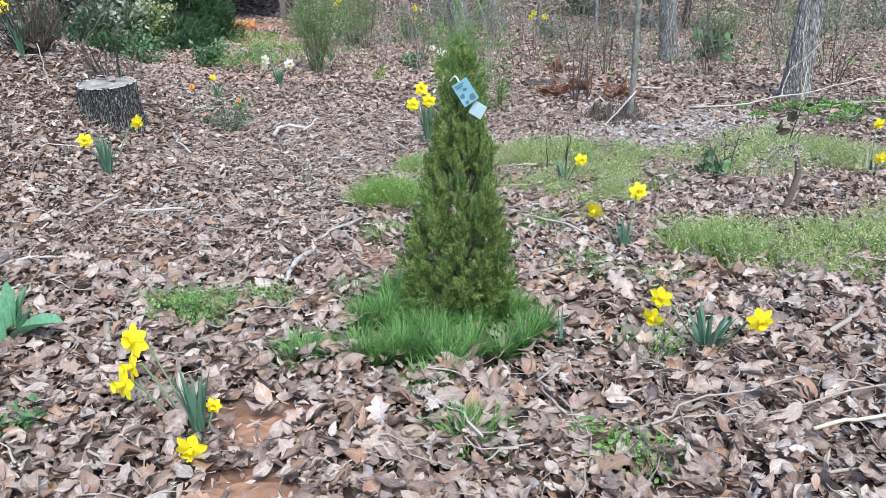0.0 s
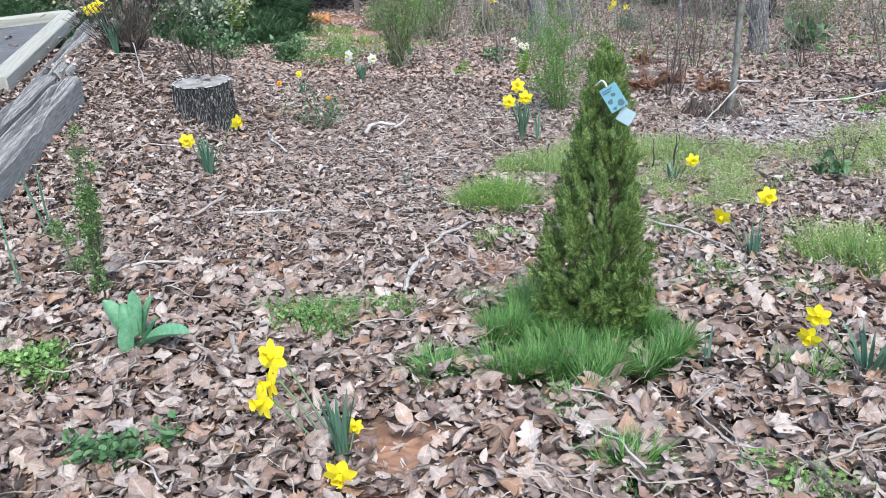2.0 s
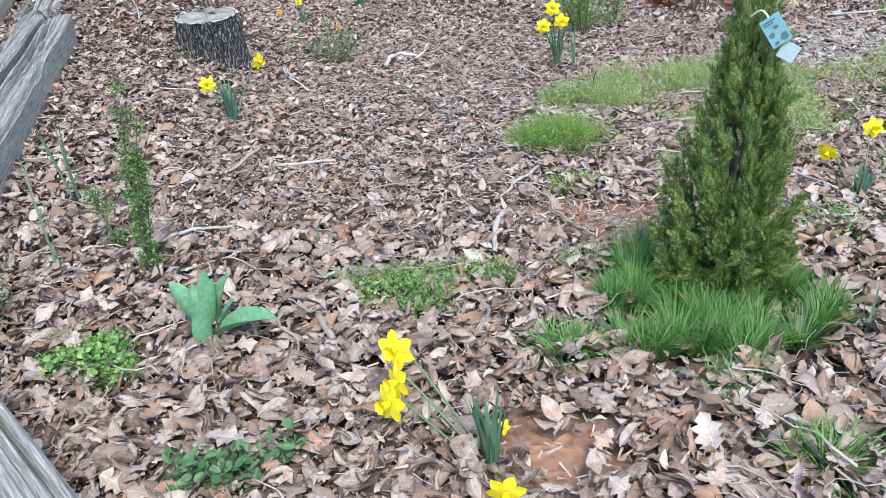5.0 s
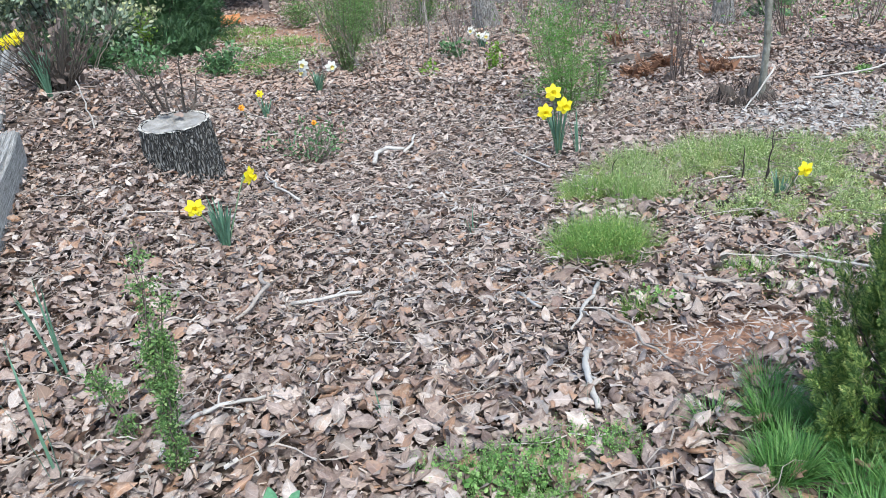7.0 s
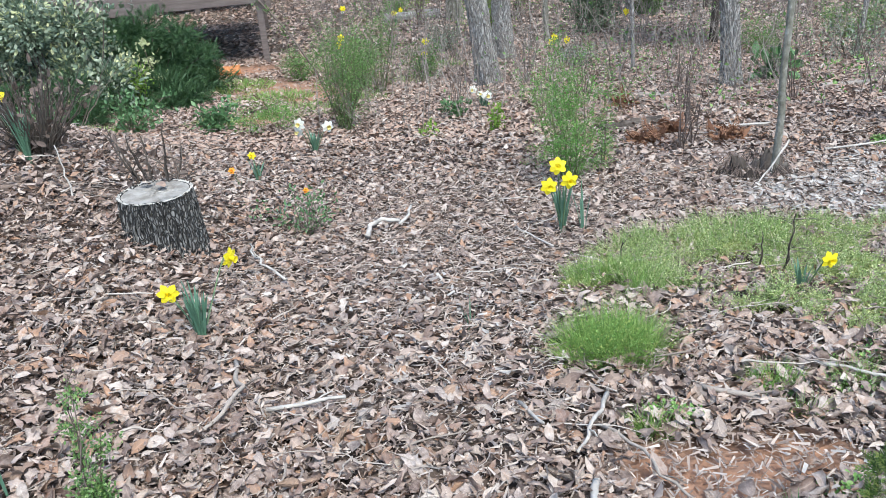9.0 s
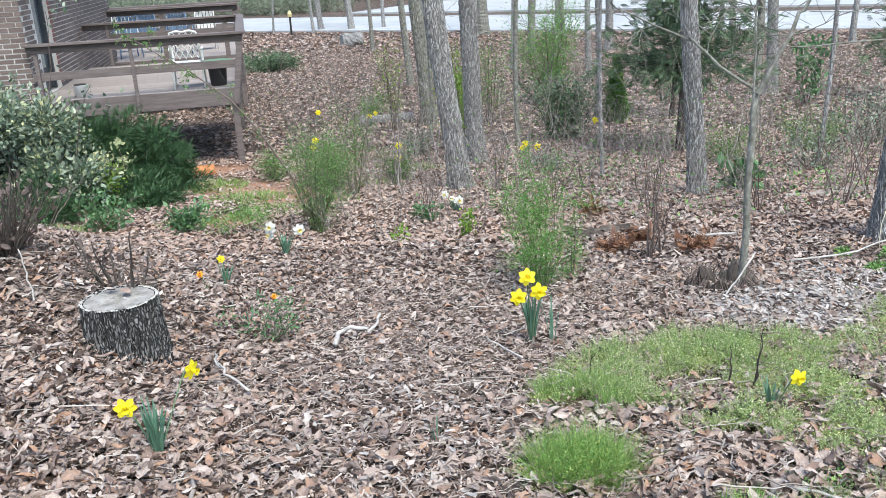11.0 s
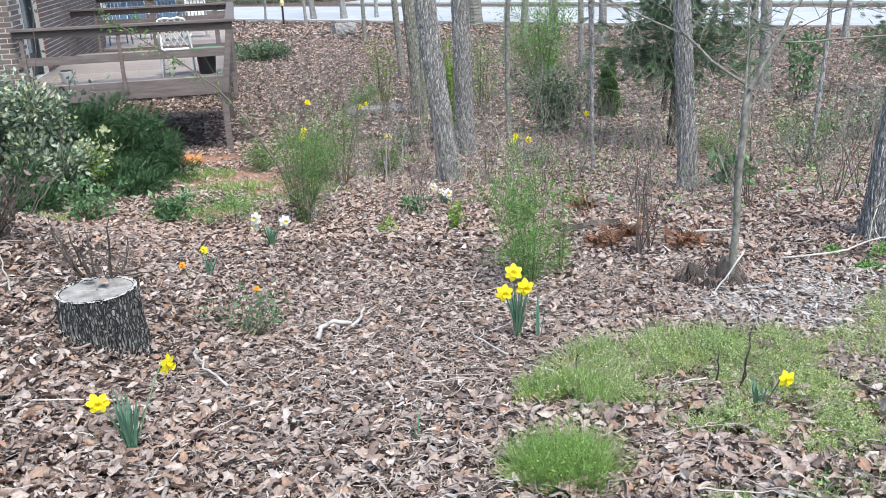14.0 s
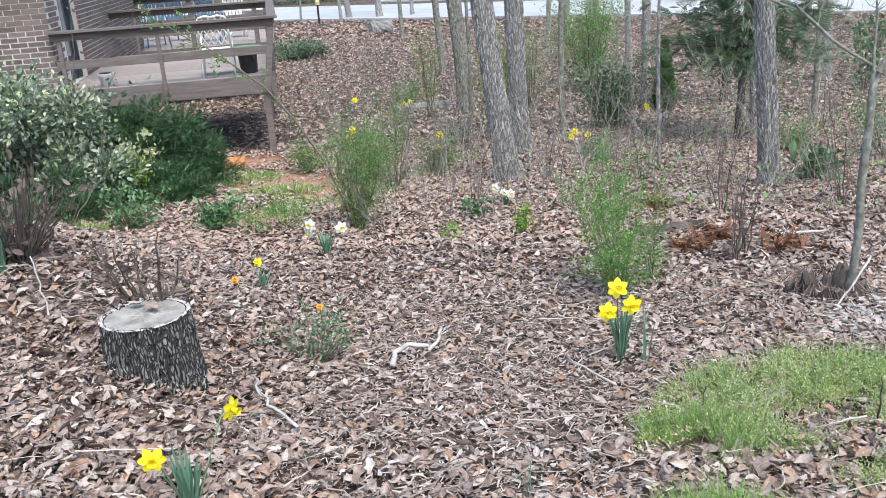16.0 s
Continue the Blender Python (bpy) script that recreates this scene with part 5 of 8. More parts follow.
def mat_of_leaves(ellipses, density, size, height, seed, stems=True):
    """Low weeds: small leaves on thin stems over patches of the plan."""
    rs = np.random.RandomState(seed)
    g = Geo()
    T, F = ROUND_T, ROUND_F
    for cx, cy, a, b in ellipses:
        n = int(density * a * b * 3.1)
        q, r = rs.uniform(0, 6.28, n), np.sqrt(rs.rand(n)) * rs.uniform(0.75, 1.2, n)
        x, y = cx + a * r * np.cos(q), cy + b * r * np.sin(q)
        clump = 0.5 + 0.5 * np.sin(x * 9 + np.sin(y * 7) * 2) * np.sin(y * 8 + 1.3 * np.sin(x * 5))
        edge = 0.78 + 0.3 * np.sin(q * 3 + cx * 5) * np.sin(q * 5 + cy * 3) + 0.14 * np.sin(q * 11 + cx)
        k = (rs.rand(n) < 0.1 + 0.95 * clump) & (r < edge + 0.2 * rs.rand(n))
        x, y, clump, q = x[k], y[k], clump[k], q[k]
        n = len(x)
        z = gz(x, y) + height * rs.rand(n) ** 1.2 * (0.35 + clump) + 0.01
        d = np.stack([rs.normal(0, 1, n), rs.normal(0, 1, n), rs.uniform(-0.1, 1.4, n)], -1)
        g.scatter(T, F, np.stack([x, y, z], -1), turns(d, rs.uniform(-1, 1, n), rs.uniform(0.6, 1.3, n) * size))
        if stems:
            m = n // 3
            T2 = np.array([(-0.5, 0, 0), (0.5, 0, 0), (0.2, 1, 0.1), (-0.2, 1, 0.1)]) * [0.014, 1, 1]
            g.scatter(T2, np.array([(0, 1, 2, 3)]), np.stack([x[:m], y[:m], gz(x[:m], y[:m])], -1), turns(np.stack([rs.normal(0, 0.5, m), rs.normal(0, 0.5, m), np.ones(m)], -1), rs.uniform(0, 3, m), height * rs.uniform(0.7, 1.3, m)))
    return g


def sprigs(ellipses, density, lo, hi, seed, lift=-0.004):
    """Upright sprigs of a small weed: a thin leaning stem with leaf pairs, over ragged patches of the plan with bare gaps."""
    rs = np.random.RandomState(seed)
    T, F = [(-0.008, 0, 0), (0.008, 0, 0), (0.006, 1, 0), (-0.006, 1, 0)], [(0, 1, 2, 3)]
    for i, y in enumerate((0.34, 0.56, 0.74, 0.89, 1.0)):
        for s in (-1, 1):
            a = i * 1.7 + (0 if s > 0 else math.pi)
            e, u = np.array([math.cos(a), 0.55, math.sin(a)]), np.array([-math.sin(a), 0.0, math.cos(a)])
            c, L, w = np.array([0, y, 0]), 0.13 - 0.05 * y, 0.04 - 0.014 * y
            o = len(T)
            T += [tuple(c), tuple(c + e * L * 0.5 + u * w), tuple(c + e * L), tuple(c + e * L * 0.5 - u * w)]
            F.append((o, o + 1, o + 2, o + 3))
    g = Geo()
    for cx, cy, a, b in ellipses:
        n = int(density * a * b * 3.14)
        q, d = rs.uniform(0, 6.28, n), np.sqrt(rs.rand(n)) * 1.12
        x, y = cx + a * d * np.cos(q), cy + b * d * np.sin(q)
        hole = ragged(x, y)
        k = (hole > -0.5 + 1.7 * np.clip(d - 0.55, 0, 1) + 0.35 * rs.rand(n)) & (np.hypot(x - 0.1, y - 4.72) > 0.13)
        x, y, d, hole = x[k], y[k], d[k], hole[k]
        n = len(x)
        way = np.stack([rs.normal(0, 0.5, n), rs.normal(0, 0.5, n), np.ones(n)], -1)
        size = rs.uniform(lo, hi, n) * (1.1 - 0.5 * d) * (0.85 + 0.25 * hole)
        g.scatter(T, F, np.stack([x, y, gz(x, y) + lift], -1), turns(way, rs.uniform(0, 6.28, n), size))
    return g


tagged(part("chickweed_sprigs", sprigs(MATS[:2] + MATS[7:], 5400, 0.04, 0.14, 291), M_SPRIG, None, "leafy green sprigs standing in the chickweed mat"), category="weeds", kind="stuff")
tagged(part("chickweed_sprigs", sprigs([(0.3, 4.34, 0.28, 0.22), (0.58, 4.14, 0.26, 0.2), (0.05, 4.62, 0.22, 0.12), (1.45, 4.75, 0.3, 0.3), (1.75, 5.7, 0.4, 0.4), (1.2, 5.1, 0.25, 0.2)], 4600, 0.05, 0.13, 295, 0.01), M_SPRIG, None, "leafy green sprigs creeping out over dry leaves"), category="weeds", kind="stuff")
tagged(part("chickweed_sprigs", sprigs([MATS[2], MATS[3], MATS[5], MATS[6]], 4200, 0.04, 0.15, 292), M_SPRIG, None, "leafy yellow-green sprigs standing in the weed mat"), category="weeds", kind="stuff")
tagged(part("chickweed_mat", fluff(clumps(MATS[:2] + MATS[7:], 91, 0.085, (0.03, 0.1)), 0.0115, 191, 3600), M_CHICK, None, "spreading mat of pale green chickweed"), category="weeds", kind="stuff")
tagged(part("chickweed_mat", fluff(clumps([MATS[2], MATS[3], MATS[5], MATS[6]], 92, 0.09, (0.03, 0.1)), 0.0115, 192, 3200), M_CHICK, None, "yellow-green mat of flowering chickweed"), category="weeds", kind="stuff")
tagged(part("chickweed_mat", fluff(clumps([MATS[4], (2.9, 6.9, 0.6, 0.6)], 93, 0.15), 0.026, 193, 1600), M_CLOVER, None, "bright green weeds at the foot of a tree"), category="weeds", kind="stuff")
for _i, (_e, _lab) in enumerate((([(-0.82, 2.55, 0.17, 0.15), (-0.68, 2.68, 0.1, 0.09), (-0.95, 2.62, 0.09, 0.06)], "low green weed patch with small leaves"), ([(-1.68, 2.28, 0.14, 0.12), (-1.57, 2.2, 0.09, 0.08)], "rosette of pale green clover"), ([(-1.13, 1.8, 0.12, 0.07), (-1.0, 1.85, 0.05, 0.04)], "low broad-leaved weeds at the sleeper"), ([(0.5, 1.82, 0.14, 0.08), (0.4, 1.9, 0.06, 0.05)], "small bright weed patch in leaves"), ([(0.08, 3.66, 0.1, 0.09), (-0.3, 3.5, 0.1, 0.07), (0.35, 3.85, 0.15, 0.1), (0.42, 3.0, 0.16, 0.12), (0.05, 3.05, 0.14, 0.08)], "scattered low green weeds"))):
    tagged(part("weed_patch", mat_of_leaves(_e, (15000, 34000, 19000, 24000, 16000)[_i], (0.013, 0.017, 0.024, 0.014, 0.014)[_i], (0.07, 0.065, 0.08, 0.06, 0.05)[_i], 95 + _i), M_WEEDLEAF if _i == 2 else M_CLOVER, None, _lab), category="weeds", kind="stuff")


tagged(part("weed_sprigs", sprigs([(-0.8, 2.56, 0.2, 0.17), (-0.66, 2.7, 0.13, 0.11), (-0.97, 2.63, 0.1, 0.07)], 6500, 0.045, 0.1, 293, 0.025), M_CLOVER, None, "small upright green sprigs in the weed patch"), category="weeds", kind="stuff")
tagged(part("weed_sprigs", sprigs([(0.5, 1.83, 0.15, 0.1), (-1.68, 2.26, 0.16, 0.13), (0.45, 3.15, 0.16, 0.12), (0.75, 3.0, 0.2, 0.12), (0.3, 3.6, 0.12, 0.1)], 3600, 0.04, 0.085, 294, 0.02), M_CLOVER, None, "small upright green sprigs among dry leaves"), category="weeds", kind="stuff")


# ---- arborvitae ----
def spray():
    """A flat fan of scaly shoots, one unit long."""
    g = Geo()

    def shoot(p, a, L, w):
        d, s = np.array([math.sin(a), math.cos(a)]), np.array([math.cos(a), -math.sin(a)])
        q = p + d * L
        g.add([(*(p - s * w), 0), (*(p + s * w), 0), (*(p + d * L * 0.6 + s * w * 0.9), 0.02), (*q, -0.03), (*(p + d * L * 0.6 - s * w * 0.9), 0.02)], [(0, 1, 2, 3, 4)])

    shoot(np.array([0.0, 0.0]), 0, 1.0, 0.02)
    for i in range(6):
        y = 0.12 + 0.14 * i
        for sg in (-1, 1):
            L = 0.46 * (1 - 0.55 * i / 6)
            shoot(np.array([0, y]), sg * 0.75, L, 0.021)
            if i < 4:
                shoot(np.array([sg * math.sin(0.75) * L * 0.45, y + math.cos(0.75) * L * 0.45]), sg * 0.2, L * 0.5, 0.019)
    return np.concatenate(g.v), np.array(g.f)


def scale_spray():
    """A small flat fan of short overlapping scaly shoots, fit for arborvitae."""
    T, F = [], []
    for x, y, a, L, w in [(0, 0, 0, 1.0, 0.035)] + [(0, 0.1 + 0.15 * i, sg * (0.75 - 0.05 * i), 0.46 - 0.055 * i, 0.04) for i in range(6) for sg in (-1, 1)]:
        c, t = math.cos(a), math.sin(a)
        o = len(T)
        T += [(x, y, 0), (x + t * L * 0.55 + c * w, y + c * L * 0.55 - t * w, 0.03), (x + t * L, y + c * L, -0.05), (x + t * L * 0.55 - c * w, y + c * L * 0.55 + t * w, 0.03)]
        F.append((o, o + 1, o + 2, o + 3))
    return np.array(T), np.array(F)


SCALE_T, SCALE_F = scale_spray()
SPRAY_T, SPRAY_F = spray()
SPRAY_L = SPRAY_F[[0, 1, 3, 5, 7, 9, 11, 13, 15]]


def column(root, mat, H, prof, n, s0, s1, seed, droop=0.3, name="crown", lean=(0, 0)):
    """A crown of sprays round an upright axis; prof gives the radius over the relative height."""
    rs = np.random.RandomState(seed)
    h = rs.rand(n) ** 1.12
    R0 = np.interp(h, [p[0] for p in prof], [p[1] for p in prof])
    q = rs.uniform(0, 6.28, n)
    lump = 1 + 0.2 * np.sin(q * 3 + h * 9) + 0.15 * np.sin(q * 5 - h * 17 + 1)
    r = R0 * lump * (0.25 + 0.75 * rs.rand(n) ** 0.55) * 0.86
    size = rs.uniform(s0, s1, n) * (1.05 - 0.45 * h)
    c, s = np.cos(q), np.sin(q)
    up = 1.25 - droop * 2.2 * (1 - h) * rs.rand(n) + rs.normal(0, 0.25, n)
    d = np.stack([c * 0.75 + rs.normal(0, 0.25, n), s * 0.75 + rs.normal(0, 0.25, n), up], -1)
    pos = np.stack([c * r + lean[0] * h, s * r + lean[1] * h, h * H * 0.94 + 0.02], -1)
    g = Geo().scatter(SPRAY_T, SPRAY_L, pos - d / np.linalg.norm(d, axis=1)[:, None] * size[:, None] * 0.35, turns(d, rs.uniform(0, 3.14, n), size))
    return part(name, g, mat, root)


def arborvitae():
    root = thing("arborvitae", gpt(0.035, 2.63, -0.01), "young green arborvitae with feathery sprays", "shrub")
    g = Geo()
    for a, L in ((0, 0.76), (2.2, 0.6), (4.1, 0.55)):
        g.tube([(0.012 * math.cos(a), 0.012 * math.sin(a), -0.02), (0.02 * math.cos(a), 0.02 * math.sin(a), L * 0.5), (0.015 * math.cos(a), 0.015 * math.sin(a), L)], 0.013, 0.003, 8)
    part("trunk", g, M_BARK_DARK, root, smooth=True)
    rs = np.random.RandomState(5)
    H, pos, way, size, plane = 0.905, [], [], [], []
    prof = [(0, 0.085), (0.06, 0.115), (0.2, 0.142), (0.35, 0.142), (0.5, 0.12), (0.65, 0.1), (0.78, 0.078), (0.88, 0.055), (0.95, 0.034), (1.0, 0.014)]
    wood = Geo()
    for k in range(170):
        tip = ((k + rs.rand()) / 170) ** 1.15
        q = k * 2.4 + rs.normal(0, 0.3)
        bulge = 1.02 + 0.12 * math.sin(q * 2 + 1.0 + tip * 5) + 0.1 * math.sin(q * 5 - tip * 11) + 0.26 * max(0.0, math.cos(q - 2.9)) * math.exp(-(((tip - 0.3) / 0.2) ** 2))
        R0 = np.interp(tip, [p[0] for p in prof], [p[1] for p in prof]) * rs.uniform(0.5, 1.0) ** 0.6 * bulge
        h1 = tip * H
        h0 = max(0.02, h1 - rs.uniform(0.12, 0.26))
        a, b = np.array([0.012 * math.cos(q), 0.012 * math.sin(q), h0]), np.array([R0 * math.cos(q), R0 * math.sin(q), h1])
        mid = (a + b) * 0.5 + np.array([math.cos(q), math.sin(q), -0.2]) * R0 * 0.3
        t = np.linspace(0, 1, 8)[:, None]
        line = (1 - t) ** 2 * a + 2 * t * (1 - t) * mid + t**2 * b
        wood.tube(line[::2], 0.003, 0.001, 4, False)
        sag = rs.uniform(-0.9, 0.35) * (1 - tip) if tip < 0.45 else 0.3
        for i in range(46):
            u = 0.3 + 0.7 * rs.rand() ** 0.7
            p = (1 - u) ** 2 * a + 2 * u * (1 - u) * mid + u * u * b
            d = 2 * (1 - u) * (mid - a) + 2 * u * (b - mid)
            d = d / np.linalg.norm(d) + rs.normal(0, 0.42, 3) + [0, 0, 0.1 + sag * u]
            pos.append(p + rs.normal(0, 0.008, 3))
            way.append(d)
            size.append(rs.uniform(0.022, 0.056) * (1.1 - 0.4 * tip))
            plane.append(rs.normal(1.57, 0.45))
    n = len(pos)
    tagged(part("branch", wood, M_DEADSTEM, root, smooth=True), kind="stuff")
    tagged(part("crown", Geo().scatter(SCALE_T, SCALE_F, np.array(pos), turns(np.array(way), np.array(plane), np.array(size))), M_ARB, root), kind="stuff")
    return root


arborvitae()


def plant_tag():
    root = thing("plant_tag", (0.055, 2.53, 0.64), "pale blue plastic plant tag hanging from the shrub", "plant tag", turn=8)
    m = Matrix.Diagonal((0.85, 0.85, 0.85, 1)) @ Matrix.Rotation(radians(-32), 4, "Y") @ Matrix.Rotation(radians(-14), 4, "X")
    g = Geo().box((-0.028, -0.0012, -0.04), (0.028, 0.0012, 0.04), m)
    c = part("card", g, M_TAG, root, bevel=0.001)
    for i, z in enumerate((0.03, 0.023)):
        b = Geo().box((-0.021, -0.0036, z - 0.0014), (0.012 - 0.008 * i, -0.0016, z + 0.0014), m)
        part("print_bar", b, M_INK, c)
    rs = np.random.RandomState(9)
    for x, z, r in ((0.012, -0.022, 0.014), (-0.014, -0.006, 0.009), (0.004, 0.008, 0.008), (-0.012, -0.03, 0.007)):
        e = [m @ Vector((x + r * rs.uniform(0.6, 1.2) * math.cos(k * 0.63), -0.0022, z + r * rs.uniform(0.5, 1.1) * math.sin(k * 0.63))) for k in range(10)]
        part("printed_patch", Geo().add(e, [tuple(range(10))]), M_INK, c, "dark printed picture patch")
    m2 = Matrix.Translation((0.034, -0.004, -0.05)) @ Matrix.Rotation(radians(-62), 4, "Y") @ Matrix.Rotation(radians(-22), 4, "X")
    part("folded_label", Geo().box((-0.02, -0.001, -0.02), (0.02, 0.001, 0.02), m2), M_TAGBACK, root, "paler curled lower label", bevel=0.001)
    t = np.linspace(0, 1, 7)
    top = m @ Vector((0, 0, 0.038))
    part("tie_strap", Geo().tube(np.stack([top[0] - 0.022 * t, top[1] + 0.05 * t, top[2] + 0.012 * np.sin(t * 4)], -1), 0.0022, 0.0022, 5), M_WHITEPAINT, root, "thin white tie strap")


plant_tag()


# ---- stumps ----
def stump():
    rs = np.random.RandomState(71)
    root = thing("tree_stump", (-2.28, 5.1, -0.36), "sawn grey tree stump with ridged bark", "stump")
    n, rings = 300, 34
    H = 0.33
    ph = rs.uniform(0, 6.28, 6)
    V = []
    for i in range(rings):
        t = i / (rings - 1)
        flare = 0.19 - 0.022 * t**0.6
        for j in range(n):
            a = 2 * math.pi * j / n
            w = 15 * a + 1.5 * math.sin(t * 7 + 5 * a + ph[0]) + 0.9 * math.sin(t * 13 - 9 * a + ph[1])
            v = 12 * a - 1.3 * math.sin(t * 8 - 4 * a + ph[2]) + ph[3]
            ridge = max(abs(math.sin(w)), 0.92 * abs(math.sin(v))) ** 1.6
            rr = flare * (1 + 0.04 * math.sin(2 * a + 0.5) + 0.025 * math.sin(3 * a + 2)) + 0.02 * (ridge - 0.8) * (1 - 0.6 * t**8) + rs.normal(0, 0.001)
            V.append((rr * math.cos(a) - 0.045 - 0.035 * t, rr * math.sin(a) + 0.05 + 0.07 * t, t * H - 0.02 + (0.004 * math.sin(w) if i == rings - 1 else 0)))
    part("bark", Geo().add(V, [(i * n + j, i * n + (j + 1) % n, (i + 1) * n + (j + 1) % n, (i + 1) * n + j) for i in range(rings - 1) for j in range(n)]), M_STUMPBARK, root)

    def disc(r0, r1, steps, dz, rough):
        W = []
        for k in range(steps):
            r = r0 + (r1 - r0) * k / (steps - 1)
            for j in range(n):
                a = 2 * math.pi * j / n
                crack = -0.014 * max(0, 1 - abs(((a - 0.8) % (2 * math.pi / 5)) - 0.6) * 22) * (r / 0.17)
                W.append((r * math.cos(a) * (1 + 0.04 * math.sin(2 * a + 0.5)) - 0.08, r * math.sin(a) * (1 + 0.025 * math.sin(3 * a + 2)) + 0.12, H - 0.022 + dz + crack + rs.normal(0, rough) + 0.0022 * math.sin(r * 420)))
        return Geo().add(W, [(k * n + j, k * n + (j + 1) % n, (k + 1) * n + (j + 1) % n, (k + 1) * n + j) for k in range(steps - 1) for j in range(n)])

    part("cut_face", disc(0.0, 0.153, 12, -0.004, 0.0012), M_STUMPTOP, root, "weathered grey cut face", True)
    part("bark_groove", disc(0.152, 0.158, 3, -0.016, 0.001), M_BARK_DARK, root, "dark gap under the bark")
    part("bark_rim", disc(0.157, 0.172, 4, 0.0, 0.0016), M_STUMPRIM, root, "pale worn rim of inner bark")


stump()
for _i, (_x, _y, _a) in enumerate(((-2.33, 5.26, 0.4), (-2.42, 5.3, 2.0))):
    T, F, U = dead_leaf("oval", np.random.RandomState(200 + _i), True)
    _ob = part("dry_leaf", Geo().add(T * [0.07, 0.07, 0.04], F), M_LEAF_TAN, None, "curled dry leaf lying on the stump")
    _ob.location, _ob.rotation_euler = (_x, _y, -0.03), (0.12, 0.1, _a)
    tagged(_ob, category="leaf", group="leaves on the stump")


def roots_stump():
    rs = np.random.RandomState(72)
    root = thing("old_stump", gpt(0.86, 6.3, -0.03), "rotting dark stump with loose fibrous bark", "stump")
    n = 72
    ph = rs.uniform(0, 6.28, 4)
    V = []
    for k, (rad, up) in enumerate(((0.235, -0.12), (0.205, 0.12), (0.182, 0.42), (0.17, 0.75), (0.162, 1.0), (0.14, 0.97), (0.118, 0.6), (0.09, 0.35), (0.0, 0.3))):
        for j in range(n):
            a = 2 * math.pi * j / n
            top = 0.115 + 0.035 * math.sin(a * 2 + ph[0]) + 0.03 * math.sin(a * 5 + ph[1]) + 0.018 * math.sin(a * 13 + ph[2])
            q = rad * (1 + 0.1 * math.sin(3 * a + 1) + 0.06 * math.sin(9 * a + ph[3]) * (k < 5)) + rs.normal(0, 0.006) * (k < 8)
            V.append((q * math.cos(a), q * math.sin(a), up * top + (rs.normal(0, 0.008) if 2 < k < 6 else 0)))
    g = Geo().add(V, [(i * n + j, i * n + (j + 1) % n, (i + 1) * n + (j + 1) % n, (i + 1) * n + j) for i in range(8) for j in range(n)])
    part("core", g, M_BARK_DARK, root)
    f = Geo()
    for _ in range(150):
        a = rs.uniform(0, 6.28)
        r1, r2 = rs.uniform(0.14, 0.17), rs.uniform(0.2, 0.26)
        p = np.array([(r1 * math.cos(a), r1 * math.sin(a), rs.uniform(0.1, 0.17)), ((r1 + r2) * 0.52 * math.cos(a + 0.1), (r1 + r2) * 0.52 * math.sin(a + 0.1), rs.uniform(0.05, 0.1)), (r2 * math.cos(a + rs.normal(0, 0.15)), r2 * math.sin(a + rs.normal(0, 0.3)), 0.01)])
        f.tube(p + rs.normal(0, 0.012, (3, 3)), 0.0022, 0.001, 4, False)
    part("loose_fibre", f, M_DEADSTEM, root, "grey stringy bark fibres")


roots_stump()
stick([(0.98, 6.12, 0.25), (0.86, 6.03, 0.12), (0.76, 5.98, 0.02)], 0.009, 0.007, M_PALESTICK, "pale straight stick leaning on the old stump", 0.002, 30)


# ---- trees ----
def trunk_geo(r, H, lean, seed, sides=64, ridged=0.14, flare=1.35):
    """A tapering trunk with a root flare and furrowed bark; lean is the shift per metre."""
    rs = np.random.RandomState(seed)
    n = int(max(14, min(90, H / 0.09)))
    zz = np.concatenate([np.linspace(-0.1, 2.6, int(n * 0.7)), np.linspace(2.75, H, n - int(n * 0.7))])
    ph = rs.uniform(0, 6.28, 6)
    k = max(7, int(r * 150))
    V = []
    for z in zz:
        t = max(0, z) / H
        rr = r * (1 - 0.6 * t) * (1 + (flare - 1) * math.exp(-max(0, z) / (r * 2.2)))
        cx, cy = lean[0] * z + 0.04 * math.sin(z * 1.1 + ph[0]), lean[1] * z + 0.04 * math.sin(z * 0.9 + ph[1])
        for j in range(sides):
            a = 2 * math.pi * j / sides
            w = abs(math.sin(a * k / 2 + 2.2 * math.sin(z * 7.0 + ph[2] + a * 3) + 0.9 * math.sin(z * 23 + a * 5) + ph[3]))
            lobes = 0.12 * math.exp(-max(0, z) / (r * 3)) * math.sin(a * 5 + ph[4])
            q = rr * (1 + ridged * (w - 0.6) + lobes + 0.03 * math.sin(a * 2 + z * 2 + ph[5]))
            q += rs.normal(0, 0.028) * rr
            V.append((cx + q * math.cos(a), cy + q * math.sin(a), z))
    F = [(i * sides + j, i * sides + (j + 1) % sides, (i + 1) * sides + (j + 1) % sides, (i + 1) * sides + j) for i in range(len(zz) - 1) for j in range(sides)]
    return Geo().add(V, F)


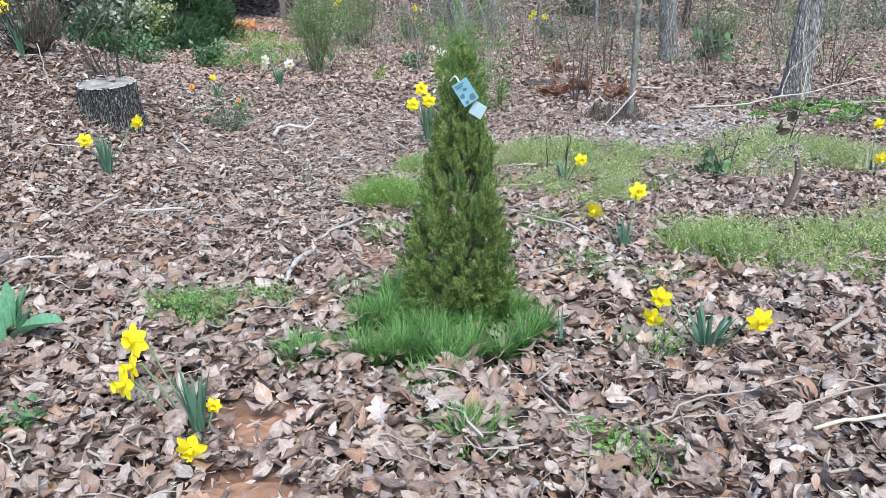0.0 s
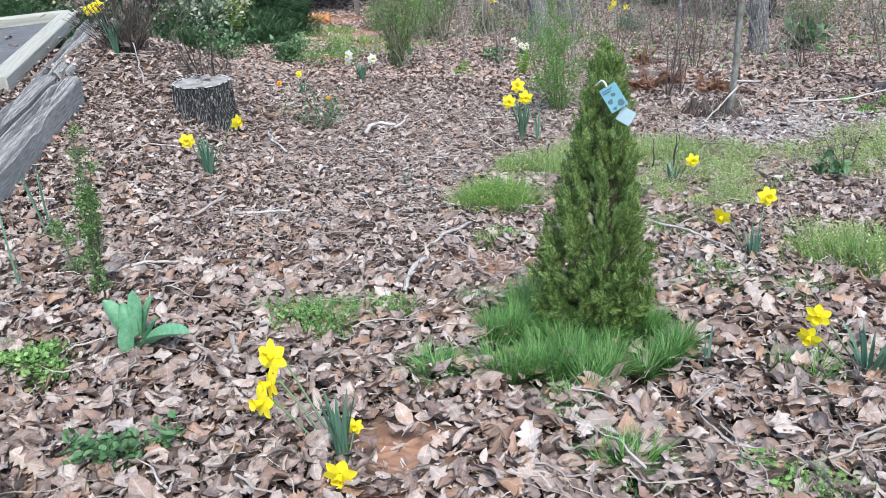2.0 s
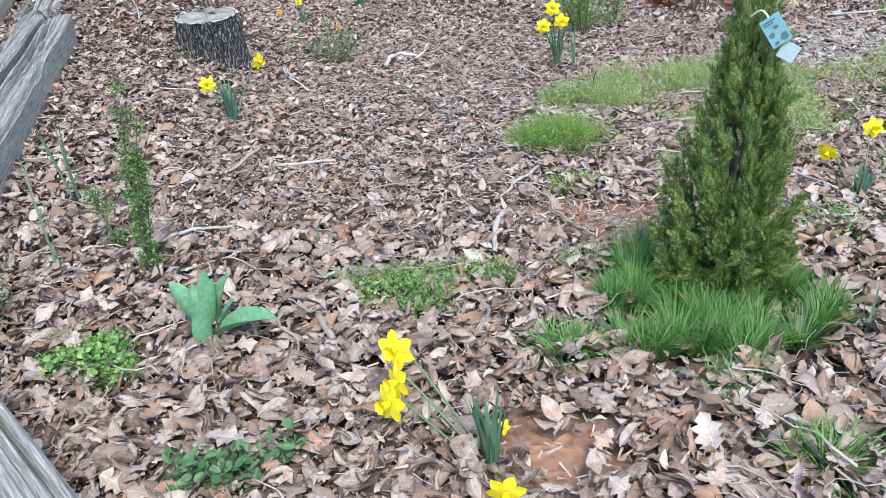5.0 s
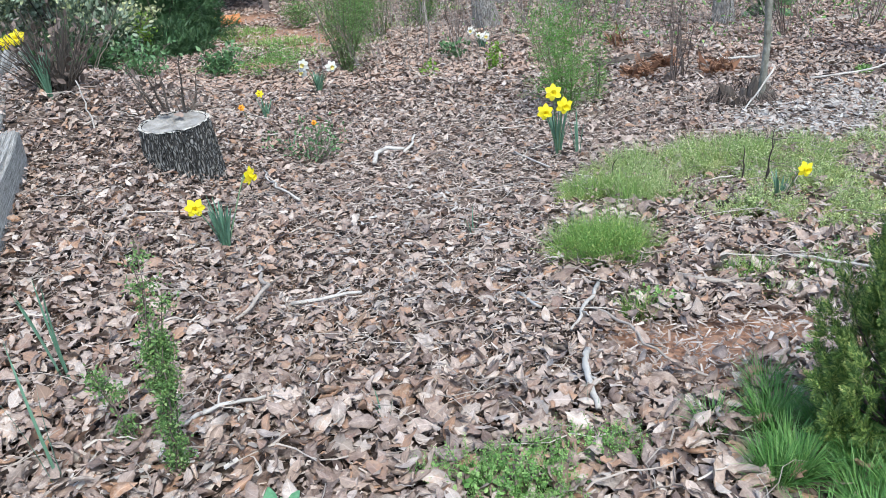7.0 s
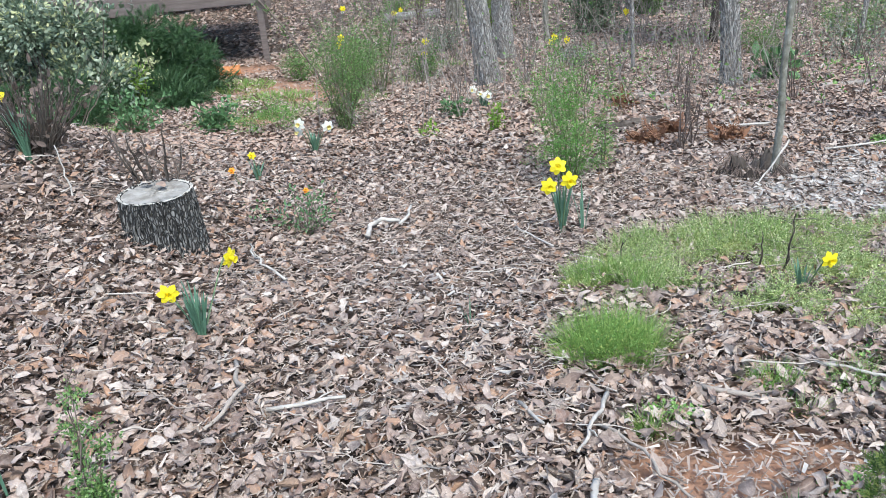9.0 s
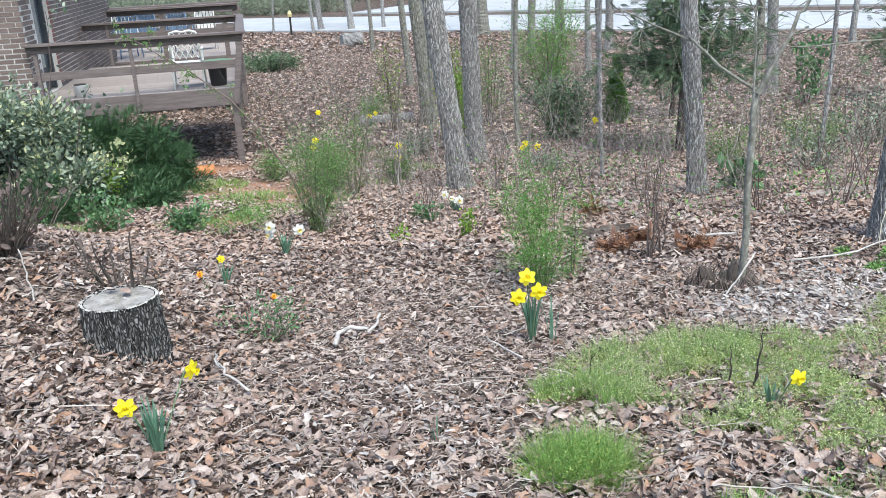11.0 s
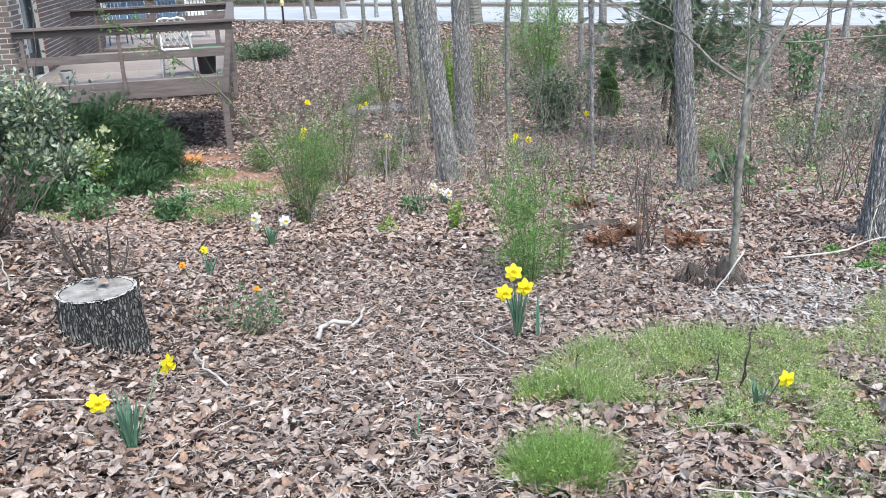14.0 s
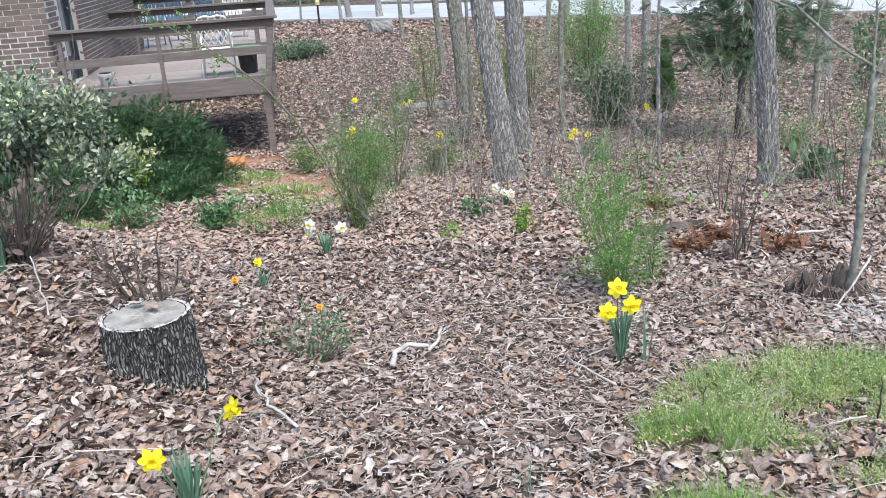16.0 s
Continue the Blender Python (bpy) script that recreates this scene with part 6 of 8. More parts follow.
def limbs_geo(H, r, lean, lo, n, seed, reach=0.35, twigs=3, up=0.55):
    rs = np.random.RandomState(seed)
    g = Geo()
    for _ in range(n):
        h = H * rs.uniform(lo, 0.97)
        a = rs.uniform(0, 6.28)
        L = H * reach * (1.15 - h / H) * rs.uniform(0.5, 1.2) + 0.3
        p0 = np.array([lean[0] * h, lean[1] * h, h])
        d = np.array([math.cos(a), math.sin(a), up + rs.normal(0, 0.2)])
        d /= np.linalg.norm(d)
        line = wiggle(p0, p0 + d * L, 7, L * 0.025, rs)
        r0 = r * (1 - 0.6 * h / H) * 0.38
        g.tube(line, r0, r0 * 0.15, 6, False)
        for _ in range(twigs):
            k = rs.randint(2, 6)
            e = d + rs.normal(0, 0.55, 3)
            e /= np.linalg.norm(e)
            l2 = wiggle(line[k], line[k] + e * L * rs.uniform(0.25, 0.5), 5, L * 0.02, rs)
            g.tube(l2, r0 * 0.35, r0 * 0.08, 4, False)
            for _ in range(twigs):
                e2 = e + rs.normal(0, 0.6, 3)
                g.tube(wiggle(l2[3], l2[3] + e2 / np.linalg.norm(e2) * L * 0.18, 4, L * 0.012, rs), r0 * 0.14, r0 * 0.05, 3, False)
    return g


def tree(x, y, r, H, lean, mat, label, seed, lo=0.42, n=10, group="woodland trees", sides=112, ridged=0.09, flare=1.35, reach=0.3):
    root = thing("tree", gpt(x, y, -0.03), label, "tree", group)
    part("trunk", trunk_geo(r, H, lean, seed, sides, ridged, flare), mat, root)
    tagged(part("limb", limbs_geo(H, r, lean, lo, n, seed + 1, reach), mat, root, smooth=True), kind="stuff")
    return root


tree(-0.59, 10.75, 0.118, 11, (-0.075, 0.0), M_OAKBARK, "leaning grey-barked oak trunk with furrowed bark", 301)
tree(-0.24, 12.6, 0.12, 12, (-0.055, 0.0), M_OAKBARK, "grey oak trunk with furrowed bark and bare limbs", 303)
tree(-0.94, 17.4, 0.13, 12, (-0.04, 0.0), M_SAPLING, "pale grey distant trunk with bare limbs", 305)
tree(1.71, 9.63, 0.088, 10, (-0.06, 0.01), M_OAKBARK, "slim grey trunk with furrowed bark", 307)
tree(2.45, 7.4, 0.1, 11, (0.018, 0.0), M_OAKBARK, "stout grey trunk with deep bark and roots wrapped in pale vines", 309, ridged=0.1, flare=1.25, sides=112)
DISTANT = [(-8.6, 46.5, 0.06, 6, 0.05), (-6.5, 45.5, 0.08, 8, 0.0), (-3.0, 35.3, 0.08, 8, -0.02), (-6.27, 47.3, 0.15, 11, -0.06), (-4.71, 46.6, 0.16, 12, -0.05), (1.58, 39.8, 0.28, 13, -0.02), (1.57, 26.8, 0.07, 8, 0.02), (4.73, 39.0, 0.16, 11, 0.0), (4.44, 36.0, 0.12, 9, 0.0), (5.2, 31.0, 0.14, 10, 0.01), (10.1, 44.0, 0.34, 13, 0.0), (8.4, 25.9, 0.1, 9, 0.0), (6.1, 19.1, 0.12, 9, 0.0), (-3.0, 46.5, 0.1, 9, 0.0)]
WOODLAND = [(-1.4, 24.0, 0.09, 9, -0.02), (3.1, 23.0, 0.08, 8, 0.0), (6.6, 24.0, 0.07, 8, 0.03), (2.6, 30.5, 0.13, 10, 0.0), (9.6, 31.5, 0.12, 10, 0.02), (12.6, 29.0, 0.1, 9, 0.0), (0.4, 13.9, 0.04, 6, 0.02), (2.1, 16.7, 0.06, 7, -0.02), (1.05, 11.0, 0.022, 4.2, 0.01), (-0.9, 15.0, 0.03, 5, 0.02), (2.9, 13.6, 0.035, 5, -0.01), (0.1, 19.5, 0.08, 8, 0.0), (4.2, 14.8, 0.05, 6, 0.01), (3.6, 11.2, 0.03, 4.5, 0.03)]
for _i, (_x, _y, _r, _H, _lx) in enumerate(DISTANT + WOODLAND):
    tree(_x, _y, _r, _H, (_lx, 0.0), (M_OAKBARK, M_BARK, M_SAPLING)[_i % 3], "thin bare young tree" if _r < 0.09 else "bare distant woodland tree by the road", 320 + 2 * _i, 0.3 if _r < 0.09 else 0.4, 9, "distant trees", 14, 0.05, 1.3, 0.25)


def vines(x, y, seed):
    rs = np.random.RandomState(seed)
    root = thing("dead_vine", gpt(x, y, 0.0), "pale bleached vine stems at the foot of a trunk", "vine")
    for _ in range(3):
        a, b = rs.uniform(-2.8, -0.3), rs.uniform(-2.6, -0.5)
        p = np.array([(0.3 * math.cos(a), 0.3 * math.sin(a), 0.0), (0.21 * math.cos(a) + rs.normal(0, 0.05), 0.21 * math.sin(a), 0.3), (0.24 * math.cos(b), 0.22 * math.sin(b), 0.62), (0.3 * math.cos(b), 0.3 * math.sin(b), 0.9 + rs.rand() * 0.3)])
        part("stem", Geo().tube(np.concatenate([wiggle(p[i], p[i + 1], 4, 0.012, rs) for i in range(3)]), 0.0035, 0.002, 5), M_STRAW, root, smooth=True)
    for _ in range(3):
        a = rs.uniform(-1.2, 0.2)
        part("stem", Geo().tube(wiggle((0.1, -0.3, 0.05), (0.2 + 0.9 * math.cos(a), -0.4 + 0.5 * math.sin(a), rs.uniform(0.05, 0.3)), 7, 0.02, rs), 0.006, 0.003, 5), M_STRAW, root, smooth=True)


vines(2.4, 7.35, 341)


def fork_sapling():
    rs = np.random.RandomState(351)
    root = thing("sapling", gpt(0.97, 6.28, 0.0), "grey forked sapling with bare lichen-spotted branches", "tree")
    f = np.array([0.0, -0.02, 1.2])
    part("trunk", Geo().tube(wiggle((0, 0, -0.05), f, 12, 0.004, rs), 0.023, 0.018, 14), M_SAPLING, root, smooth=True)
    ends = [((0.2, -0.04, 1.62), (0.5, -0.1, 2.5), (0.8, -0.1, 3.4)), ((-0.35, 0.1, 1.5), (-0.75, 0.25, 1.68), (-1.4, 0.4, 2.3)), ((0.02, 0.1, 1.7), (-0.05, 0.2, 2.6), (0.1, 0.2, 3.6))]
    for k, path in enumerate(ends):
        pts = np.concatenate([wiggle(a, b, 5, 0.012, rs) for a, b in zip((f, *path[:-1]), path)])
        g = Geo().tube(pts, (0.014, 0.009, 0.006)[k], 0.003, 9, False)
        for i in range(2, len(pts), 1):
            d = rs.normal(0, 1, 3) * [1, 1, 0.5] + [0, 0, 0.15]
            d /= np.linalg.norm(d)
            q = wiggle(pts[i], pts[i] + d * rs.uniform(0.2, 0.7), 6, 0.016, rs)
            g.tube(q, 0.0032, 0.0012, 5, False)
            for _ in range(2):
                e = d + rs.normal(0, 0.6, 3)
                g.tube(wiggle(q[3], q[3] + e / np.linalg.norm(e) * rs.uniform(0.08, 0.3), 4, 0.01, rs), 0.0024, 0.001, 4, False)
        part("branch", g, M_SAPLING, root, smooth=True)
    # long level branches that sweep to the side
    for a, b, c in (((0.25, -0.05, 1.55), (0.05, 0.0, 1.5), (-0.3, 0.05, 2.2)), ((0.96, -0.03, 1.46), (0.13, -0.03, 1.44), (-0.31, -0.03, 1.8))):
        g = Geo().tube(np.concatenate([wiggle(a, b, 9, 0.018, rs), wiggle(b, c, 7, 0.02, rs)]), 0.0055, 0.0025, 7, False)
        for i in range(9):
            p = np.array(b) + (np.array(c) - b) * rs.rand()
            g.tube(wiggle(p, p + rs.normal(0, 0.18, 3) + [0, 0, 0.08], 5, 0.012, rs), 0.003, 0.001, 4, False)
        part("branch", g, M_SAPLING, root, smooth=True)


fork_sapling()


# ---- shrubs ----
LEAF_T = np.array([(0, 0, 0), (0.27, 0.45, 0.07), (0, 1, 0), (-0.27, 0.45, 0.07)])
LEAF_F = np.array([(0, 1, 2), (0, 2, 3)])
OVAL_T = np.array([(0, 0, 0), (0.2, 0.2, 0.05), (0.27, 0.55, 0.06), (0.12, 0.88, 0.02), (0, 1, -0.04), (-0.12, 0.88, 0.02), (-0.27, 0.55, 0.06), (-0.2, 0.2, 0.05), (0, 0.5, 0)])
OVAL_F = np.array([(8, 0, 1), (8, 1, 2), (8, 2, 3), (8, 3, 4), (8, 4, 5), (8, 5, 6), (8, 6, 7), (8, 7, 0)])


def shrub(name, at, label, mat_stem, mat_leaf, stems, height, spread, leaves, size, seed, category="shrub", r=0.006, template=(LEAF_T, LEAF_F), side=3, bend=0.3, start=0.2, jitter=0.03, lean=(0, 0), group="", up=0.5, shoot=1.0):
    """A shrub of many stems from one foot with side shoots, leaves set along the shoots."""
    rs = np.random.RandomState(seed)
    root = thing(name, gpt(*at, -0.01), label, category, group)
    g, pts = Geo(), []
    for i in range(stems):
        a = rs.uniform(0, 6.28)
        h = height * rs.uniform(0.55, 1.05)
        o = spread * rs.uniform(0.15, 1.0)
        foot = np.array([math.cos(a), math.sin(a), 0]) * spread * 0.08
        top = np.array([math.cos(a) * o + lean[0], math.sin(a) * o + lean[1], h])
        mid = foot * 0.4 + top * 0.6 + [0, 0, h * bend * 0.4]
        t = np.linspace(0, 1, 9)[:, None]
        line = (1 - t) ** 2 * foot + 2 * t * (1 - t) * mid + t**2 * top + rs.normal(0, 0.008, (9, 3)) * height
        line[0] = foot
        g.tube(line, r, r * 0.25, 5, False)
        pts.append(line[int(9 * start) :])
        for _ in range(side):
            k = rs.randint(max(1, int(9 * start)), 8)
            d = rs.normal(0, 1, 3) * [1, 1, 0.4] + [0, 0, up]
            d /= np.linalg.norm(d)
            s = wiggle(line[k], line[k] + d * height * shoot * rs.uniform(0.12, 0.32), 6, height * 0.008, rs)
            g.tube(s, r * 0.4, r * 0.12, 4, False)
            pts.append(s)
    part("stem", g, mat_stem, root, smooth=True)
    if leaves:
        seg = [(p[i], p[i + 1]) for p in pts for i in range(len(p) - 1)]
        A, B = np.array([s[0] for s in seg]), np.array([s[1] for s in seg])
        k = rs.randint(0, len(seg), leaves)
        t = rs.rand(leaves)[:, None]
        pos = A[k] + (B[k] - A[k]) * t + rs.normal(0, jitter, (leaves, 3))
        pos[:, 2] = np.maximum(pos[:, 2], 0.02)
        d = rs.normal(0, 1, (leaves, 3)) + (B[k] - A[k]) / (np.linalg.norm(B[k] - A[k], axis=1)[:, None] + 1e-6) * 0.8 + [0, 0, 0.3]
        tagged(part("foliage", Geo().scatter(*template, pos, turns(d, rs.uniform(0, 6.28, leaves), rs.uniform(0.6, 1.3, leaves) * size)), mat_leaf, root), kind="stuff")
    return root


shrub("young_shrub", (-1.67, 2.7), "upright young shrub with tiny dark green leaves", M_DEADSTEM, M_BOX, 9, 0.72, 0.03, 5600, 0.0098, 401, r=0.003, side=10, bend=0.05, start=0.1, jitter=0.009, lean=(0.05, 0.02), shoot=0.2, up=1.2)
shrub("young_shrub", (-1.82, 2.84), "low shoot with tiny green leaves", M_DEADSTEM, M_BOX, 2, 0.34, 0.05, 700, 0.012, 402, r=0.003, shoot=0.5, side=6, bend=0.1, start=0.15, jitter=0.012, lean=(-0.1, 0.02))
shrub("young_shrub", (-2.07, 2.38), "bushy young shrub with bright green oblong leaves", M_DEADSTEM, M_BOX, 9, 0.36, 0.14, 2000, 0.017, 403, r=0.004, side=5, bend=0.1, start=0.12, jitter=0.012)
shrub("feathery_shrub", (-0.22, 6.5), "open feathery light green shrub with thin brown stems", M_GREENSTEM, M_FEATHER, 15, 0.95, 0.42, 12500, 0.0115, 404, r=0.004, side=11, bend=-0.1, start=0.08, jitter=0.014, lean=(-0.06, 0), up=0.7)
shrub("feathery_shrub", (0.02, 6.75), "thin light green side shoot of feathery leaves", M_DEADSTEM, M_FEATHER, 4, 0.42, 0.1, 1100, 0.0125, 405, r=0.005, side=5, bend=0.1, start=0.15, jitter=0.025)
shrub("leafy_shrub", (-1.92, 8.78), "vase-shaped green shrub with many fine upright stems", M_GREENSTEM, M_SPIREA, 24, 0.98, 0.36, 7500, 0.017, 406, r=0.0045, side=5, bend=0.25, start=0.05, jitter=0.03)
shrub("leafy_shrub", (-1.75, 10.6), "hazy green shrub behind the nearer one", M_GREENSTEM, M_SPIREA, 12, 1.2, 0.5, 1800, 0.02, 407, r=0.006, side=4, bend=0.2, start=0.25, jitter=0.04)
shrub("leafy_shrub", (-2.55, 8.85), "low loose green shrub in grass beside red clay", M_DEADSTEM, M_FEATHER, 12, 0.34, 0.42, 2200, 0.016, 408, r=0.003, side=6, bend=0.1, start=0.5, jitter=0.04)
BUSHES = [(-2.02, 11.2, 0.6, 0.42), (-1.32, 11.55, 0.4, 0.36), (-1.08, 13.6, 0.4, 0.34), (-2.05, 18.2, 0.5, 0.5), (-2.9, 12.2, 0.4, 0.4), (0.55, 11.6, 0.35, 0.3), (2.7, 11.6, 0.45, 0.5), (4.0, 12.3, 0.5, 0.6)]


def arching_branch():
    """One long bare stem that leans over, with small leaves on its upper shoots."""
    rs = np.random.RandomState(409)
    base = np.array(gpt(-2.05, 9.4, 0.0))
    root = thing("arching_branch", base, "long thin leaning stem with small pale green leaves", "branch")
    way = np.array([(-2.05, 9.4, base[2]), (-2.21, 9.4, -0.51), (-2.41, 9.4, -0.14), (-2.68, 9.4, 0.24), (-3.05, 9.4, 0.54), (-3.3, 9.42, 0.68), (-3.55, 9.45, 0.84)]) - base
    line = np.concatenate([wiggle(way[i], way[i + 1], 5, 0.006, rs)[: None if i == 5 else -1] for i in range(6)])
    part("stem", Geo().tube(line, 0.011, 0.004, 7, False), M_DEADSTEM, root, smooth=True)
    twigs, P = Geo(), []
    for k in range(9, len(line), 1):
        d = rs.normal(0, 1, 3) * [1, 0.6, 0.8] + [-0.2, 0, 0.15]
        t = wiggle(line[k], line[k] + d / np.linalg.norm(d) * rs.uniform(0.06, 0.26), 5, 0.01, rs)
        twigs.tube(t, 0.0025, 0.001, 4, False)
        P.append(t)
    tagged(part("twig", twigs, M_DEADSTEM, root, smooth=True), kind="stuff")
    P = np.concatenate(P)
    n = 420
    pos = P[rs.randint(0, len(P), n)] + rs.normal(0, 0.014, (n, 3))
    tagged(part("foliage", Geo().scatter(LEAF_T, LEAF_F, pos, turns(rs.normal(0, 1, (n, 3)) + [0, 0, 0.4], rs.uniform(0, 6.28, n), rs.uniform(0.018, 0.036, n))), M_SPIREA, root), kind="stuff")


arching_branch()
shrub("low_shrub", (-1.77, 5.62), "low dark green shrub with dry stalks", M_DEADSTEM, M_WEEDLEAF, 22, 0.25, 0.28, 420, 0.024, 410, r=0.0025, side=4, start=0.05, jitter=0.02)
shrub("low_shrub", (-3.2, 9.1), "low leafy weed beside red clay", M_DEADSTEM, M_WEEDLEAF, 10, 0.3, 0.3, 420, 0.06, 411, r=0.004, side=3, start=0.1, jitter=0.03)
shrub("low_shrub", (-4.0, 9.3), "spreading green weed below the large bush", M_DEADSTEM, M_WEEDLEAF, 12, 0.38, 0.4, 500, 0.055, 412, r=0.004, side=3, start=0.1, jitter=0.04)
shrub("low_shrub", (-4.7, 8.9), "spreading green weed below the large bush", M_DEADSTEM, M_WEEDLEAF, 12, 0.4, 0.4, 700, 0.035, 413, r=0.004, side=3, start=0.1, jitter=0.04)
shrub("low_shrub", (-0.95, 9.0), "small dark weed among leaves", M_DEADSTEM, M_WEEDLEAF, 7, 0.2, 0.16, 140, 0.05, 414, r=0.003, side=2, start=0.1, jitter=0.02)
shrub("low_shrub", (-0.62, 8.3), "small bright green seedling", M_DEADSTEM, M_SPRING, 4, 0.25, 0.12, 160, 0.04, 415, r=0.003, side=3, start=0.2, jitter=0.03)
shrub("low_shrub", (-1.15, 8.2), "small bright green seedling", M_DEADSTEM, M_SPRING, 3, 0.16, 0.1, 60, 0.04, 416, r=0.003, side=2, start=0.2, jitter=0.03)
shrub("broad_leaf_clump", (2.2, 9.8), "clump of large dark green leaves under the trees", M_DEADSTEM, M_WEEDLEAF, 14, 0.3, 0.24, 90, 0.13, 417, category="plant", r=0.005, side=1, start=0.4, template=(OVAL_T, OVAL_F), jitter=0.03)
shrub("low_shrub", (1.22, 4.6), "dark green weed clump with broad leaves", M_DEADSTEM, M_WEEDLEAF, 9, 0.14, 0.16, 90, 0.045, 418, r=0.003, side=2, start=0.1, template=(OVAL_T, OVAL_F), jitter=0.02)
shrub("spring_thicket", (-0.42, 13.9), "bright yellow-green upright shoots between trunks", M_DEADSTEM, M_SPRING, 22, 1.6, 0.26, 6000, 0.03, 419, r=0.008, side=3, bend=0.05, start=0.2, jitter=0.05)
shrub("spring_thicket", (-1.5, 16.5), "bright green budding shrub at a trunk", M_DEADSTEM, M_SPRING, 12, 1.5, 0.5, 900, 0.034, 420, r=0.008, side=3, bend=0.1, start=0.3, jitter=0.06)
shrub("spring_thicket", (1.65, 19.5), "airy light green budding shrub in the woods", M_DEADSTEM, M_FEATHER, 22, 2.2, 0.9, 9000, 0.038, 421, r=0.01, side=5, bend=0.15, start=0.3, jitter=0.12)
shrub("spring_thicket", (0.2, 17.0), "airy light green budding shrub in the woods", M_DEADSTEM, M_FEATHER, 10, 1.4, 0.5, 1300, 0.034, 422, r=0.01, side=5, bend=0.15, start=0.3, jitter=0.1)
for _i, (_x, _y, _h, _s) in enumerate(BUSHES):
    shrub("dusty_bush", (_x, _y), "low hazy grey-green bush on the woodland floor", M_DEADSTEM, M_OLIVE if _i % 3 == 2 else M_SPIREA, 14, _h, _s, int(2600 * _h * _s / 0.2), 0.024, 600 + _i, r=0.004, side=5, bend=0.15, start=0.1, jitter=0.05, group="dusty bushes")
shrub("dark_shrub", (1.15, 14.4), "dense dark green shrub in the woods", M_DEADSTEM, M_CEDAR, 18, 1.0, 0.75, 3400, 0.06, 423, r=0.01, side=6, bend=0.15, start=0.1, jitter=0.09)
shrub("dark_shrub", (4.9, 12.5), "dusty green thicket in the woods", M_DEADSTEM, M_OLIVE, 12, 0.8, 0.9, 1300, 0.045, 424, r=0.008, side=6, bend=0.15, start=0.2, jitter=0.1)
shrub("dark_shrub", (3.4, 10.8), "dusty grey-green thicket under the trees", M_DEADSTEM, M_OLIVE, 12, 0.6, 0.8, 900, 0.036, 425, r=0.007, side=6, bend=0.15, start=0.2, jitter=0.1)
shrub("holly", (6.2, 17.5), "small dark holly with glossy dark leaves", M_DEADSTEM, M_WEEDLEAF, 6, 1.2, 0.3, 420, 0.1, 426, r=0.01, side=4, bend=0.1, start=0.2, template=(OVAL_T, OVAL_F), jitter=0.05)
shrub("dark_shrub", (-6.1, 30.0), "low spreading blue-green juniper past the deck", M_DEADSTEM, M_CEDAR, 24, 0.55, 1.5, 6000, 0.075, 427, r=0.012, side=4, bend=0.1, start=0.1, jitter=0.1)
shrub("low_shrub", (-4.75, 13.75), "dark leafy weed under the deck", M_DEADSTEM, M_JUNIPER, 12, 0.34, 0.36, 500, 0.07, 429, r=0.006, side=3, start=0.1, jitter=0.05)

# bare twiggy shrubs of the understorey
NEAR_BARE = [(-0.95, 9.4, 0.6, 0.3), (-1.3, 11.2, 0.9, 0.5), (-0.2, 10.6, 0.8, 0.4), (0.3, 9.6, 0.7, 0.35), (0.75, 10.4, 1.0, 0.5), (1.0, 8.6, 0.9, 0.3), (0.62, 7.1, 0.75, 0.14), (0.74, 7.25, 0.5, 0.12), (2.0, 8.7, 0.9, 0.4), (2.7, 8.7, 1.1, 0.5), (3.3, 9.3, 1.0, 0.6), (3.0, 8.2, 0.6, 0.4), (-2.6, 13.6, 1.1, 0.6), (-1.9, 14.8, 1.2, 0.6), (-0.2, 15.6, 1.3, 0.6), (0.9, 16.6, 1.4, 0.7)]
FAR_BARE = [(2.2, 12.2, 1.1, 0.6), (3.7, 13.2, 1.3, 0.8), (4.8, 10.6, 1.0, 0.6), (5.6, 14.6, 1.4, 0.9), (-1.0, 19.0, 1.4, 0.8), (2.4, 20.5, 1.6, 0.9), (4.6, 18.5, 1.5, 0.9), (7.4, 16.0, 1.5, 1.0), (-2.6, 18.6, 1.3, 0.8), (3.9, 8.0, 0.7, 0.5), (1.5, 12.9, 1.0, 0.5), (0.1, 13.2, 0.8, 0.5), (-0.9, 12.9, 1.2, 0.5), (7.0, 21.0, 1.8, 1.0), (5.2, 22.0, 1.6, 0.9)]
for _i, (_x, _y, _h, _s) in enumerate(NEAR_BARE + FAR_BARE):
    shrub("bare_shrub", (_x, _y), "leafless grey-brown shrub of thin stems" if _h < 1.2 else "tall leafless grey shrub in the woods", M_DEADSTEM if _y < 9.7 else M_BRUSH, M_TWIG, 6, _h, _s, 0, 0.02, 440 + _i, r=0.0045 + 0.0003 * _y * 0.5, side=7, bend=0.2, start=0.25, group="bare shrubs")

# stems beside the driveway and dead weeds in the green mats
shrub("bare_shrub", (-3.25, 6.0), "thicket of thin brown bare stems round daffodils", M_BARK_DARK, M_DEADSTEM, 90, 0.5, 0.42, 260, 0.05, 480, r=0.0055, side=2, bend=0.1, start=0.05, template=(OVAL_T, OVAL_F), group="bare shrubs")
shrub("bare_shrub", (-3.6, 7.2), "thicket of thin dark bare stems", M_DEADSTEM, M_TWIG, 4, 0.6, 0.4, 0, 0.02, 481, r=0.004, side=5, bend=0.1, group="bare shrubs")
shrub("dead_weed", (-2.42, 5.46), "dead brown shrub of bare twigs with curled leaves behind the stump", M_BARK_DARK, M_DEADSTEM, 8, 0.55, 0.26, 90, 0.045, 482, category="weed", r=0.01, side=5, bend=0.1, start=0.15, template=(OVAL_T, OVAL_F))
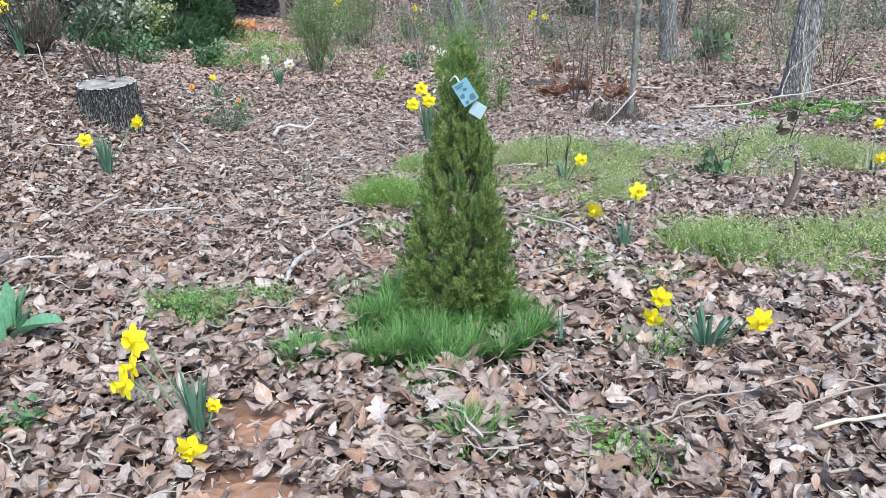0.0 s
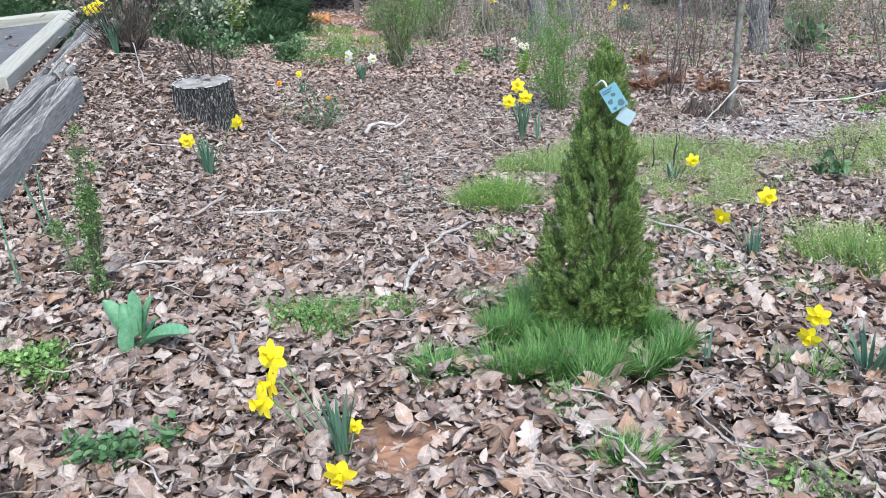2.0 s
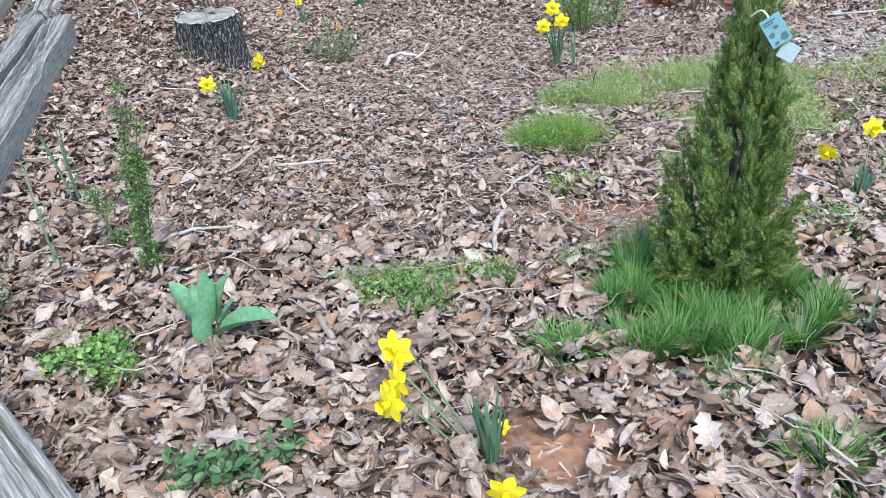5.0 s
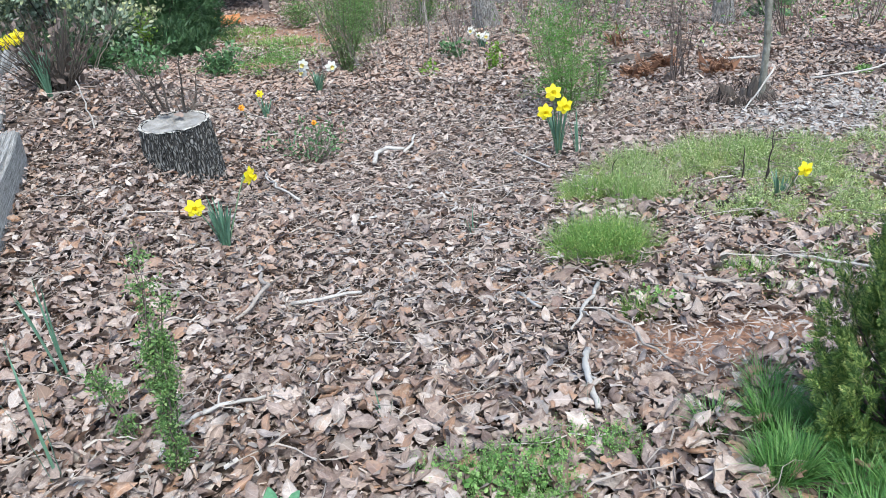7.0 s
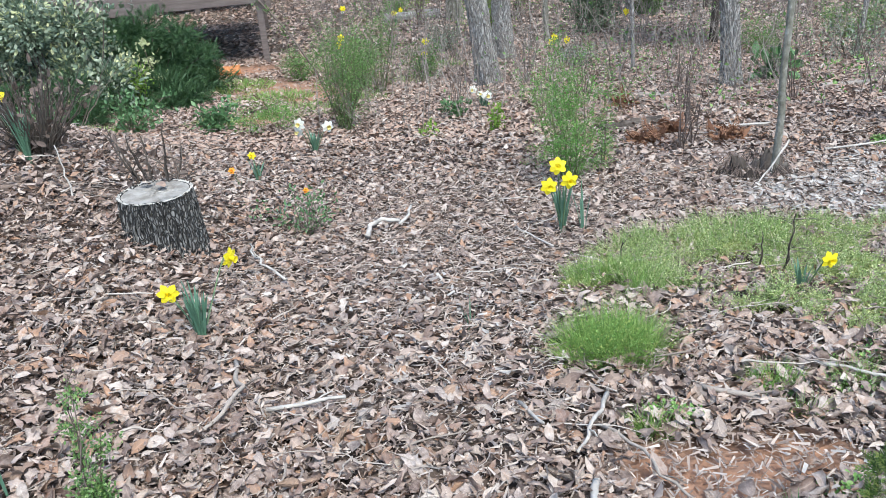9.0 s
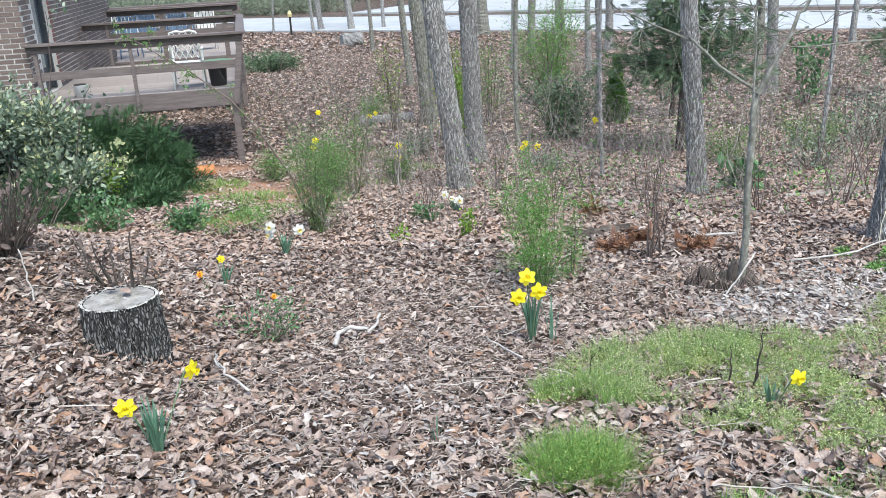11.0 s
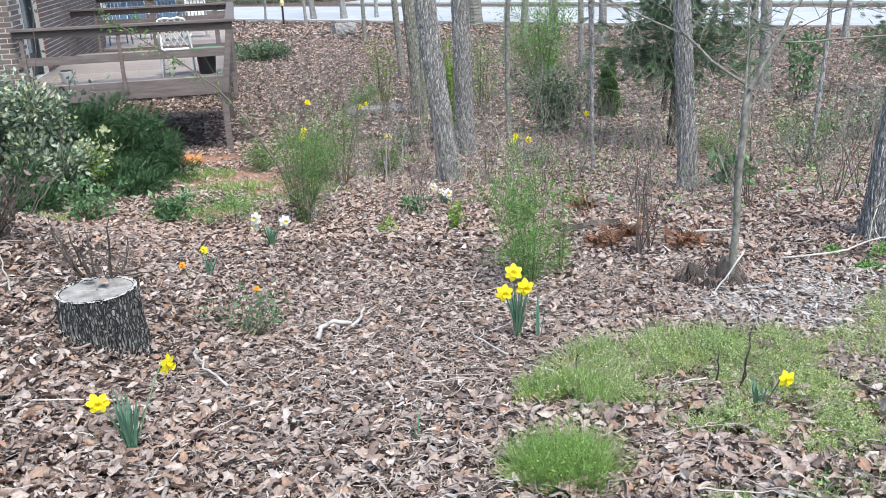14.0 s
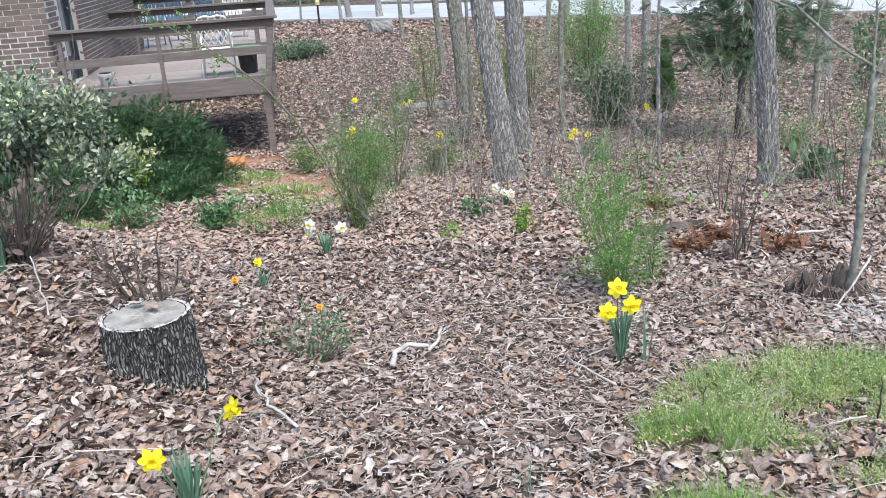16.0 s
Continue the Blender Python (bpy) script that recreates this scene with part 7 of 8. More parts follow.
shrub("dead_weed", (0.44, 4.66), "thin brown dead stalk in green weeds", M_BARK_DARK, M_BARK_DARK, 2, 0.32, 0.03, 0, 0.02, 483, category="weed", r=0.0048, side=1, bend=0.05, lean=(0.03, 0))
shrub("dead_weed", (0.36, 4.68), "thin brown dead stalk in green weeds", M_BARK_DARK, M_BARK_DARK, 1, 0.24, 0.05, 0, 0.02, 484, category="weed", r=0.0055, side=1, bend=0.05)
shrub("dead_weed", (-0.22, 4.85), "thin brown dead stalk in green weeds", M_BARK_DARK, M_BARK_DARK, 1, 0.24, 0.02, 0, 0.02, 485, category="weed", r=0.0055, side=1, bend=0.05)
def hooked_weed():
    """A thick dead stalk bent like a hook, with grey fluff along its drooping head."""
    rs = np.random.RandomState(486)
    base = np.array(gpt(1.38, 3.93, -0.01))
    root = thing("dead_weed", base, "thick bent brown dead stalk with grey fluffy seed heads", "weed")
    way = np.array([(1.38, 3.93, base[2]), (1.42, 3.93, -0.2), (1.435, 3.93, -0.1), (1.415, 3.93, -0.01), (1.39, 3.93, 0.03), (1.35, 3.92, 0.02), (1.3, 3.91, -0.02), (1.27, 3.9, -0.07)]) - base
    part("stalk", Geo().tube(way, [0.015, 0.015, 0.014, 0.012, 0.009, 0.006, 0.004, 0.002], 0, 9, False), M_DEADSTEM, root, smooth=True)
    w, P = Geo(), []
    for _ in range(26):
        k = rs.randint(3, 7)
        p = way[k] + (way[k + 1] - way[k]) * rs.rand()
        d = rs.normal(0, 1, 3) * [1, 0.7, 0.5] + [0, 0, -0.2]
        t = wiggle(p, p + d / np.linalg.norm(d) * rs.uniform(0.05, 0.12), 5, 0.006, rs)
        w.tube(t, 0.0014, 0.0008, 4, False)
        P.append(t)
    tagged(part("twig", w, M_DEADSTEM, root, smooth=True), kind="stuff")
    P = np.concatenate(P)
    n = 700
    pos = P[rs.randint(0, len(P), n)] + rs.normal(0, 0.008, (n, 3))
    tagged(part("fluff", Geo().scatter(LEAF_T, LEAF_F, pos, turns(rs.normal(0, 1, (n, 3)), rs.uniform(0, 6.28, n), rs.uniform(0.006, 0.014, n))), M_FLUFF, root, "grey seed fluff"), kind="stuff")


hooked_weed()
shrub("dead_weed", (1.3, 4.7), "drooping brown dead weed stalk", M_DEADSTEM, M_DEADSTEM, 4, 0.3, 0.2, 80, 0.02, 487, category="weed", r=0.006, side=5, bend=0.7, start=0.4)
shrub("bramble", (1.9, 5.5), "thin arching brown bramble with dark leaves", M_DEADSTEM, M_BARK_DARK, 3, 0.35, 0.7, 24, 0.07, 488, category="weed", r=0.004, side=1, bend=1.0, start=0.3, template=(OVAL_T, OVAL_F), lean=(0.3, -0.2))
shrub("dead_weed", (2.1, 4.85), "loops of dry white straw", M_STRAW, M_STRAW, 6, 0.16, 0.16, 0, 0.02, 489, category="weed", r=0.003, side=2, bend=1.0)
stick([(-2.85, 5.42, -0.02), (-2.89, 5.47, 0.1), (-2.92, 5.5, 0.24)], 0.008, 0.005, M_PALESTICK, "white bleached stick standing in the leaves", 0.006, 31, False)


def fern_pile(x, y, r, seed):
    rs = np.random.RandomState(seed)
    n = 55
    q, d = rs.uniform(0, 6.28, n), np.sqrt(rs.rand(n)) * r
    px, py = x + d * np.cos(q), y + d * np.sin(q) * 0.8
    pos = np.stack([px, py, gz(px, py) + 0.02 + rs.rand(n) * 0.14 * (1 - d / r)], -1)
    g = Geo().scatter(SPRAY_T + np.array([0, 0, 1.6]) * (SPRAY_T[:, 1:2] - 0.4) ** 2, SPRAY_F, pos, turns(np.stack([rs.normal(0, 1, n), rs.normal(0, 1, n), rs.normal(0.3, 0.7, n)], -1), rs.uniform(0, 6.28, n), rs.uniform(0.06, 0.13, n)))
    tagged(part("dead_fern", g, M_RUSSET, None, "heap of curled russet dead fern fronds"), category="fern", group="dead ferns")


for _i, (_x, _y, _r) in enumerate(((0.48, 7.45, 0.11), (1.0, 7.35, 0.12), (0.7, 7.7, 0.06), (0.55, 8.9, 0.07))):
    fern_pile(_x, _y, _r, 500 + _i)


def log(a, b, r, mat, label, seed):
    rs = np.random.RandomState(seed)
    line = wiggle(gpt(*a, r * 0.6), gpt(*b, r * 0.6), 16, 0.008, rs)
    n, g = 18, Geo()
    rr = r * (1 + rs.normal(0, 0.08, 16))
    g.tube(line, rr, 0, n)
    g.v[0] += rs.normal(0, r * 0.06, g.v[0].shape)
    tagged(part("fallen_log", g, mat, None, label), category="log")


log((0.2, 7.95), (0.72, 8.15), 0.045, M_BARK_DARK, "dark rotten log half sunk in leaves", 511)
log((-4.35, 12.9), (-3.85, 13.0), 0.09, M_ORANGEWOOD, "freshly cut orange log beside the juniper", 512)
log((-2.2, 17.8), (-1.2, 18.0), 0.1, M_BARK, "grey log lying in the far leaves", 513)
log((-4.4, 38.0), (-3.6, 38.4), 0.3, M_BARK, "low grey stump far off by the road", 514)
log((2.4, 9.2), (3.4, 9.4), 0.035, M_TWIG, "thin grey log under the trees", 515)
log((0.7, 9.5), (1.3, 9.1), 0.03, M_TWIG, "thin dark log under the trees", 516)


# ---- evergreens ----
JUN = (np.array([(-0.03, 0, 0), (0.03, 0, 0), (0.03, 0.7, 0.03), (0, 1, 0), (-0.3, 0.62, 0.02), (-0.04, 0.3, 0), (0.3, 0.7, 0.02), (0.04, 0.34, 0), (-0.02, 0.2, 0), (0.02, 0.24, 0)]), np.array([(0, 1, 2), (0, 2, 3), (8, 5, 4), (9, 7, 6)]))
def cone_evergreen(x, y, H, r, seed, label, mat, n=900):
    root = thing("conical_evergreen", gpt(x, y, -0.02), label, "tree")
    part("trunk", Geo().tube([(0, 0, -0.05), (0, 0, H * 0.9)], 0.03, 0.006, 8), M_BARK_DARK, root, smooth=True)
    column(root, mat, H, [(0, r * 0.8), (0.15, r), (0.5, r * 0.75), (0.85, r * 0.3), (1, 0.02)], n, 0.16, 0.26, seed)


cone_evergreen(2.33, 16.2, 1.2, 0.2, 521, "small dark green conical evergreen in the woods", M_CONE)


def cedar(x, y, H, seed, label, lo=0.3, reach=0.9, n=70):
    """A cedar with drooping boughs of fine foliage."""
    rs = np.random.RandomState(seed)
    root = thing("cedar", gpt(x, y, -0.03), label, "tree")
    part("trunk", trunk_geo(0.05, H, (0.01, 0), seed, 12, 0.05, 1.3), M_BARK_DARK, root, smooth=True)
    g, tips = Geo(), []
    for _ in range(n):
        h = H * rs.uniform(lo, 1.0)
        a = rs.uniform(0, 6.28)
        L = reach * (1.1 - h / H) * rs.uniform(0.6, 1.2) + 0.15
        e = np.array([math.cos(a) * L, math.sin(a) * L, h + rs.uniform(-0.15, 0.3) * L])
        line = wiggle((0, 0, h), e, 7, 0.02, rs)
        g.tube(line, 0.007, 0.002, 4, False)
        tips.append(line[1:])
    tagged(part("limb", g, M_BARK_DARK, root, smooth=True), kind="stuff")
    P = np.concatenate(tips)
    m = n * 38
    k = rs.randint(0, len(P), m)
    pos = P[k] + rs.normal(0, 1, (m, 3)) * [0.1, 0.1, 0.06] - np.stack([np.zeros(m), np.zeros(m), 0.3 * rs.rand(m) ** 2], -1)
    d = np.stack([pos[:, 0], pos[:, 1], np.zeros(m)], -1) + rs.normal(0, 0.35, (m, 3))
    tagged(part("foliage", Geo().scatter(SPRAY_T, SPRAY_L, pos, turns(d, rs.uniform(0, 6.28, m), rs.uniform(0.13, 0.26, m))), M_CEDAR, root), kind="stuff")


cedar(2.45, 12.6, 4.2, 531, "dark green cedar with drooping boughs over thin stems", 0.25, 0.95, 78)
cedar(3.4, 16.5, 4.5, 533, "dark green cedar in the woods", 0.35, 1.0, 34)
cedar(8.2, 17.5, 3.6, 535, "dark green cedar in the woods", 0.2, 1.0, 30)


def big_bush(name, at, label, R3, n, size, mat, seed, template, core=None, tips=0, tipmat=None):
    """A dense bush: stems from the foot, leaf clumps over an uneven outline."""
    rs = np.random.RandomState(seed)
    root = thing(name, gpt(*at, -0.02), label, "bush")
    g = Geo()
    lobes = []
    for i in range(22):
        a, e = rs.uniform(0, 6.28), rs.uniform(0.12, 1.2) if i % 3 else rs.uniform(0.0, 0.22)
        c = np.array([math.cos(a) * math.cos(e) * R3[0], math.sin(a) * math.cos(e) * R3[1], (0.2 + 0.8 * math.sin(e)) * R3[2]]) * rs.uniform(0.55, 0.92)
        c[2] = max(c[2], 0.12)
        lobes.append((c, rs.uniform(0.18, 0.34) * (R3[0] + R3[2]) * 0.5))
        g.tube(wiggle((rs.normal(0, 0.05), rs.normal(0, 0.05), 0), c, 7, 0.02, rs), 0.016, 0.004, 5, False)
    tagged(part("stem", g, M_BARK_DARK, root, smooth=True), kind="stuff")
    m = n // len(lobes)
    pos, d = [], []
    for c, r in lobes:
        v = rs.normal(0, 1, (m, 3))
        v /= np.linalg.norm(v, axis=1)[:, None]
        rr = r * rs.rand(m)[:, None] ** 0.45 * (1 + 0.25 * np.sin(v[:, :1] * 7 + v[:, 2:] * 5))
        pos.append(c + v * rr * [1, 1, 0.75])
        d.append(v + rs.normal(0, 0.5, (m, 3)) + [0, 0, 0.25])
    pos, d = np.concatenate(pos), np.concatenate(d)
    pos[:, 2] = np.maximum(pos[:, 2], 0.04)
    part("foliage", Geo().scatter(*template, pos, turns(d, rs.uniform(0, 6.28, len(pos)), rs.uniform(0.6, 1.3, len(pos)) * size)), mat, root)
    if tips:
        k = rs.choice(len(pos), tips)
        part("pale_foliage", Geo().scatter(*template, pos[k] * 1.04 + [0, -0.03, 0.03], turns(d[k], rs.uniform(0, 6.28, tips), rs.uniform(0.7, 1.2, tips) * size)), tipmat, root, "cream-edged young leaves")
    return root


big_bush("silverberry_bush", (-5.35, 10.7), "large silvery green variegated bush", (0.95, 0.85, 1.55), 10500, 0.06, M_OLIVE, 541, (OVAL_T, OVAL_F), tips=1900, tipmat=M_OLIVEPALE)
big_bush("silverberry_bush", (-6.5, 11.0), "large silvery green variegated bush", (0.95, 0.9, 1.65), 8000, 0.065, M_OLIVE, 542, (OVAL_T, OVAL_F), tips=3200, tipmat=M_OLIVEPALE)
big_bush("juniper_bush", (-4.55, 11.75), "spreading dark green juniper under the deck", (0.85, 0.7, 1.0), 4200, 0.12, M_JUNIPER, 543, (SPRAY_T, SPRAY_L))
big_bush("juniper_bush", (-5.4, 11.9), "spreading dark green juniper behind the silvery bush", (0.9, 0.7, 1.05), 3000, 0.13, M_JUNIPER, 544, (SPRAY_T, SPRAY_L))
shrub("silverberry_shoot", (-4.3, 11.05), "arching shoot with cream-green leaves", M_DEADSTEM, M_OLIVEPALE, 6, 0.75, 0.3, 300, 0.055, 545, category="bush", r=0.008, side=3, bend=0.5, start=0.4, template=(OVAL_T, OVAL_F), lean=(-0.15, -0.1))
shrub("silverberry_shoot", (-4.35, 10.6), "upright shoot with yellow-green leaves", M_DEADSTEM, M_SPRING, 3, 0.55, 0.1, 160, 0.05, 546, category="bush", r=0.006, side=3, bend=0.2, start=0.2)
shrub("silverberry_shoot", (-5.0, 10.9), "tall arching shoot of silvery leaves above the bush", M_DEADSTEM, M_OLIVE, 3, 2.1, 0.5, 120, 0.062, 547, category="bush", r=0.01, side=2, bend=0.3, start=0.5, template=(OVAL_T, OVAL_F), lean=(0.3, 0))
big_bush("juniper_bush", (-7.3, 10.6), "dark green juniper beyond the driveway", (0.9, 0.7, 1.05), 8000, 0.11, M_JUNIPER, 548, JUN)
big_bush("juniper_bush", (-8.5, 10.4), "dark green juniper beyond the driveway", (1.0, 0.7, 1.05), 8000, 0.11, M_JUNIPER, 549, JUN)
big_bush("juniper_bush", (-9.8, 10.2), "dark green juniper beyond the driveway", (1.0, 0.7, 1.05), 8000, 0.11, M_JUNIPER, 550, JUN)


def understorey():
    """Thin leafless stems, brambles and budding shoots all over the woodland floor."""
    rs = np.random.RandomState(560)
    g, P = Geo(), []
    for _ in range(1150):
        y = 8.2 + 16 * rs.rand() ** 1.5
        x = rs.uniform(-0.26, 0.42) * y + rs.uniform(-0.5, 1.0)
        if x < -2.2 and y < 12.5 or (x - 2.4) ** 2 + (y - 7.4) ** 2 < 0.3:
            continue
        h = rs.uniform(0.2, 0.9) + 0.9 * rs.rand() ** 3
        a = np.array(gpt(x, y, -0.01))
        b = a + [rs.normal(0, 0.3) * h, rs.normal(0, 0.3) * h, h]
        m = wiggle(a, b, 5, 0.035 * h, rs)
        r = (0.0018 + 0.0022 * rs.rand()) * (0.6 + 0.05 * y)
        g.tube(m, r, r * 0.4, 3, False)
        P.append(m[2:])
        for _ in range(3):
            k = rs.randint(1, 4)
            e = rs.normal(0, 1, 3) * [1, 1, 0.6] + [0, 0, 0.3]
            t = wiggle(m[k], m[k] + e / np.linalg.norm(e) * h * rs.uniform(0.2, 0.45), 4, 0.02 * h, rs)
            g.tube(t, r * 0.6, r * 0.25, 3, False)
            P.append(t[1:])
    tagged(part("brushwood", g, M_BRUSH, None, "thin leafless grey stems and brambles of the understorey"), category="brushwood", kind="stuff")
    P = np.concatenate(P)
    n = 6500
    k = rs.randint(0, len(P), n)
    w = np.sin(P[k, 0] * 1.3 + 0.7) * np.sin(P[k, 1] * 0.9) + 0.3 * rs.normal(0, 1, n) > 0.15
    pos = P[k][w] + rs.normal(0, 0.05, (w.sum(), 3))
    n = len(pos)
    f = Geo().scatter(LEAF_T, LEAF_F, pos, turns(rs.normal(0, 1, (n, 3)) + [0, 0, 0.4], rs.uniform(0, 6.28, n), rs.uniform(0.02, 0.045, n)))
    tagged(part("budding_leaves", f, M_SPIREA, None, "small dusty green leaves on thin understorey stems"), category="leaves", kind="stuff")
    lo = Geo()
    n = 5200
    y = 8.4 + 9 * rs.rand(n) ** 1.3
    x = rs.uniform(0.0, 0.42, n) * y + 0.4
    w = np.sin(x * 2.1 + 0.5 * y) * np.sin(y * 1.7 + 1) + 0.35 * rs.normal(0, 1, n) > 0.3
    x, y = x[w], y[w]
    n = len(x)
    lo.scatter(LEAF_T, LEAF_F, np.stack([x, y, gz(x, y) + 0.22 * rs.rand(n) ** 1.5], -1), turns(rs.normal(0, 1, (n, 3)) + [0, 0, 0.6], rs.uniform(0, 6.28, n), rs.uniform(0.03, 0.06, n)))
    tagged(part("ground_weeds", lo, M_CLOVER, None, "low green weeds under the trees"), category="weeds", kind="stuff")


understorey()
# Two added junipers: their dark green stands in for the silvery bush's shaded foot.
big_bush("juniper_bush", (-5.35, 9.95), "low dark green juniper added for the shaded foot of the silvery bush", (0.95, 0.5, 0.5), 3000, 0.115, M_JUNIPER, 551, (SPRAY_T, SPRAY_L))
big_bush("juniper_bush", (-6.6, 10.05), "low dark green juniper added for the shaded foot of the silvery bush", (1.0, 0.5, 0.55), 2200, 0.12, M_JUNIPER, 552, (SPRAY_T, SPRAY_L))
big_bush("juniper_bush", (-4.5, 10.85), "low dark green juniper beside red clay", (0.75, 0.5, 0.5), 3600, 0.115, M_JUNIPER, 553, (SPRAY_T, SPRAY_L))
for _i, (_x, _y, _h) in enumerate(((-38, 80, 5.0), (-32, 76.5, 4.0), (-27, 73.5, 5.5), (-22, 71, 4.5), (-17, 68, 5.0), (-12.5, 66, 4.2), (-8, 66, 5.0))):
    big_bush("distant_pine", (_x, _y), "hazy green pines and bushes beyond the road", (3.6, 2.0, _h * 0.4), 1800, 0.5, M_FARPINE, 570 + _i, JUN)


def far_woods():
    """The wood that closes the view beyond the road: many thin trunks, and hazy undergrowth at their feet."""
    rs = np.random.RandomState(580)
    g, f = Geo(), Geo()
    pos = []
    for _ in range(330):
        x = rs.uniform(-60, 75)
        y = np.interp(x, [-60, -6, 22, 75], [100, 75, 62, 40]) + rs.uniform(0, 16)
        r, H = rs.uniform(0.06, 0.24), rs.uniform(7, 13)
        a = np.array([x, y, -2.1])
        g.tube(wiggle(a, a + [rs.normal(0, 0.5), 0, H], 4, 0.1, rs), r, r * 0.4, 6, False)
        for _ in range(9):
            c = a + [rs.normal(0, 1.8), rs.normal(0, 1.0), rs.uniform(0.1, 3.2) ** 1.2]
            pos.append(c + rs.normal(0, 0.45, (14, 3)))
    pos = np.concatenate(pos)
    n = len(pos)
    f.scatter(LEAF_T, LEAF_F, pos, turns(rs.normal(0, 1, (n, 3)), rs.uniform(0, 6.28, n), rs.uniform(0.2, 0.5, n)))
    tagged(part("far_woods", g, M_BARK, None, "grey trunks of the far wood beyond the road"), category="woods", kind="stuff")
    tagged(part("far_undergrowth", f, M_FARPINE, None, "hazy green undergrowth of the far wood"), category="woods", kind="stuff")


far_woods()


# ---- house and deck ----
HX, HY, HA = -3.655, 13.865, 11.5
FLOOR, RAIL = -0.236, 0.545
house = thing("house", (HX, HY, 0), "brown brick house with terracotta shutters", "house", turn=HA)
CW, BL, BH, COURSE = -2.62, 0.203, 0.057, 0.0677


def wall(lo, hi):
    return part("wall", Geo().box(lo, hi), M_MORTAR, house)


# front wall left of the deck with a window opening; side wall along the deck with a door opening
front = wall((-7.6, 0.001, -1.7), (-4.48, 0.3, 2.7))
wall((-4.48, 0.001, -1.7), (-3.58, 0.3, 0.3))
wall((-4.48, 0.001, 1.75), (-3.58, 0.3, 2.7))
front_r = wall((-3.58, 0.001, -1.7), (CW - 0.001, 0.3, 2.7))
wall((CW - 0.3, 0.3, -1.7), (CW - 0.001, 0.74, 2.7))
side_b = wall((CW - 0.3, 1.78, -1.7), (CW - 0.001, 8.1, 2.7))
wall((CW - 0.3, 0.74, 1.85), (CW - 0.001, 1.78, 2.7))
wall((CW - 0.3, 0.74, -1.7), (CW - 0.001, 1.78, FLOOR - 0.02))
wall((-7.6, 0.3, -1.7), (-7.3, 8.1, 2.7))
wall((-7.3, 7.8, -1.7), (CW - 0.3, 8.1, 2.7))
_rg = Geo()
_rg.add([(-8.0, -0.5, 2.7), (CW + 0.4, -0.5, 2.7), (CW + 0.4, 8.5, 2.7), (-8.0, 8.5, 2.7), (-6.6, 4.0, 4.3), (CW - 1.0, 4.0, 4.3)], [(0, 1, 5, 4), (2, 3, 4, 5), (1, 2, 5), (3, 0, 4), (0, 3, 2, 1)])
part("roof", _rg, M_ROOF, house, "dark shingled roof")


def brick_mesh(dx, dy, mat):
    g = Geo()
    e = 0.003
    g.box((e, 0, e), (dx - e, dy, BH - e))
    me = g.mesh("brick")
    me.materials.append(mat)
    return me


_bf = brick_mesh(BL, 0.02, M_BRICK)
_br = brick_mesh(0.0965, 0.02, M_REDBRICK)
_far = Geo()
_count = 0
for _row in range(64):
    z = -1.66 + _row * COURSE
    # front face
    u = -7.6 + (0.107 if _row % 2 else 0)
    while u + 0.05 < CW:
        L = min(BL, CW - u)
        hole = u + L > -4.5 and u < -3.57 and 0.3 - BH < z < 1.75
        if not hole and L > 0.05:
            if u > -4.0 and -0.15 < z < 1.12 and L > 0.15 and _count < 150:
                ob = new("brick", _bf)
                ob.parent = front_r
                ob.location = (u, -0.006, z)
                _count += 1
            else:
                _far.box((u, -0.006, z), (u + L, 0.014, z + BH))
        u += BL + 0.0105
    # side face along the deck
    v = 0.02 + (0.107 if _row % 2 else 0)
    while v < 8.05:
        L = min(BL, 8.08 - v)
        hole = v + L > 0.72 and v < 1.8 and FLOOR - 0.05 < z < 1.85
        if not hole and L > 0.04:
            if FLOOR < z < 1.0 and (0.0 < v < 0.75 or 1.85 < v < 3.4) and _count < 290:
                ob = new("brick", _bf)
                ob.parent = side_b
                ob.matrix_local = Matrix.Translation((CW + 0.006, v, z)) @ Matrix.Rotation(radians(90), 4, "Z")
                _count += 1
            else:
                _far.box((CW - 0.014, v, z), (CW + 0.006, v + L, z + BH))
        v += BL + 0.0105
    if FLOOR < z < 1.8:
        ob = new("brick", _br)
        ob.parent = side_b
        ob.matrix_local = Matrix.Translation((CW + 0.012, 1.79, z)) @ Matrix.Rotation(radians(90), 4, "Z")
tagged(part("brickwork", _far, M_BRICKJ, house), kind="stuff")

# window with shutter, door
win = part("window", Geo().box((-4.48, 0.1, 0.3), (-3.58, 0.14, 1.75)), M_BLIND, house, "pale blind behind the pane")
part("pane", Geo().box((-4.44, 0.08, 0.36), (-3.62, 0.088, 1.7)), M_GLASS, win).visible_shadow = False
for a, b in (((-4.48, 0.05, 0.3), (-4.43, 0.12, 1.75)), ((-3.63, 0.05, 0.3), (-3.58, 0.12, 1.75)), ((-4.43, 0.05, 0.3), (-3.63, 0.12, 0.35)), ((-4.43, 0.05, 1.0), (-3.63, 0.12, 1.04))):
    part("frame", Geo().box(a, b), M_WHITEPAINT, win)
part("sill", Geo().box((-4.52, -0.05, 0.24), (-3.56, 0.1, 0.3)), M_BRICKJ, win)
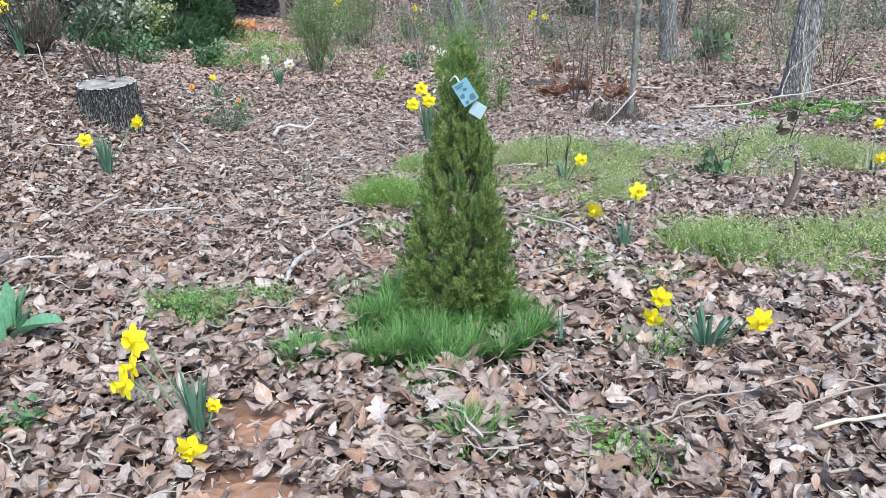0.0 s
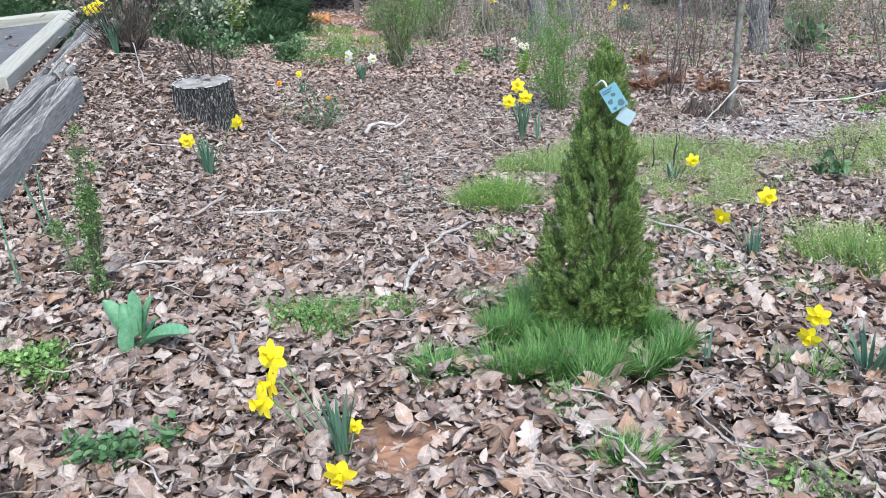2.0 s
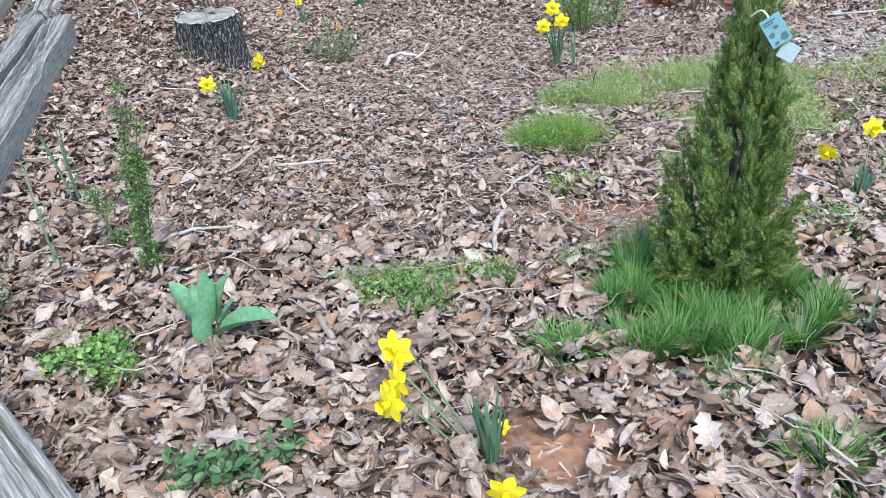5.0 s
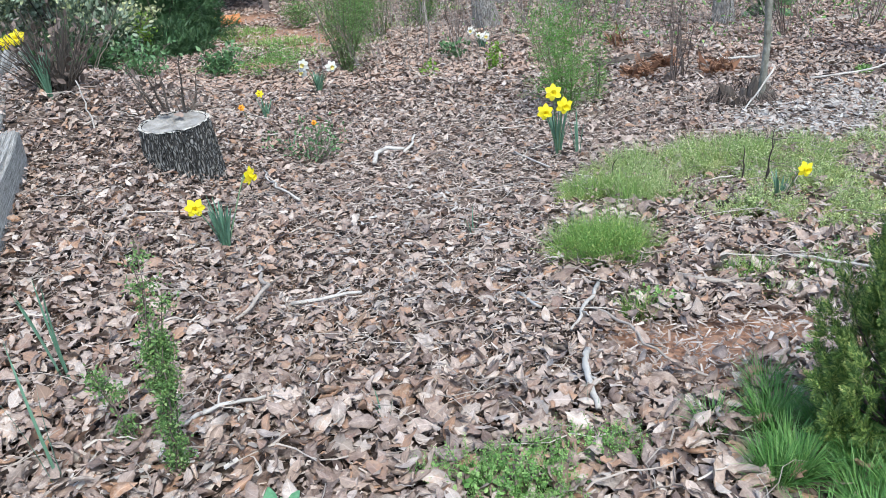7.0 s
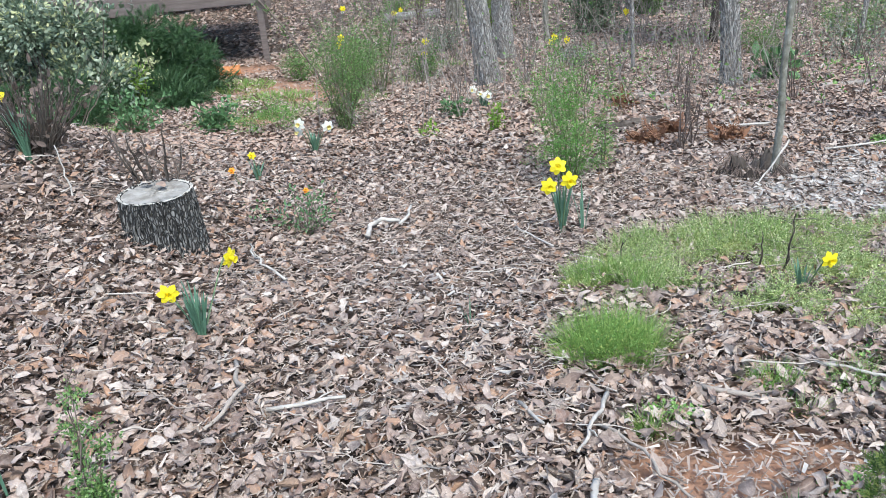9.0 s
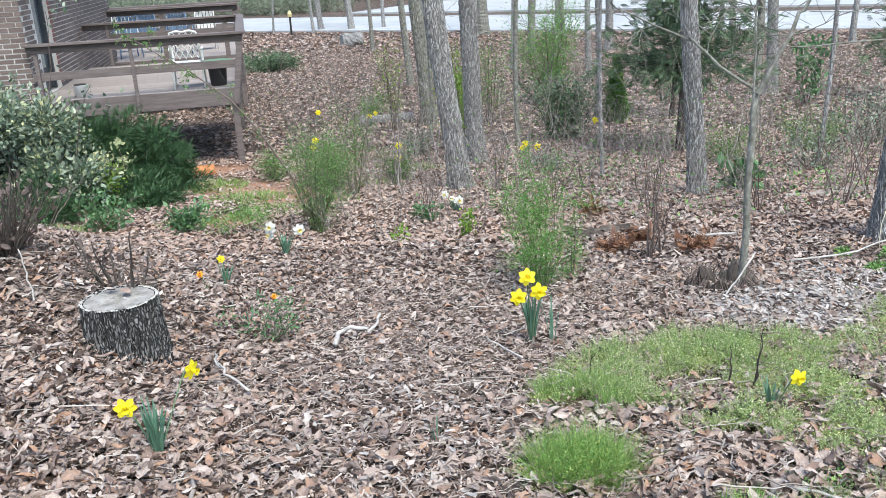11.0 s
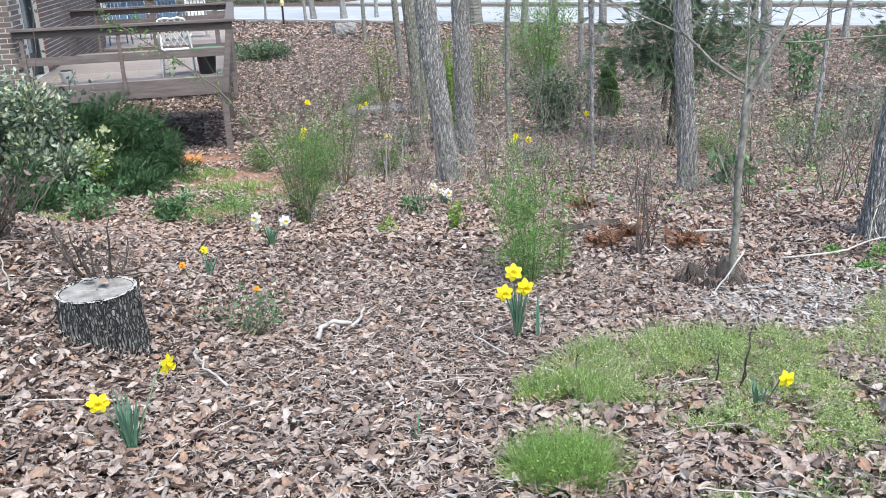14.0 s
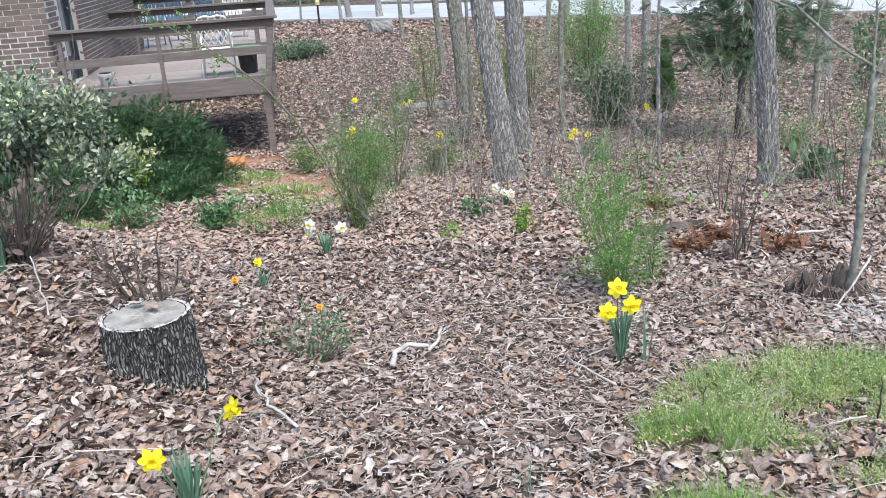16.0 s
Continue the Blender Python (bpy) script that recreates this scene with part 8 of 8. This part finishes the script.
for _u in (-3.57, -4.78):
    sh = part("shutter", Geo().box((_u, -0.03, 0.29), (_u + 0.28, -0.02, 1.75)), M_SHUTTER, house, "terracotta louvred shutter")
    for a, b in (((_u, -0.055, 0.29), (_u + 0.04, -0.03, 1.75)), ((_u + 0.24, -0.055, 0.29), (_u + 0.28, -0.03, 1.75)), ((_u + 0.04, -0.055, 0.29), (_u + 0.24, -0.03, 0.42)), ((_u + 0.04, -0.055, 0.98), (_u + 0.24, -0.03, 1.06))):
        part("frame", Geo().box(a, b), M_SHUTTER, sh)
    for i in range(36):
        z = 0.43 + 0.0355 * i
        if abs(z - 1.02) > 0.06:
            m = Matrix.Translation((_u + 0.14, -0.04, z)) @ Matrix.Rotation(radians(38), 4, "X")
            part("slat", Geo().box((-0.1, -0.003, -0.014), (0.1, 0.003, 0.014), m), M_SHUTTER, sh)
door = part("door", Geo().box((CW - 0.16, 0.8, FLOOR), (CW - 0.12, 1.72, 1.8)), M_DOOR, house, "dark slate painted door in a deep brick reveal")
part("door_frame", Geo().box((CW - 0.18, 0.74, FLOOR), (CW - 0.06, 0.8, 1.85)).box((CW - 0.18, 1.72, FLOOR), (CW - 0.06, 1.78, 1.85)).box((CW - 0.18, 0.8, 1.8), (CW - 0.06, 1.72, 1.85)), M_DOOR, door)
part("pane", Geo().box((CW - 0.118, 0.95, 0.1), (CW - 0.112, 1.57, 1.6)), M_GLASS, door)
part("door_handle", Geo().tube([(CW - 0.11, 0.87, 0.75), (CW - 0.07, 0.87, 0.75), (CW - 0.07, 0.95, 0.75)], 0.01, 0.01, 8), M_RIM, door, "metal lever handle")


def board(name, root, lo, hi, mat=M_DECK, bevel=0.004, label="", m=None):
    return part(name, Geo().box(lo, hi, m), mat, root, label, bevel=bevel)


deck = thing("deck", (HX, HY, 0), "raised brown stained timber deck with weathered boards", "deck", turn=HA)
W, D0 = CW + 0.02, 4.35
for i in range(31):
    v = 0.04 + i * 0.14
    ob = part("plank", Geo().box((W, v, FLOOR - 0.03), (0.05, v + 0.132, FLOOR)), M_PLANK, deck)
board("fascia", deck, (W, -0.04, FLOOR - 0.235), (0.06, 0.0, FLOOR + 0.004), label="wide stained front board")
board("fascia", deck, (0.05, 0.0, FLOOR - 0.235), (0.09, D0, FLOOR + 0.004))
board("fascia", deck, (W, D0, FLOOR - 0.235), (0.06, D0 + 0.04, FLOOR + 0.004))
for i in range(5):
    board("joist", deck, (W + 0.3 + 0.5 * i, 0.02, FLOOR - 0.2), (W + 0.34 + 0.5 * i, D0 - 0.02, FLOOR - 0.035), bevel=0)
for a, b, t in (((0.0, -0.02), 0.09, (0.0, 0.0)), ((0.0, D0 - 0.05), 0.09, (0, 0)), ((-2.5, 0.1), 0.09, (0, 0)), ((-2.5, D0 - 0.1), 0.09, (0, 0))):
    board("post", deck, (a[0] - 0.045, a[1] - 0.045 + 0.06, -1.9), (a[0] + 0.045, a[1] + 0.045 + 0.06, FLOOR - 0.235))
# railing posts, some of them out of plumb
for (u, v), lean in (((-2.52, -0.07), 0.0), ((-1.3, -0.07), 0.0), ((0.02, -0.07), 0.16), ((-2.2, D0 + 0.07), 0.0), ((-0.1, D0 + 0.07), 0.0), ((0.12, 2.2), 0.0)):
    w = 0.085 if u > -0.2 else 0.05
    g = Geo().add([(u + sx * w * 0.5 + (lean if sz else 0), v + sy * 0.02, RAIL - 0.03 if sz else FLOOR - 0.22) for sz in (0, 1) for sy in (-1, 1) for sx in (-1, 1)], [(0, 2, 3, 1), (4, 5, 7, 6), (0, 1, 5, 4), (2, 6, 7, 3), (0, 4, 6, 2), (1, 3, 7, 5)])
    part("post", g, M_DECK, deck, bevel=0.004)
for v in (-0.07, D0 + 0.07):
    board("top_rail", deck, (W - 0.02, v - 0.08, RAIL - 0.035), (0.26, v + 0.06, RAIL))
    board("top_rail", deck, (W - 0.02, v + (-0.035 if v < 0 else -0.02), RAIL - 0.13), (0.2, v + (0.0 if v < 0 else 0.02), RAIL - 0.037), M_DECKDARK)
    board("mid_rail", deck, (W, v + 0.022, 0.05), (0.08, v + 0.055, 0.16))
board("top_rail", deck, (0.12, 0.02, RAIL - 0.036), (0.25, D0, RAIL - 0.002))
board("mid_rail", deck, (0.1, 0.0, 0.05), (0.13, D0, 0.16))
board("step", deck, (-2.3, D0 + 0.2, -0.42), (-0.3, D0 + 0.6, -0.38))

deck2 = thing("patio_deck", (HX, HY, 0), "further brown timber deck with rails and patio furniture", "deck", turn=HA)
for i in range(24):
    part("plank", Geo().box((-3.0, 7.6 + 0.15 * i, -0.5), (0.1, 7.742 + 0.15 * i, -0.47)), M_PLANK, deck2)
board("fascia", deck2, (-3.0, 7.56, -0.8), (0.12, 7.6, -0.47))
for u in (-3.0, -1.5, 0.08):
    board("post", deck2, (u - 0.05, 11.1, -2.0), (u + 0.05, 11.2, 0.56))
    board("post", deck2, (u - 0.05, 7.62, -2.0), (u + 0.05, 7.7, 0.56))
board("top_rail", deck2, (-3.0, 7.54, 0.6), (0.16, 7.74, 0.645))
board("top_rail", deck2, (-3.0, 7.6, 0.5), (0.14, 7.64, 0.598), M_DECKDARK)
board("mid_rail", deck2, (-3.0, 7.6, 0.02), (0.14, 7.64, 0.14))
board("top_rail", deck2, (-3.1, 11.05, 0.52), (0.2, 11.24, 0.57))
board("mid_rail", deck2, (-3.1, 11.1, 0.3), (0.2, 11.14, 0.42))
board("mid_rail", deck2, (-3.1, 11.1, -0.1), (0.2, 11.14, 0.02))


def place(u, v, z):
    c, s = math.cos(radians(HA)), math.sin(radians(HA))
    return (HX + u * c - v * s, HY + u * s + v * c, z)


def garden_chair(u, v, z, turn, mat, label, lattice=True):
    root = thing("garden_chair", place(u, v, z), label, "chair", "garden chairs", turn=turn + HA)
    for sx in (-1, 1):
        for y0, y1, h in ((-0.24, -0.2, 0.62), (0.24, 0.2, 0.42)):
            part("leg", Geo().tube([(sx * 0.25, y0, 0), (sx * 0.24, (y0 + y1) / 2, h * 0.5), (sx * 0.24, y1, h)], 0.016, 0.016, 8), mat, root, smooth=True)
        part("armrest", Geo().tube([(sx * 0.25, -0.24, 0.62), (sx * 0.27, 0.0, 0.65), (sx * 0.25, 0.22, 0.64)], 0.018, 0.018, 8), mat, root, smooth=True)
        part("back_post", Geo().tube([(sx * 0.24, 0.2, 0.4), (sx * 0.23, 0.27, 0.7), (sx * 0.21, 0.31, 0.92)], 0.016, 0.014, 8), mat, root, smooth=True)
    part("seat", Geo().box((-0.24, -0.24, 0.4), (0.24, 0.22, 0.425)), mat, root, bevel=0.01)
    part("top_rail", Geo().tube([(-0.21, 0.31, 0.92), (-0.1, 0.32, 0.95), (0, 0.32, 0.93), (0.1, 0.32, 0.95), (0.21, 0.31, 0.92)], 0.018, 0.018, 8), mat, root, smooth=True)
    g = Geo()
    for i in range(7):
        a = -0.3 + 0.1 * i
        for s in (-1, 1):
            x0, x1 = a, a + s * 0.25
            lo, hi = max(-0.22, min(x0, x1)), min(0.22, max(x0, x1))
            if hi > lo:
                q = lambda x: ((x - x0) / (x1 - x0))
                g.tube([(x, 0.22 + 0.09 * q(x), 0.5 + 0.42 * q(x)) for x in ((lo, hi) if s > 0 else (hi, lo))], 0.009, 0.009, 5)
    if lattice:
        part("lattice", g, mat, root, "open lattice back")
    else:
        for i in range(5):
            part("slat", Geo().box((-0.19 + 0.08 * i, 0.25, 0.45), (-0.13 + 0.08 * i, 0.27, 0.92)), mat, root)
    return root


_wc = garden_chair(-0.6, 0.4, FLOOR, 180, M_WHITEPAINT, "white metal garden chair with lattice back on the deck")
_wc.scale = (0.86, 0.86, 0.86)
for _u, _v, _t in ((-2.4, 8.6, 200), (-1.9, 9.6, 160), (-1.2, 8.8, 170)):
    garden_chair(_u, _v, -0.47, _t, M_BLUEPLASTIC, "faded blue patio chair on the further deck", False)
for _u, _v, _t in ((-0.7, 9.4, 190), (-2.6, 10.2, 175)):
    garden_chair(_u, _v, -0.47, _t, M_WHITEPAINT, "white patio chair on the further deck", False)

pot = thing("planter_tub", place(-0.2, 0.42, FLOOR), "black plastic tub with a green tray on the deck", "tub", turn=HA + 10)
part("tub", Geo().tube([(0, 0, 0), (0, 0, 0.02), (0, 0, 0.3), (0, 0, 0.32)], [0.11, 0.115, 0.14, 0.15], 0, 20), M_BLACKPLASTIC, pot, smooth=True)
part("tray", Geo().tube([(0, 0, 0.322), (0, 0, 0.34), (0, 0, 0.36)], [0.2, 0.21, 0.215], 0, 20), M_GREENPLASTIC, pot, "green plastic tray", True)
pot2 = thing("flower_pot", place(-2.1, 0.35, FLOOR), "pale flower pot with dark soil by the door", "pot")
part("pot", Geo().tube([(0, 0, 0), (0, 0, 0.14), (0, 0, 0.16)], [0.07, 0.1, 0.105], 0, 18), M_WHITEPAINT, pot2, smooth=True)
part("soil", Geo().tube([(0, 0, 0.161), (0, 0, 0.17)], 0.09, 0.08, 18), M_SOIL, pot2)

# ---- beyond: marker post and a parked car ----
mk = thing("marker_post", gpt(-7.5, 45.0), "small roadside post with an amber cap", "post")
part("post", Geo().tube([(0, 0, 0), (0, 0, 0.9)], 0.05, 0.05, 8), M_TYRE, mk)
part("cap", Geo().tube([(0, 0, 0.9), (0, 0, 1.05), (0, 0, 1.2)], [0.1, 0.12, 0.04], 0, 10), M_PIPE, mk, "amber cap")


def car(x, y, turn):
    root = thing("parked_car", gpt(x, y, 0.06), "dark parked car beside the road", "car", turn=turn)
    side = [(-2.2, 0.3), (-2.2, 0.72), (-1.4, 0.88), (-0.75, 1.4), (0.7, 1.44), (1.5, 0.95), (2.2, 0.85), (2.2, 0.3)]
    n = len(side)
    g = Geo().add([(x0, sy * (0.9 if z < 0.95 else 0.72), z) for sy in (-1, 1) for x0, z in side], [tuple(range(n))[::-1], tuple(range(n, 2 * n))] + [(i, (i + 1) % n, n + (i + 1) % n, n + i) for i in range(n)])
    part("body", g, M_CARPAINT, root, bevel=0.05)
    for sy in (-1, 1):
        part("side_window", Geo().add([(-0.7, sy * 0.79, 0.95), (0.95, sy * 0.79, 0.98), (0.6, sy * 0.735, 1.36), (-0.6, sy * 0.735, 1.33)], [(0, 1, 2, 3)]), M_GLASS, root)
        for wx in (-1.4, 1.35):
            wh = part("wheel", Geo().tube([(wx, sy * 0.72, 0.31), (wx, sy * 0.76, 0.31), (wx, sy * 0.9, 0.31), (wx, sy * 0.94, 0.31)], [0.27, 0.32, 0.32, 0.28], 0, 20), M_TYRE, root, smooth=True)
            part("rim", Geo().tube([(wx, sy * 0.93, 0.31), (wx, sy * 0.95, 0.31)], 0.2, 0.17, 14), M_RIM, wh)


car(21.0, 36.0, -28)
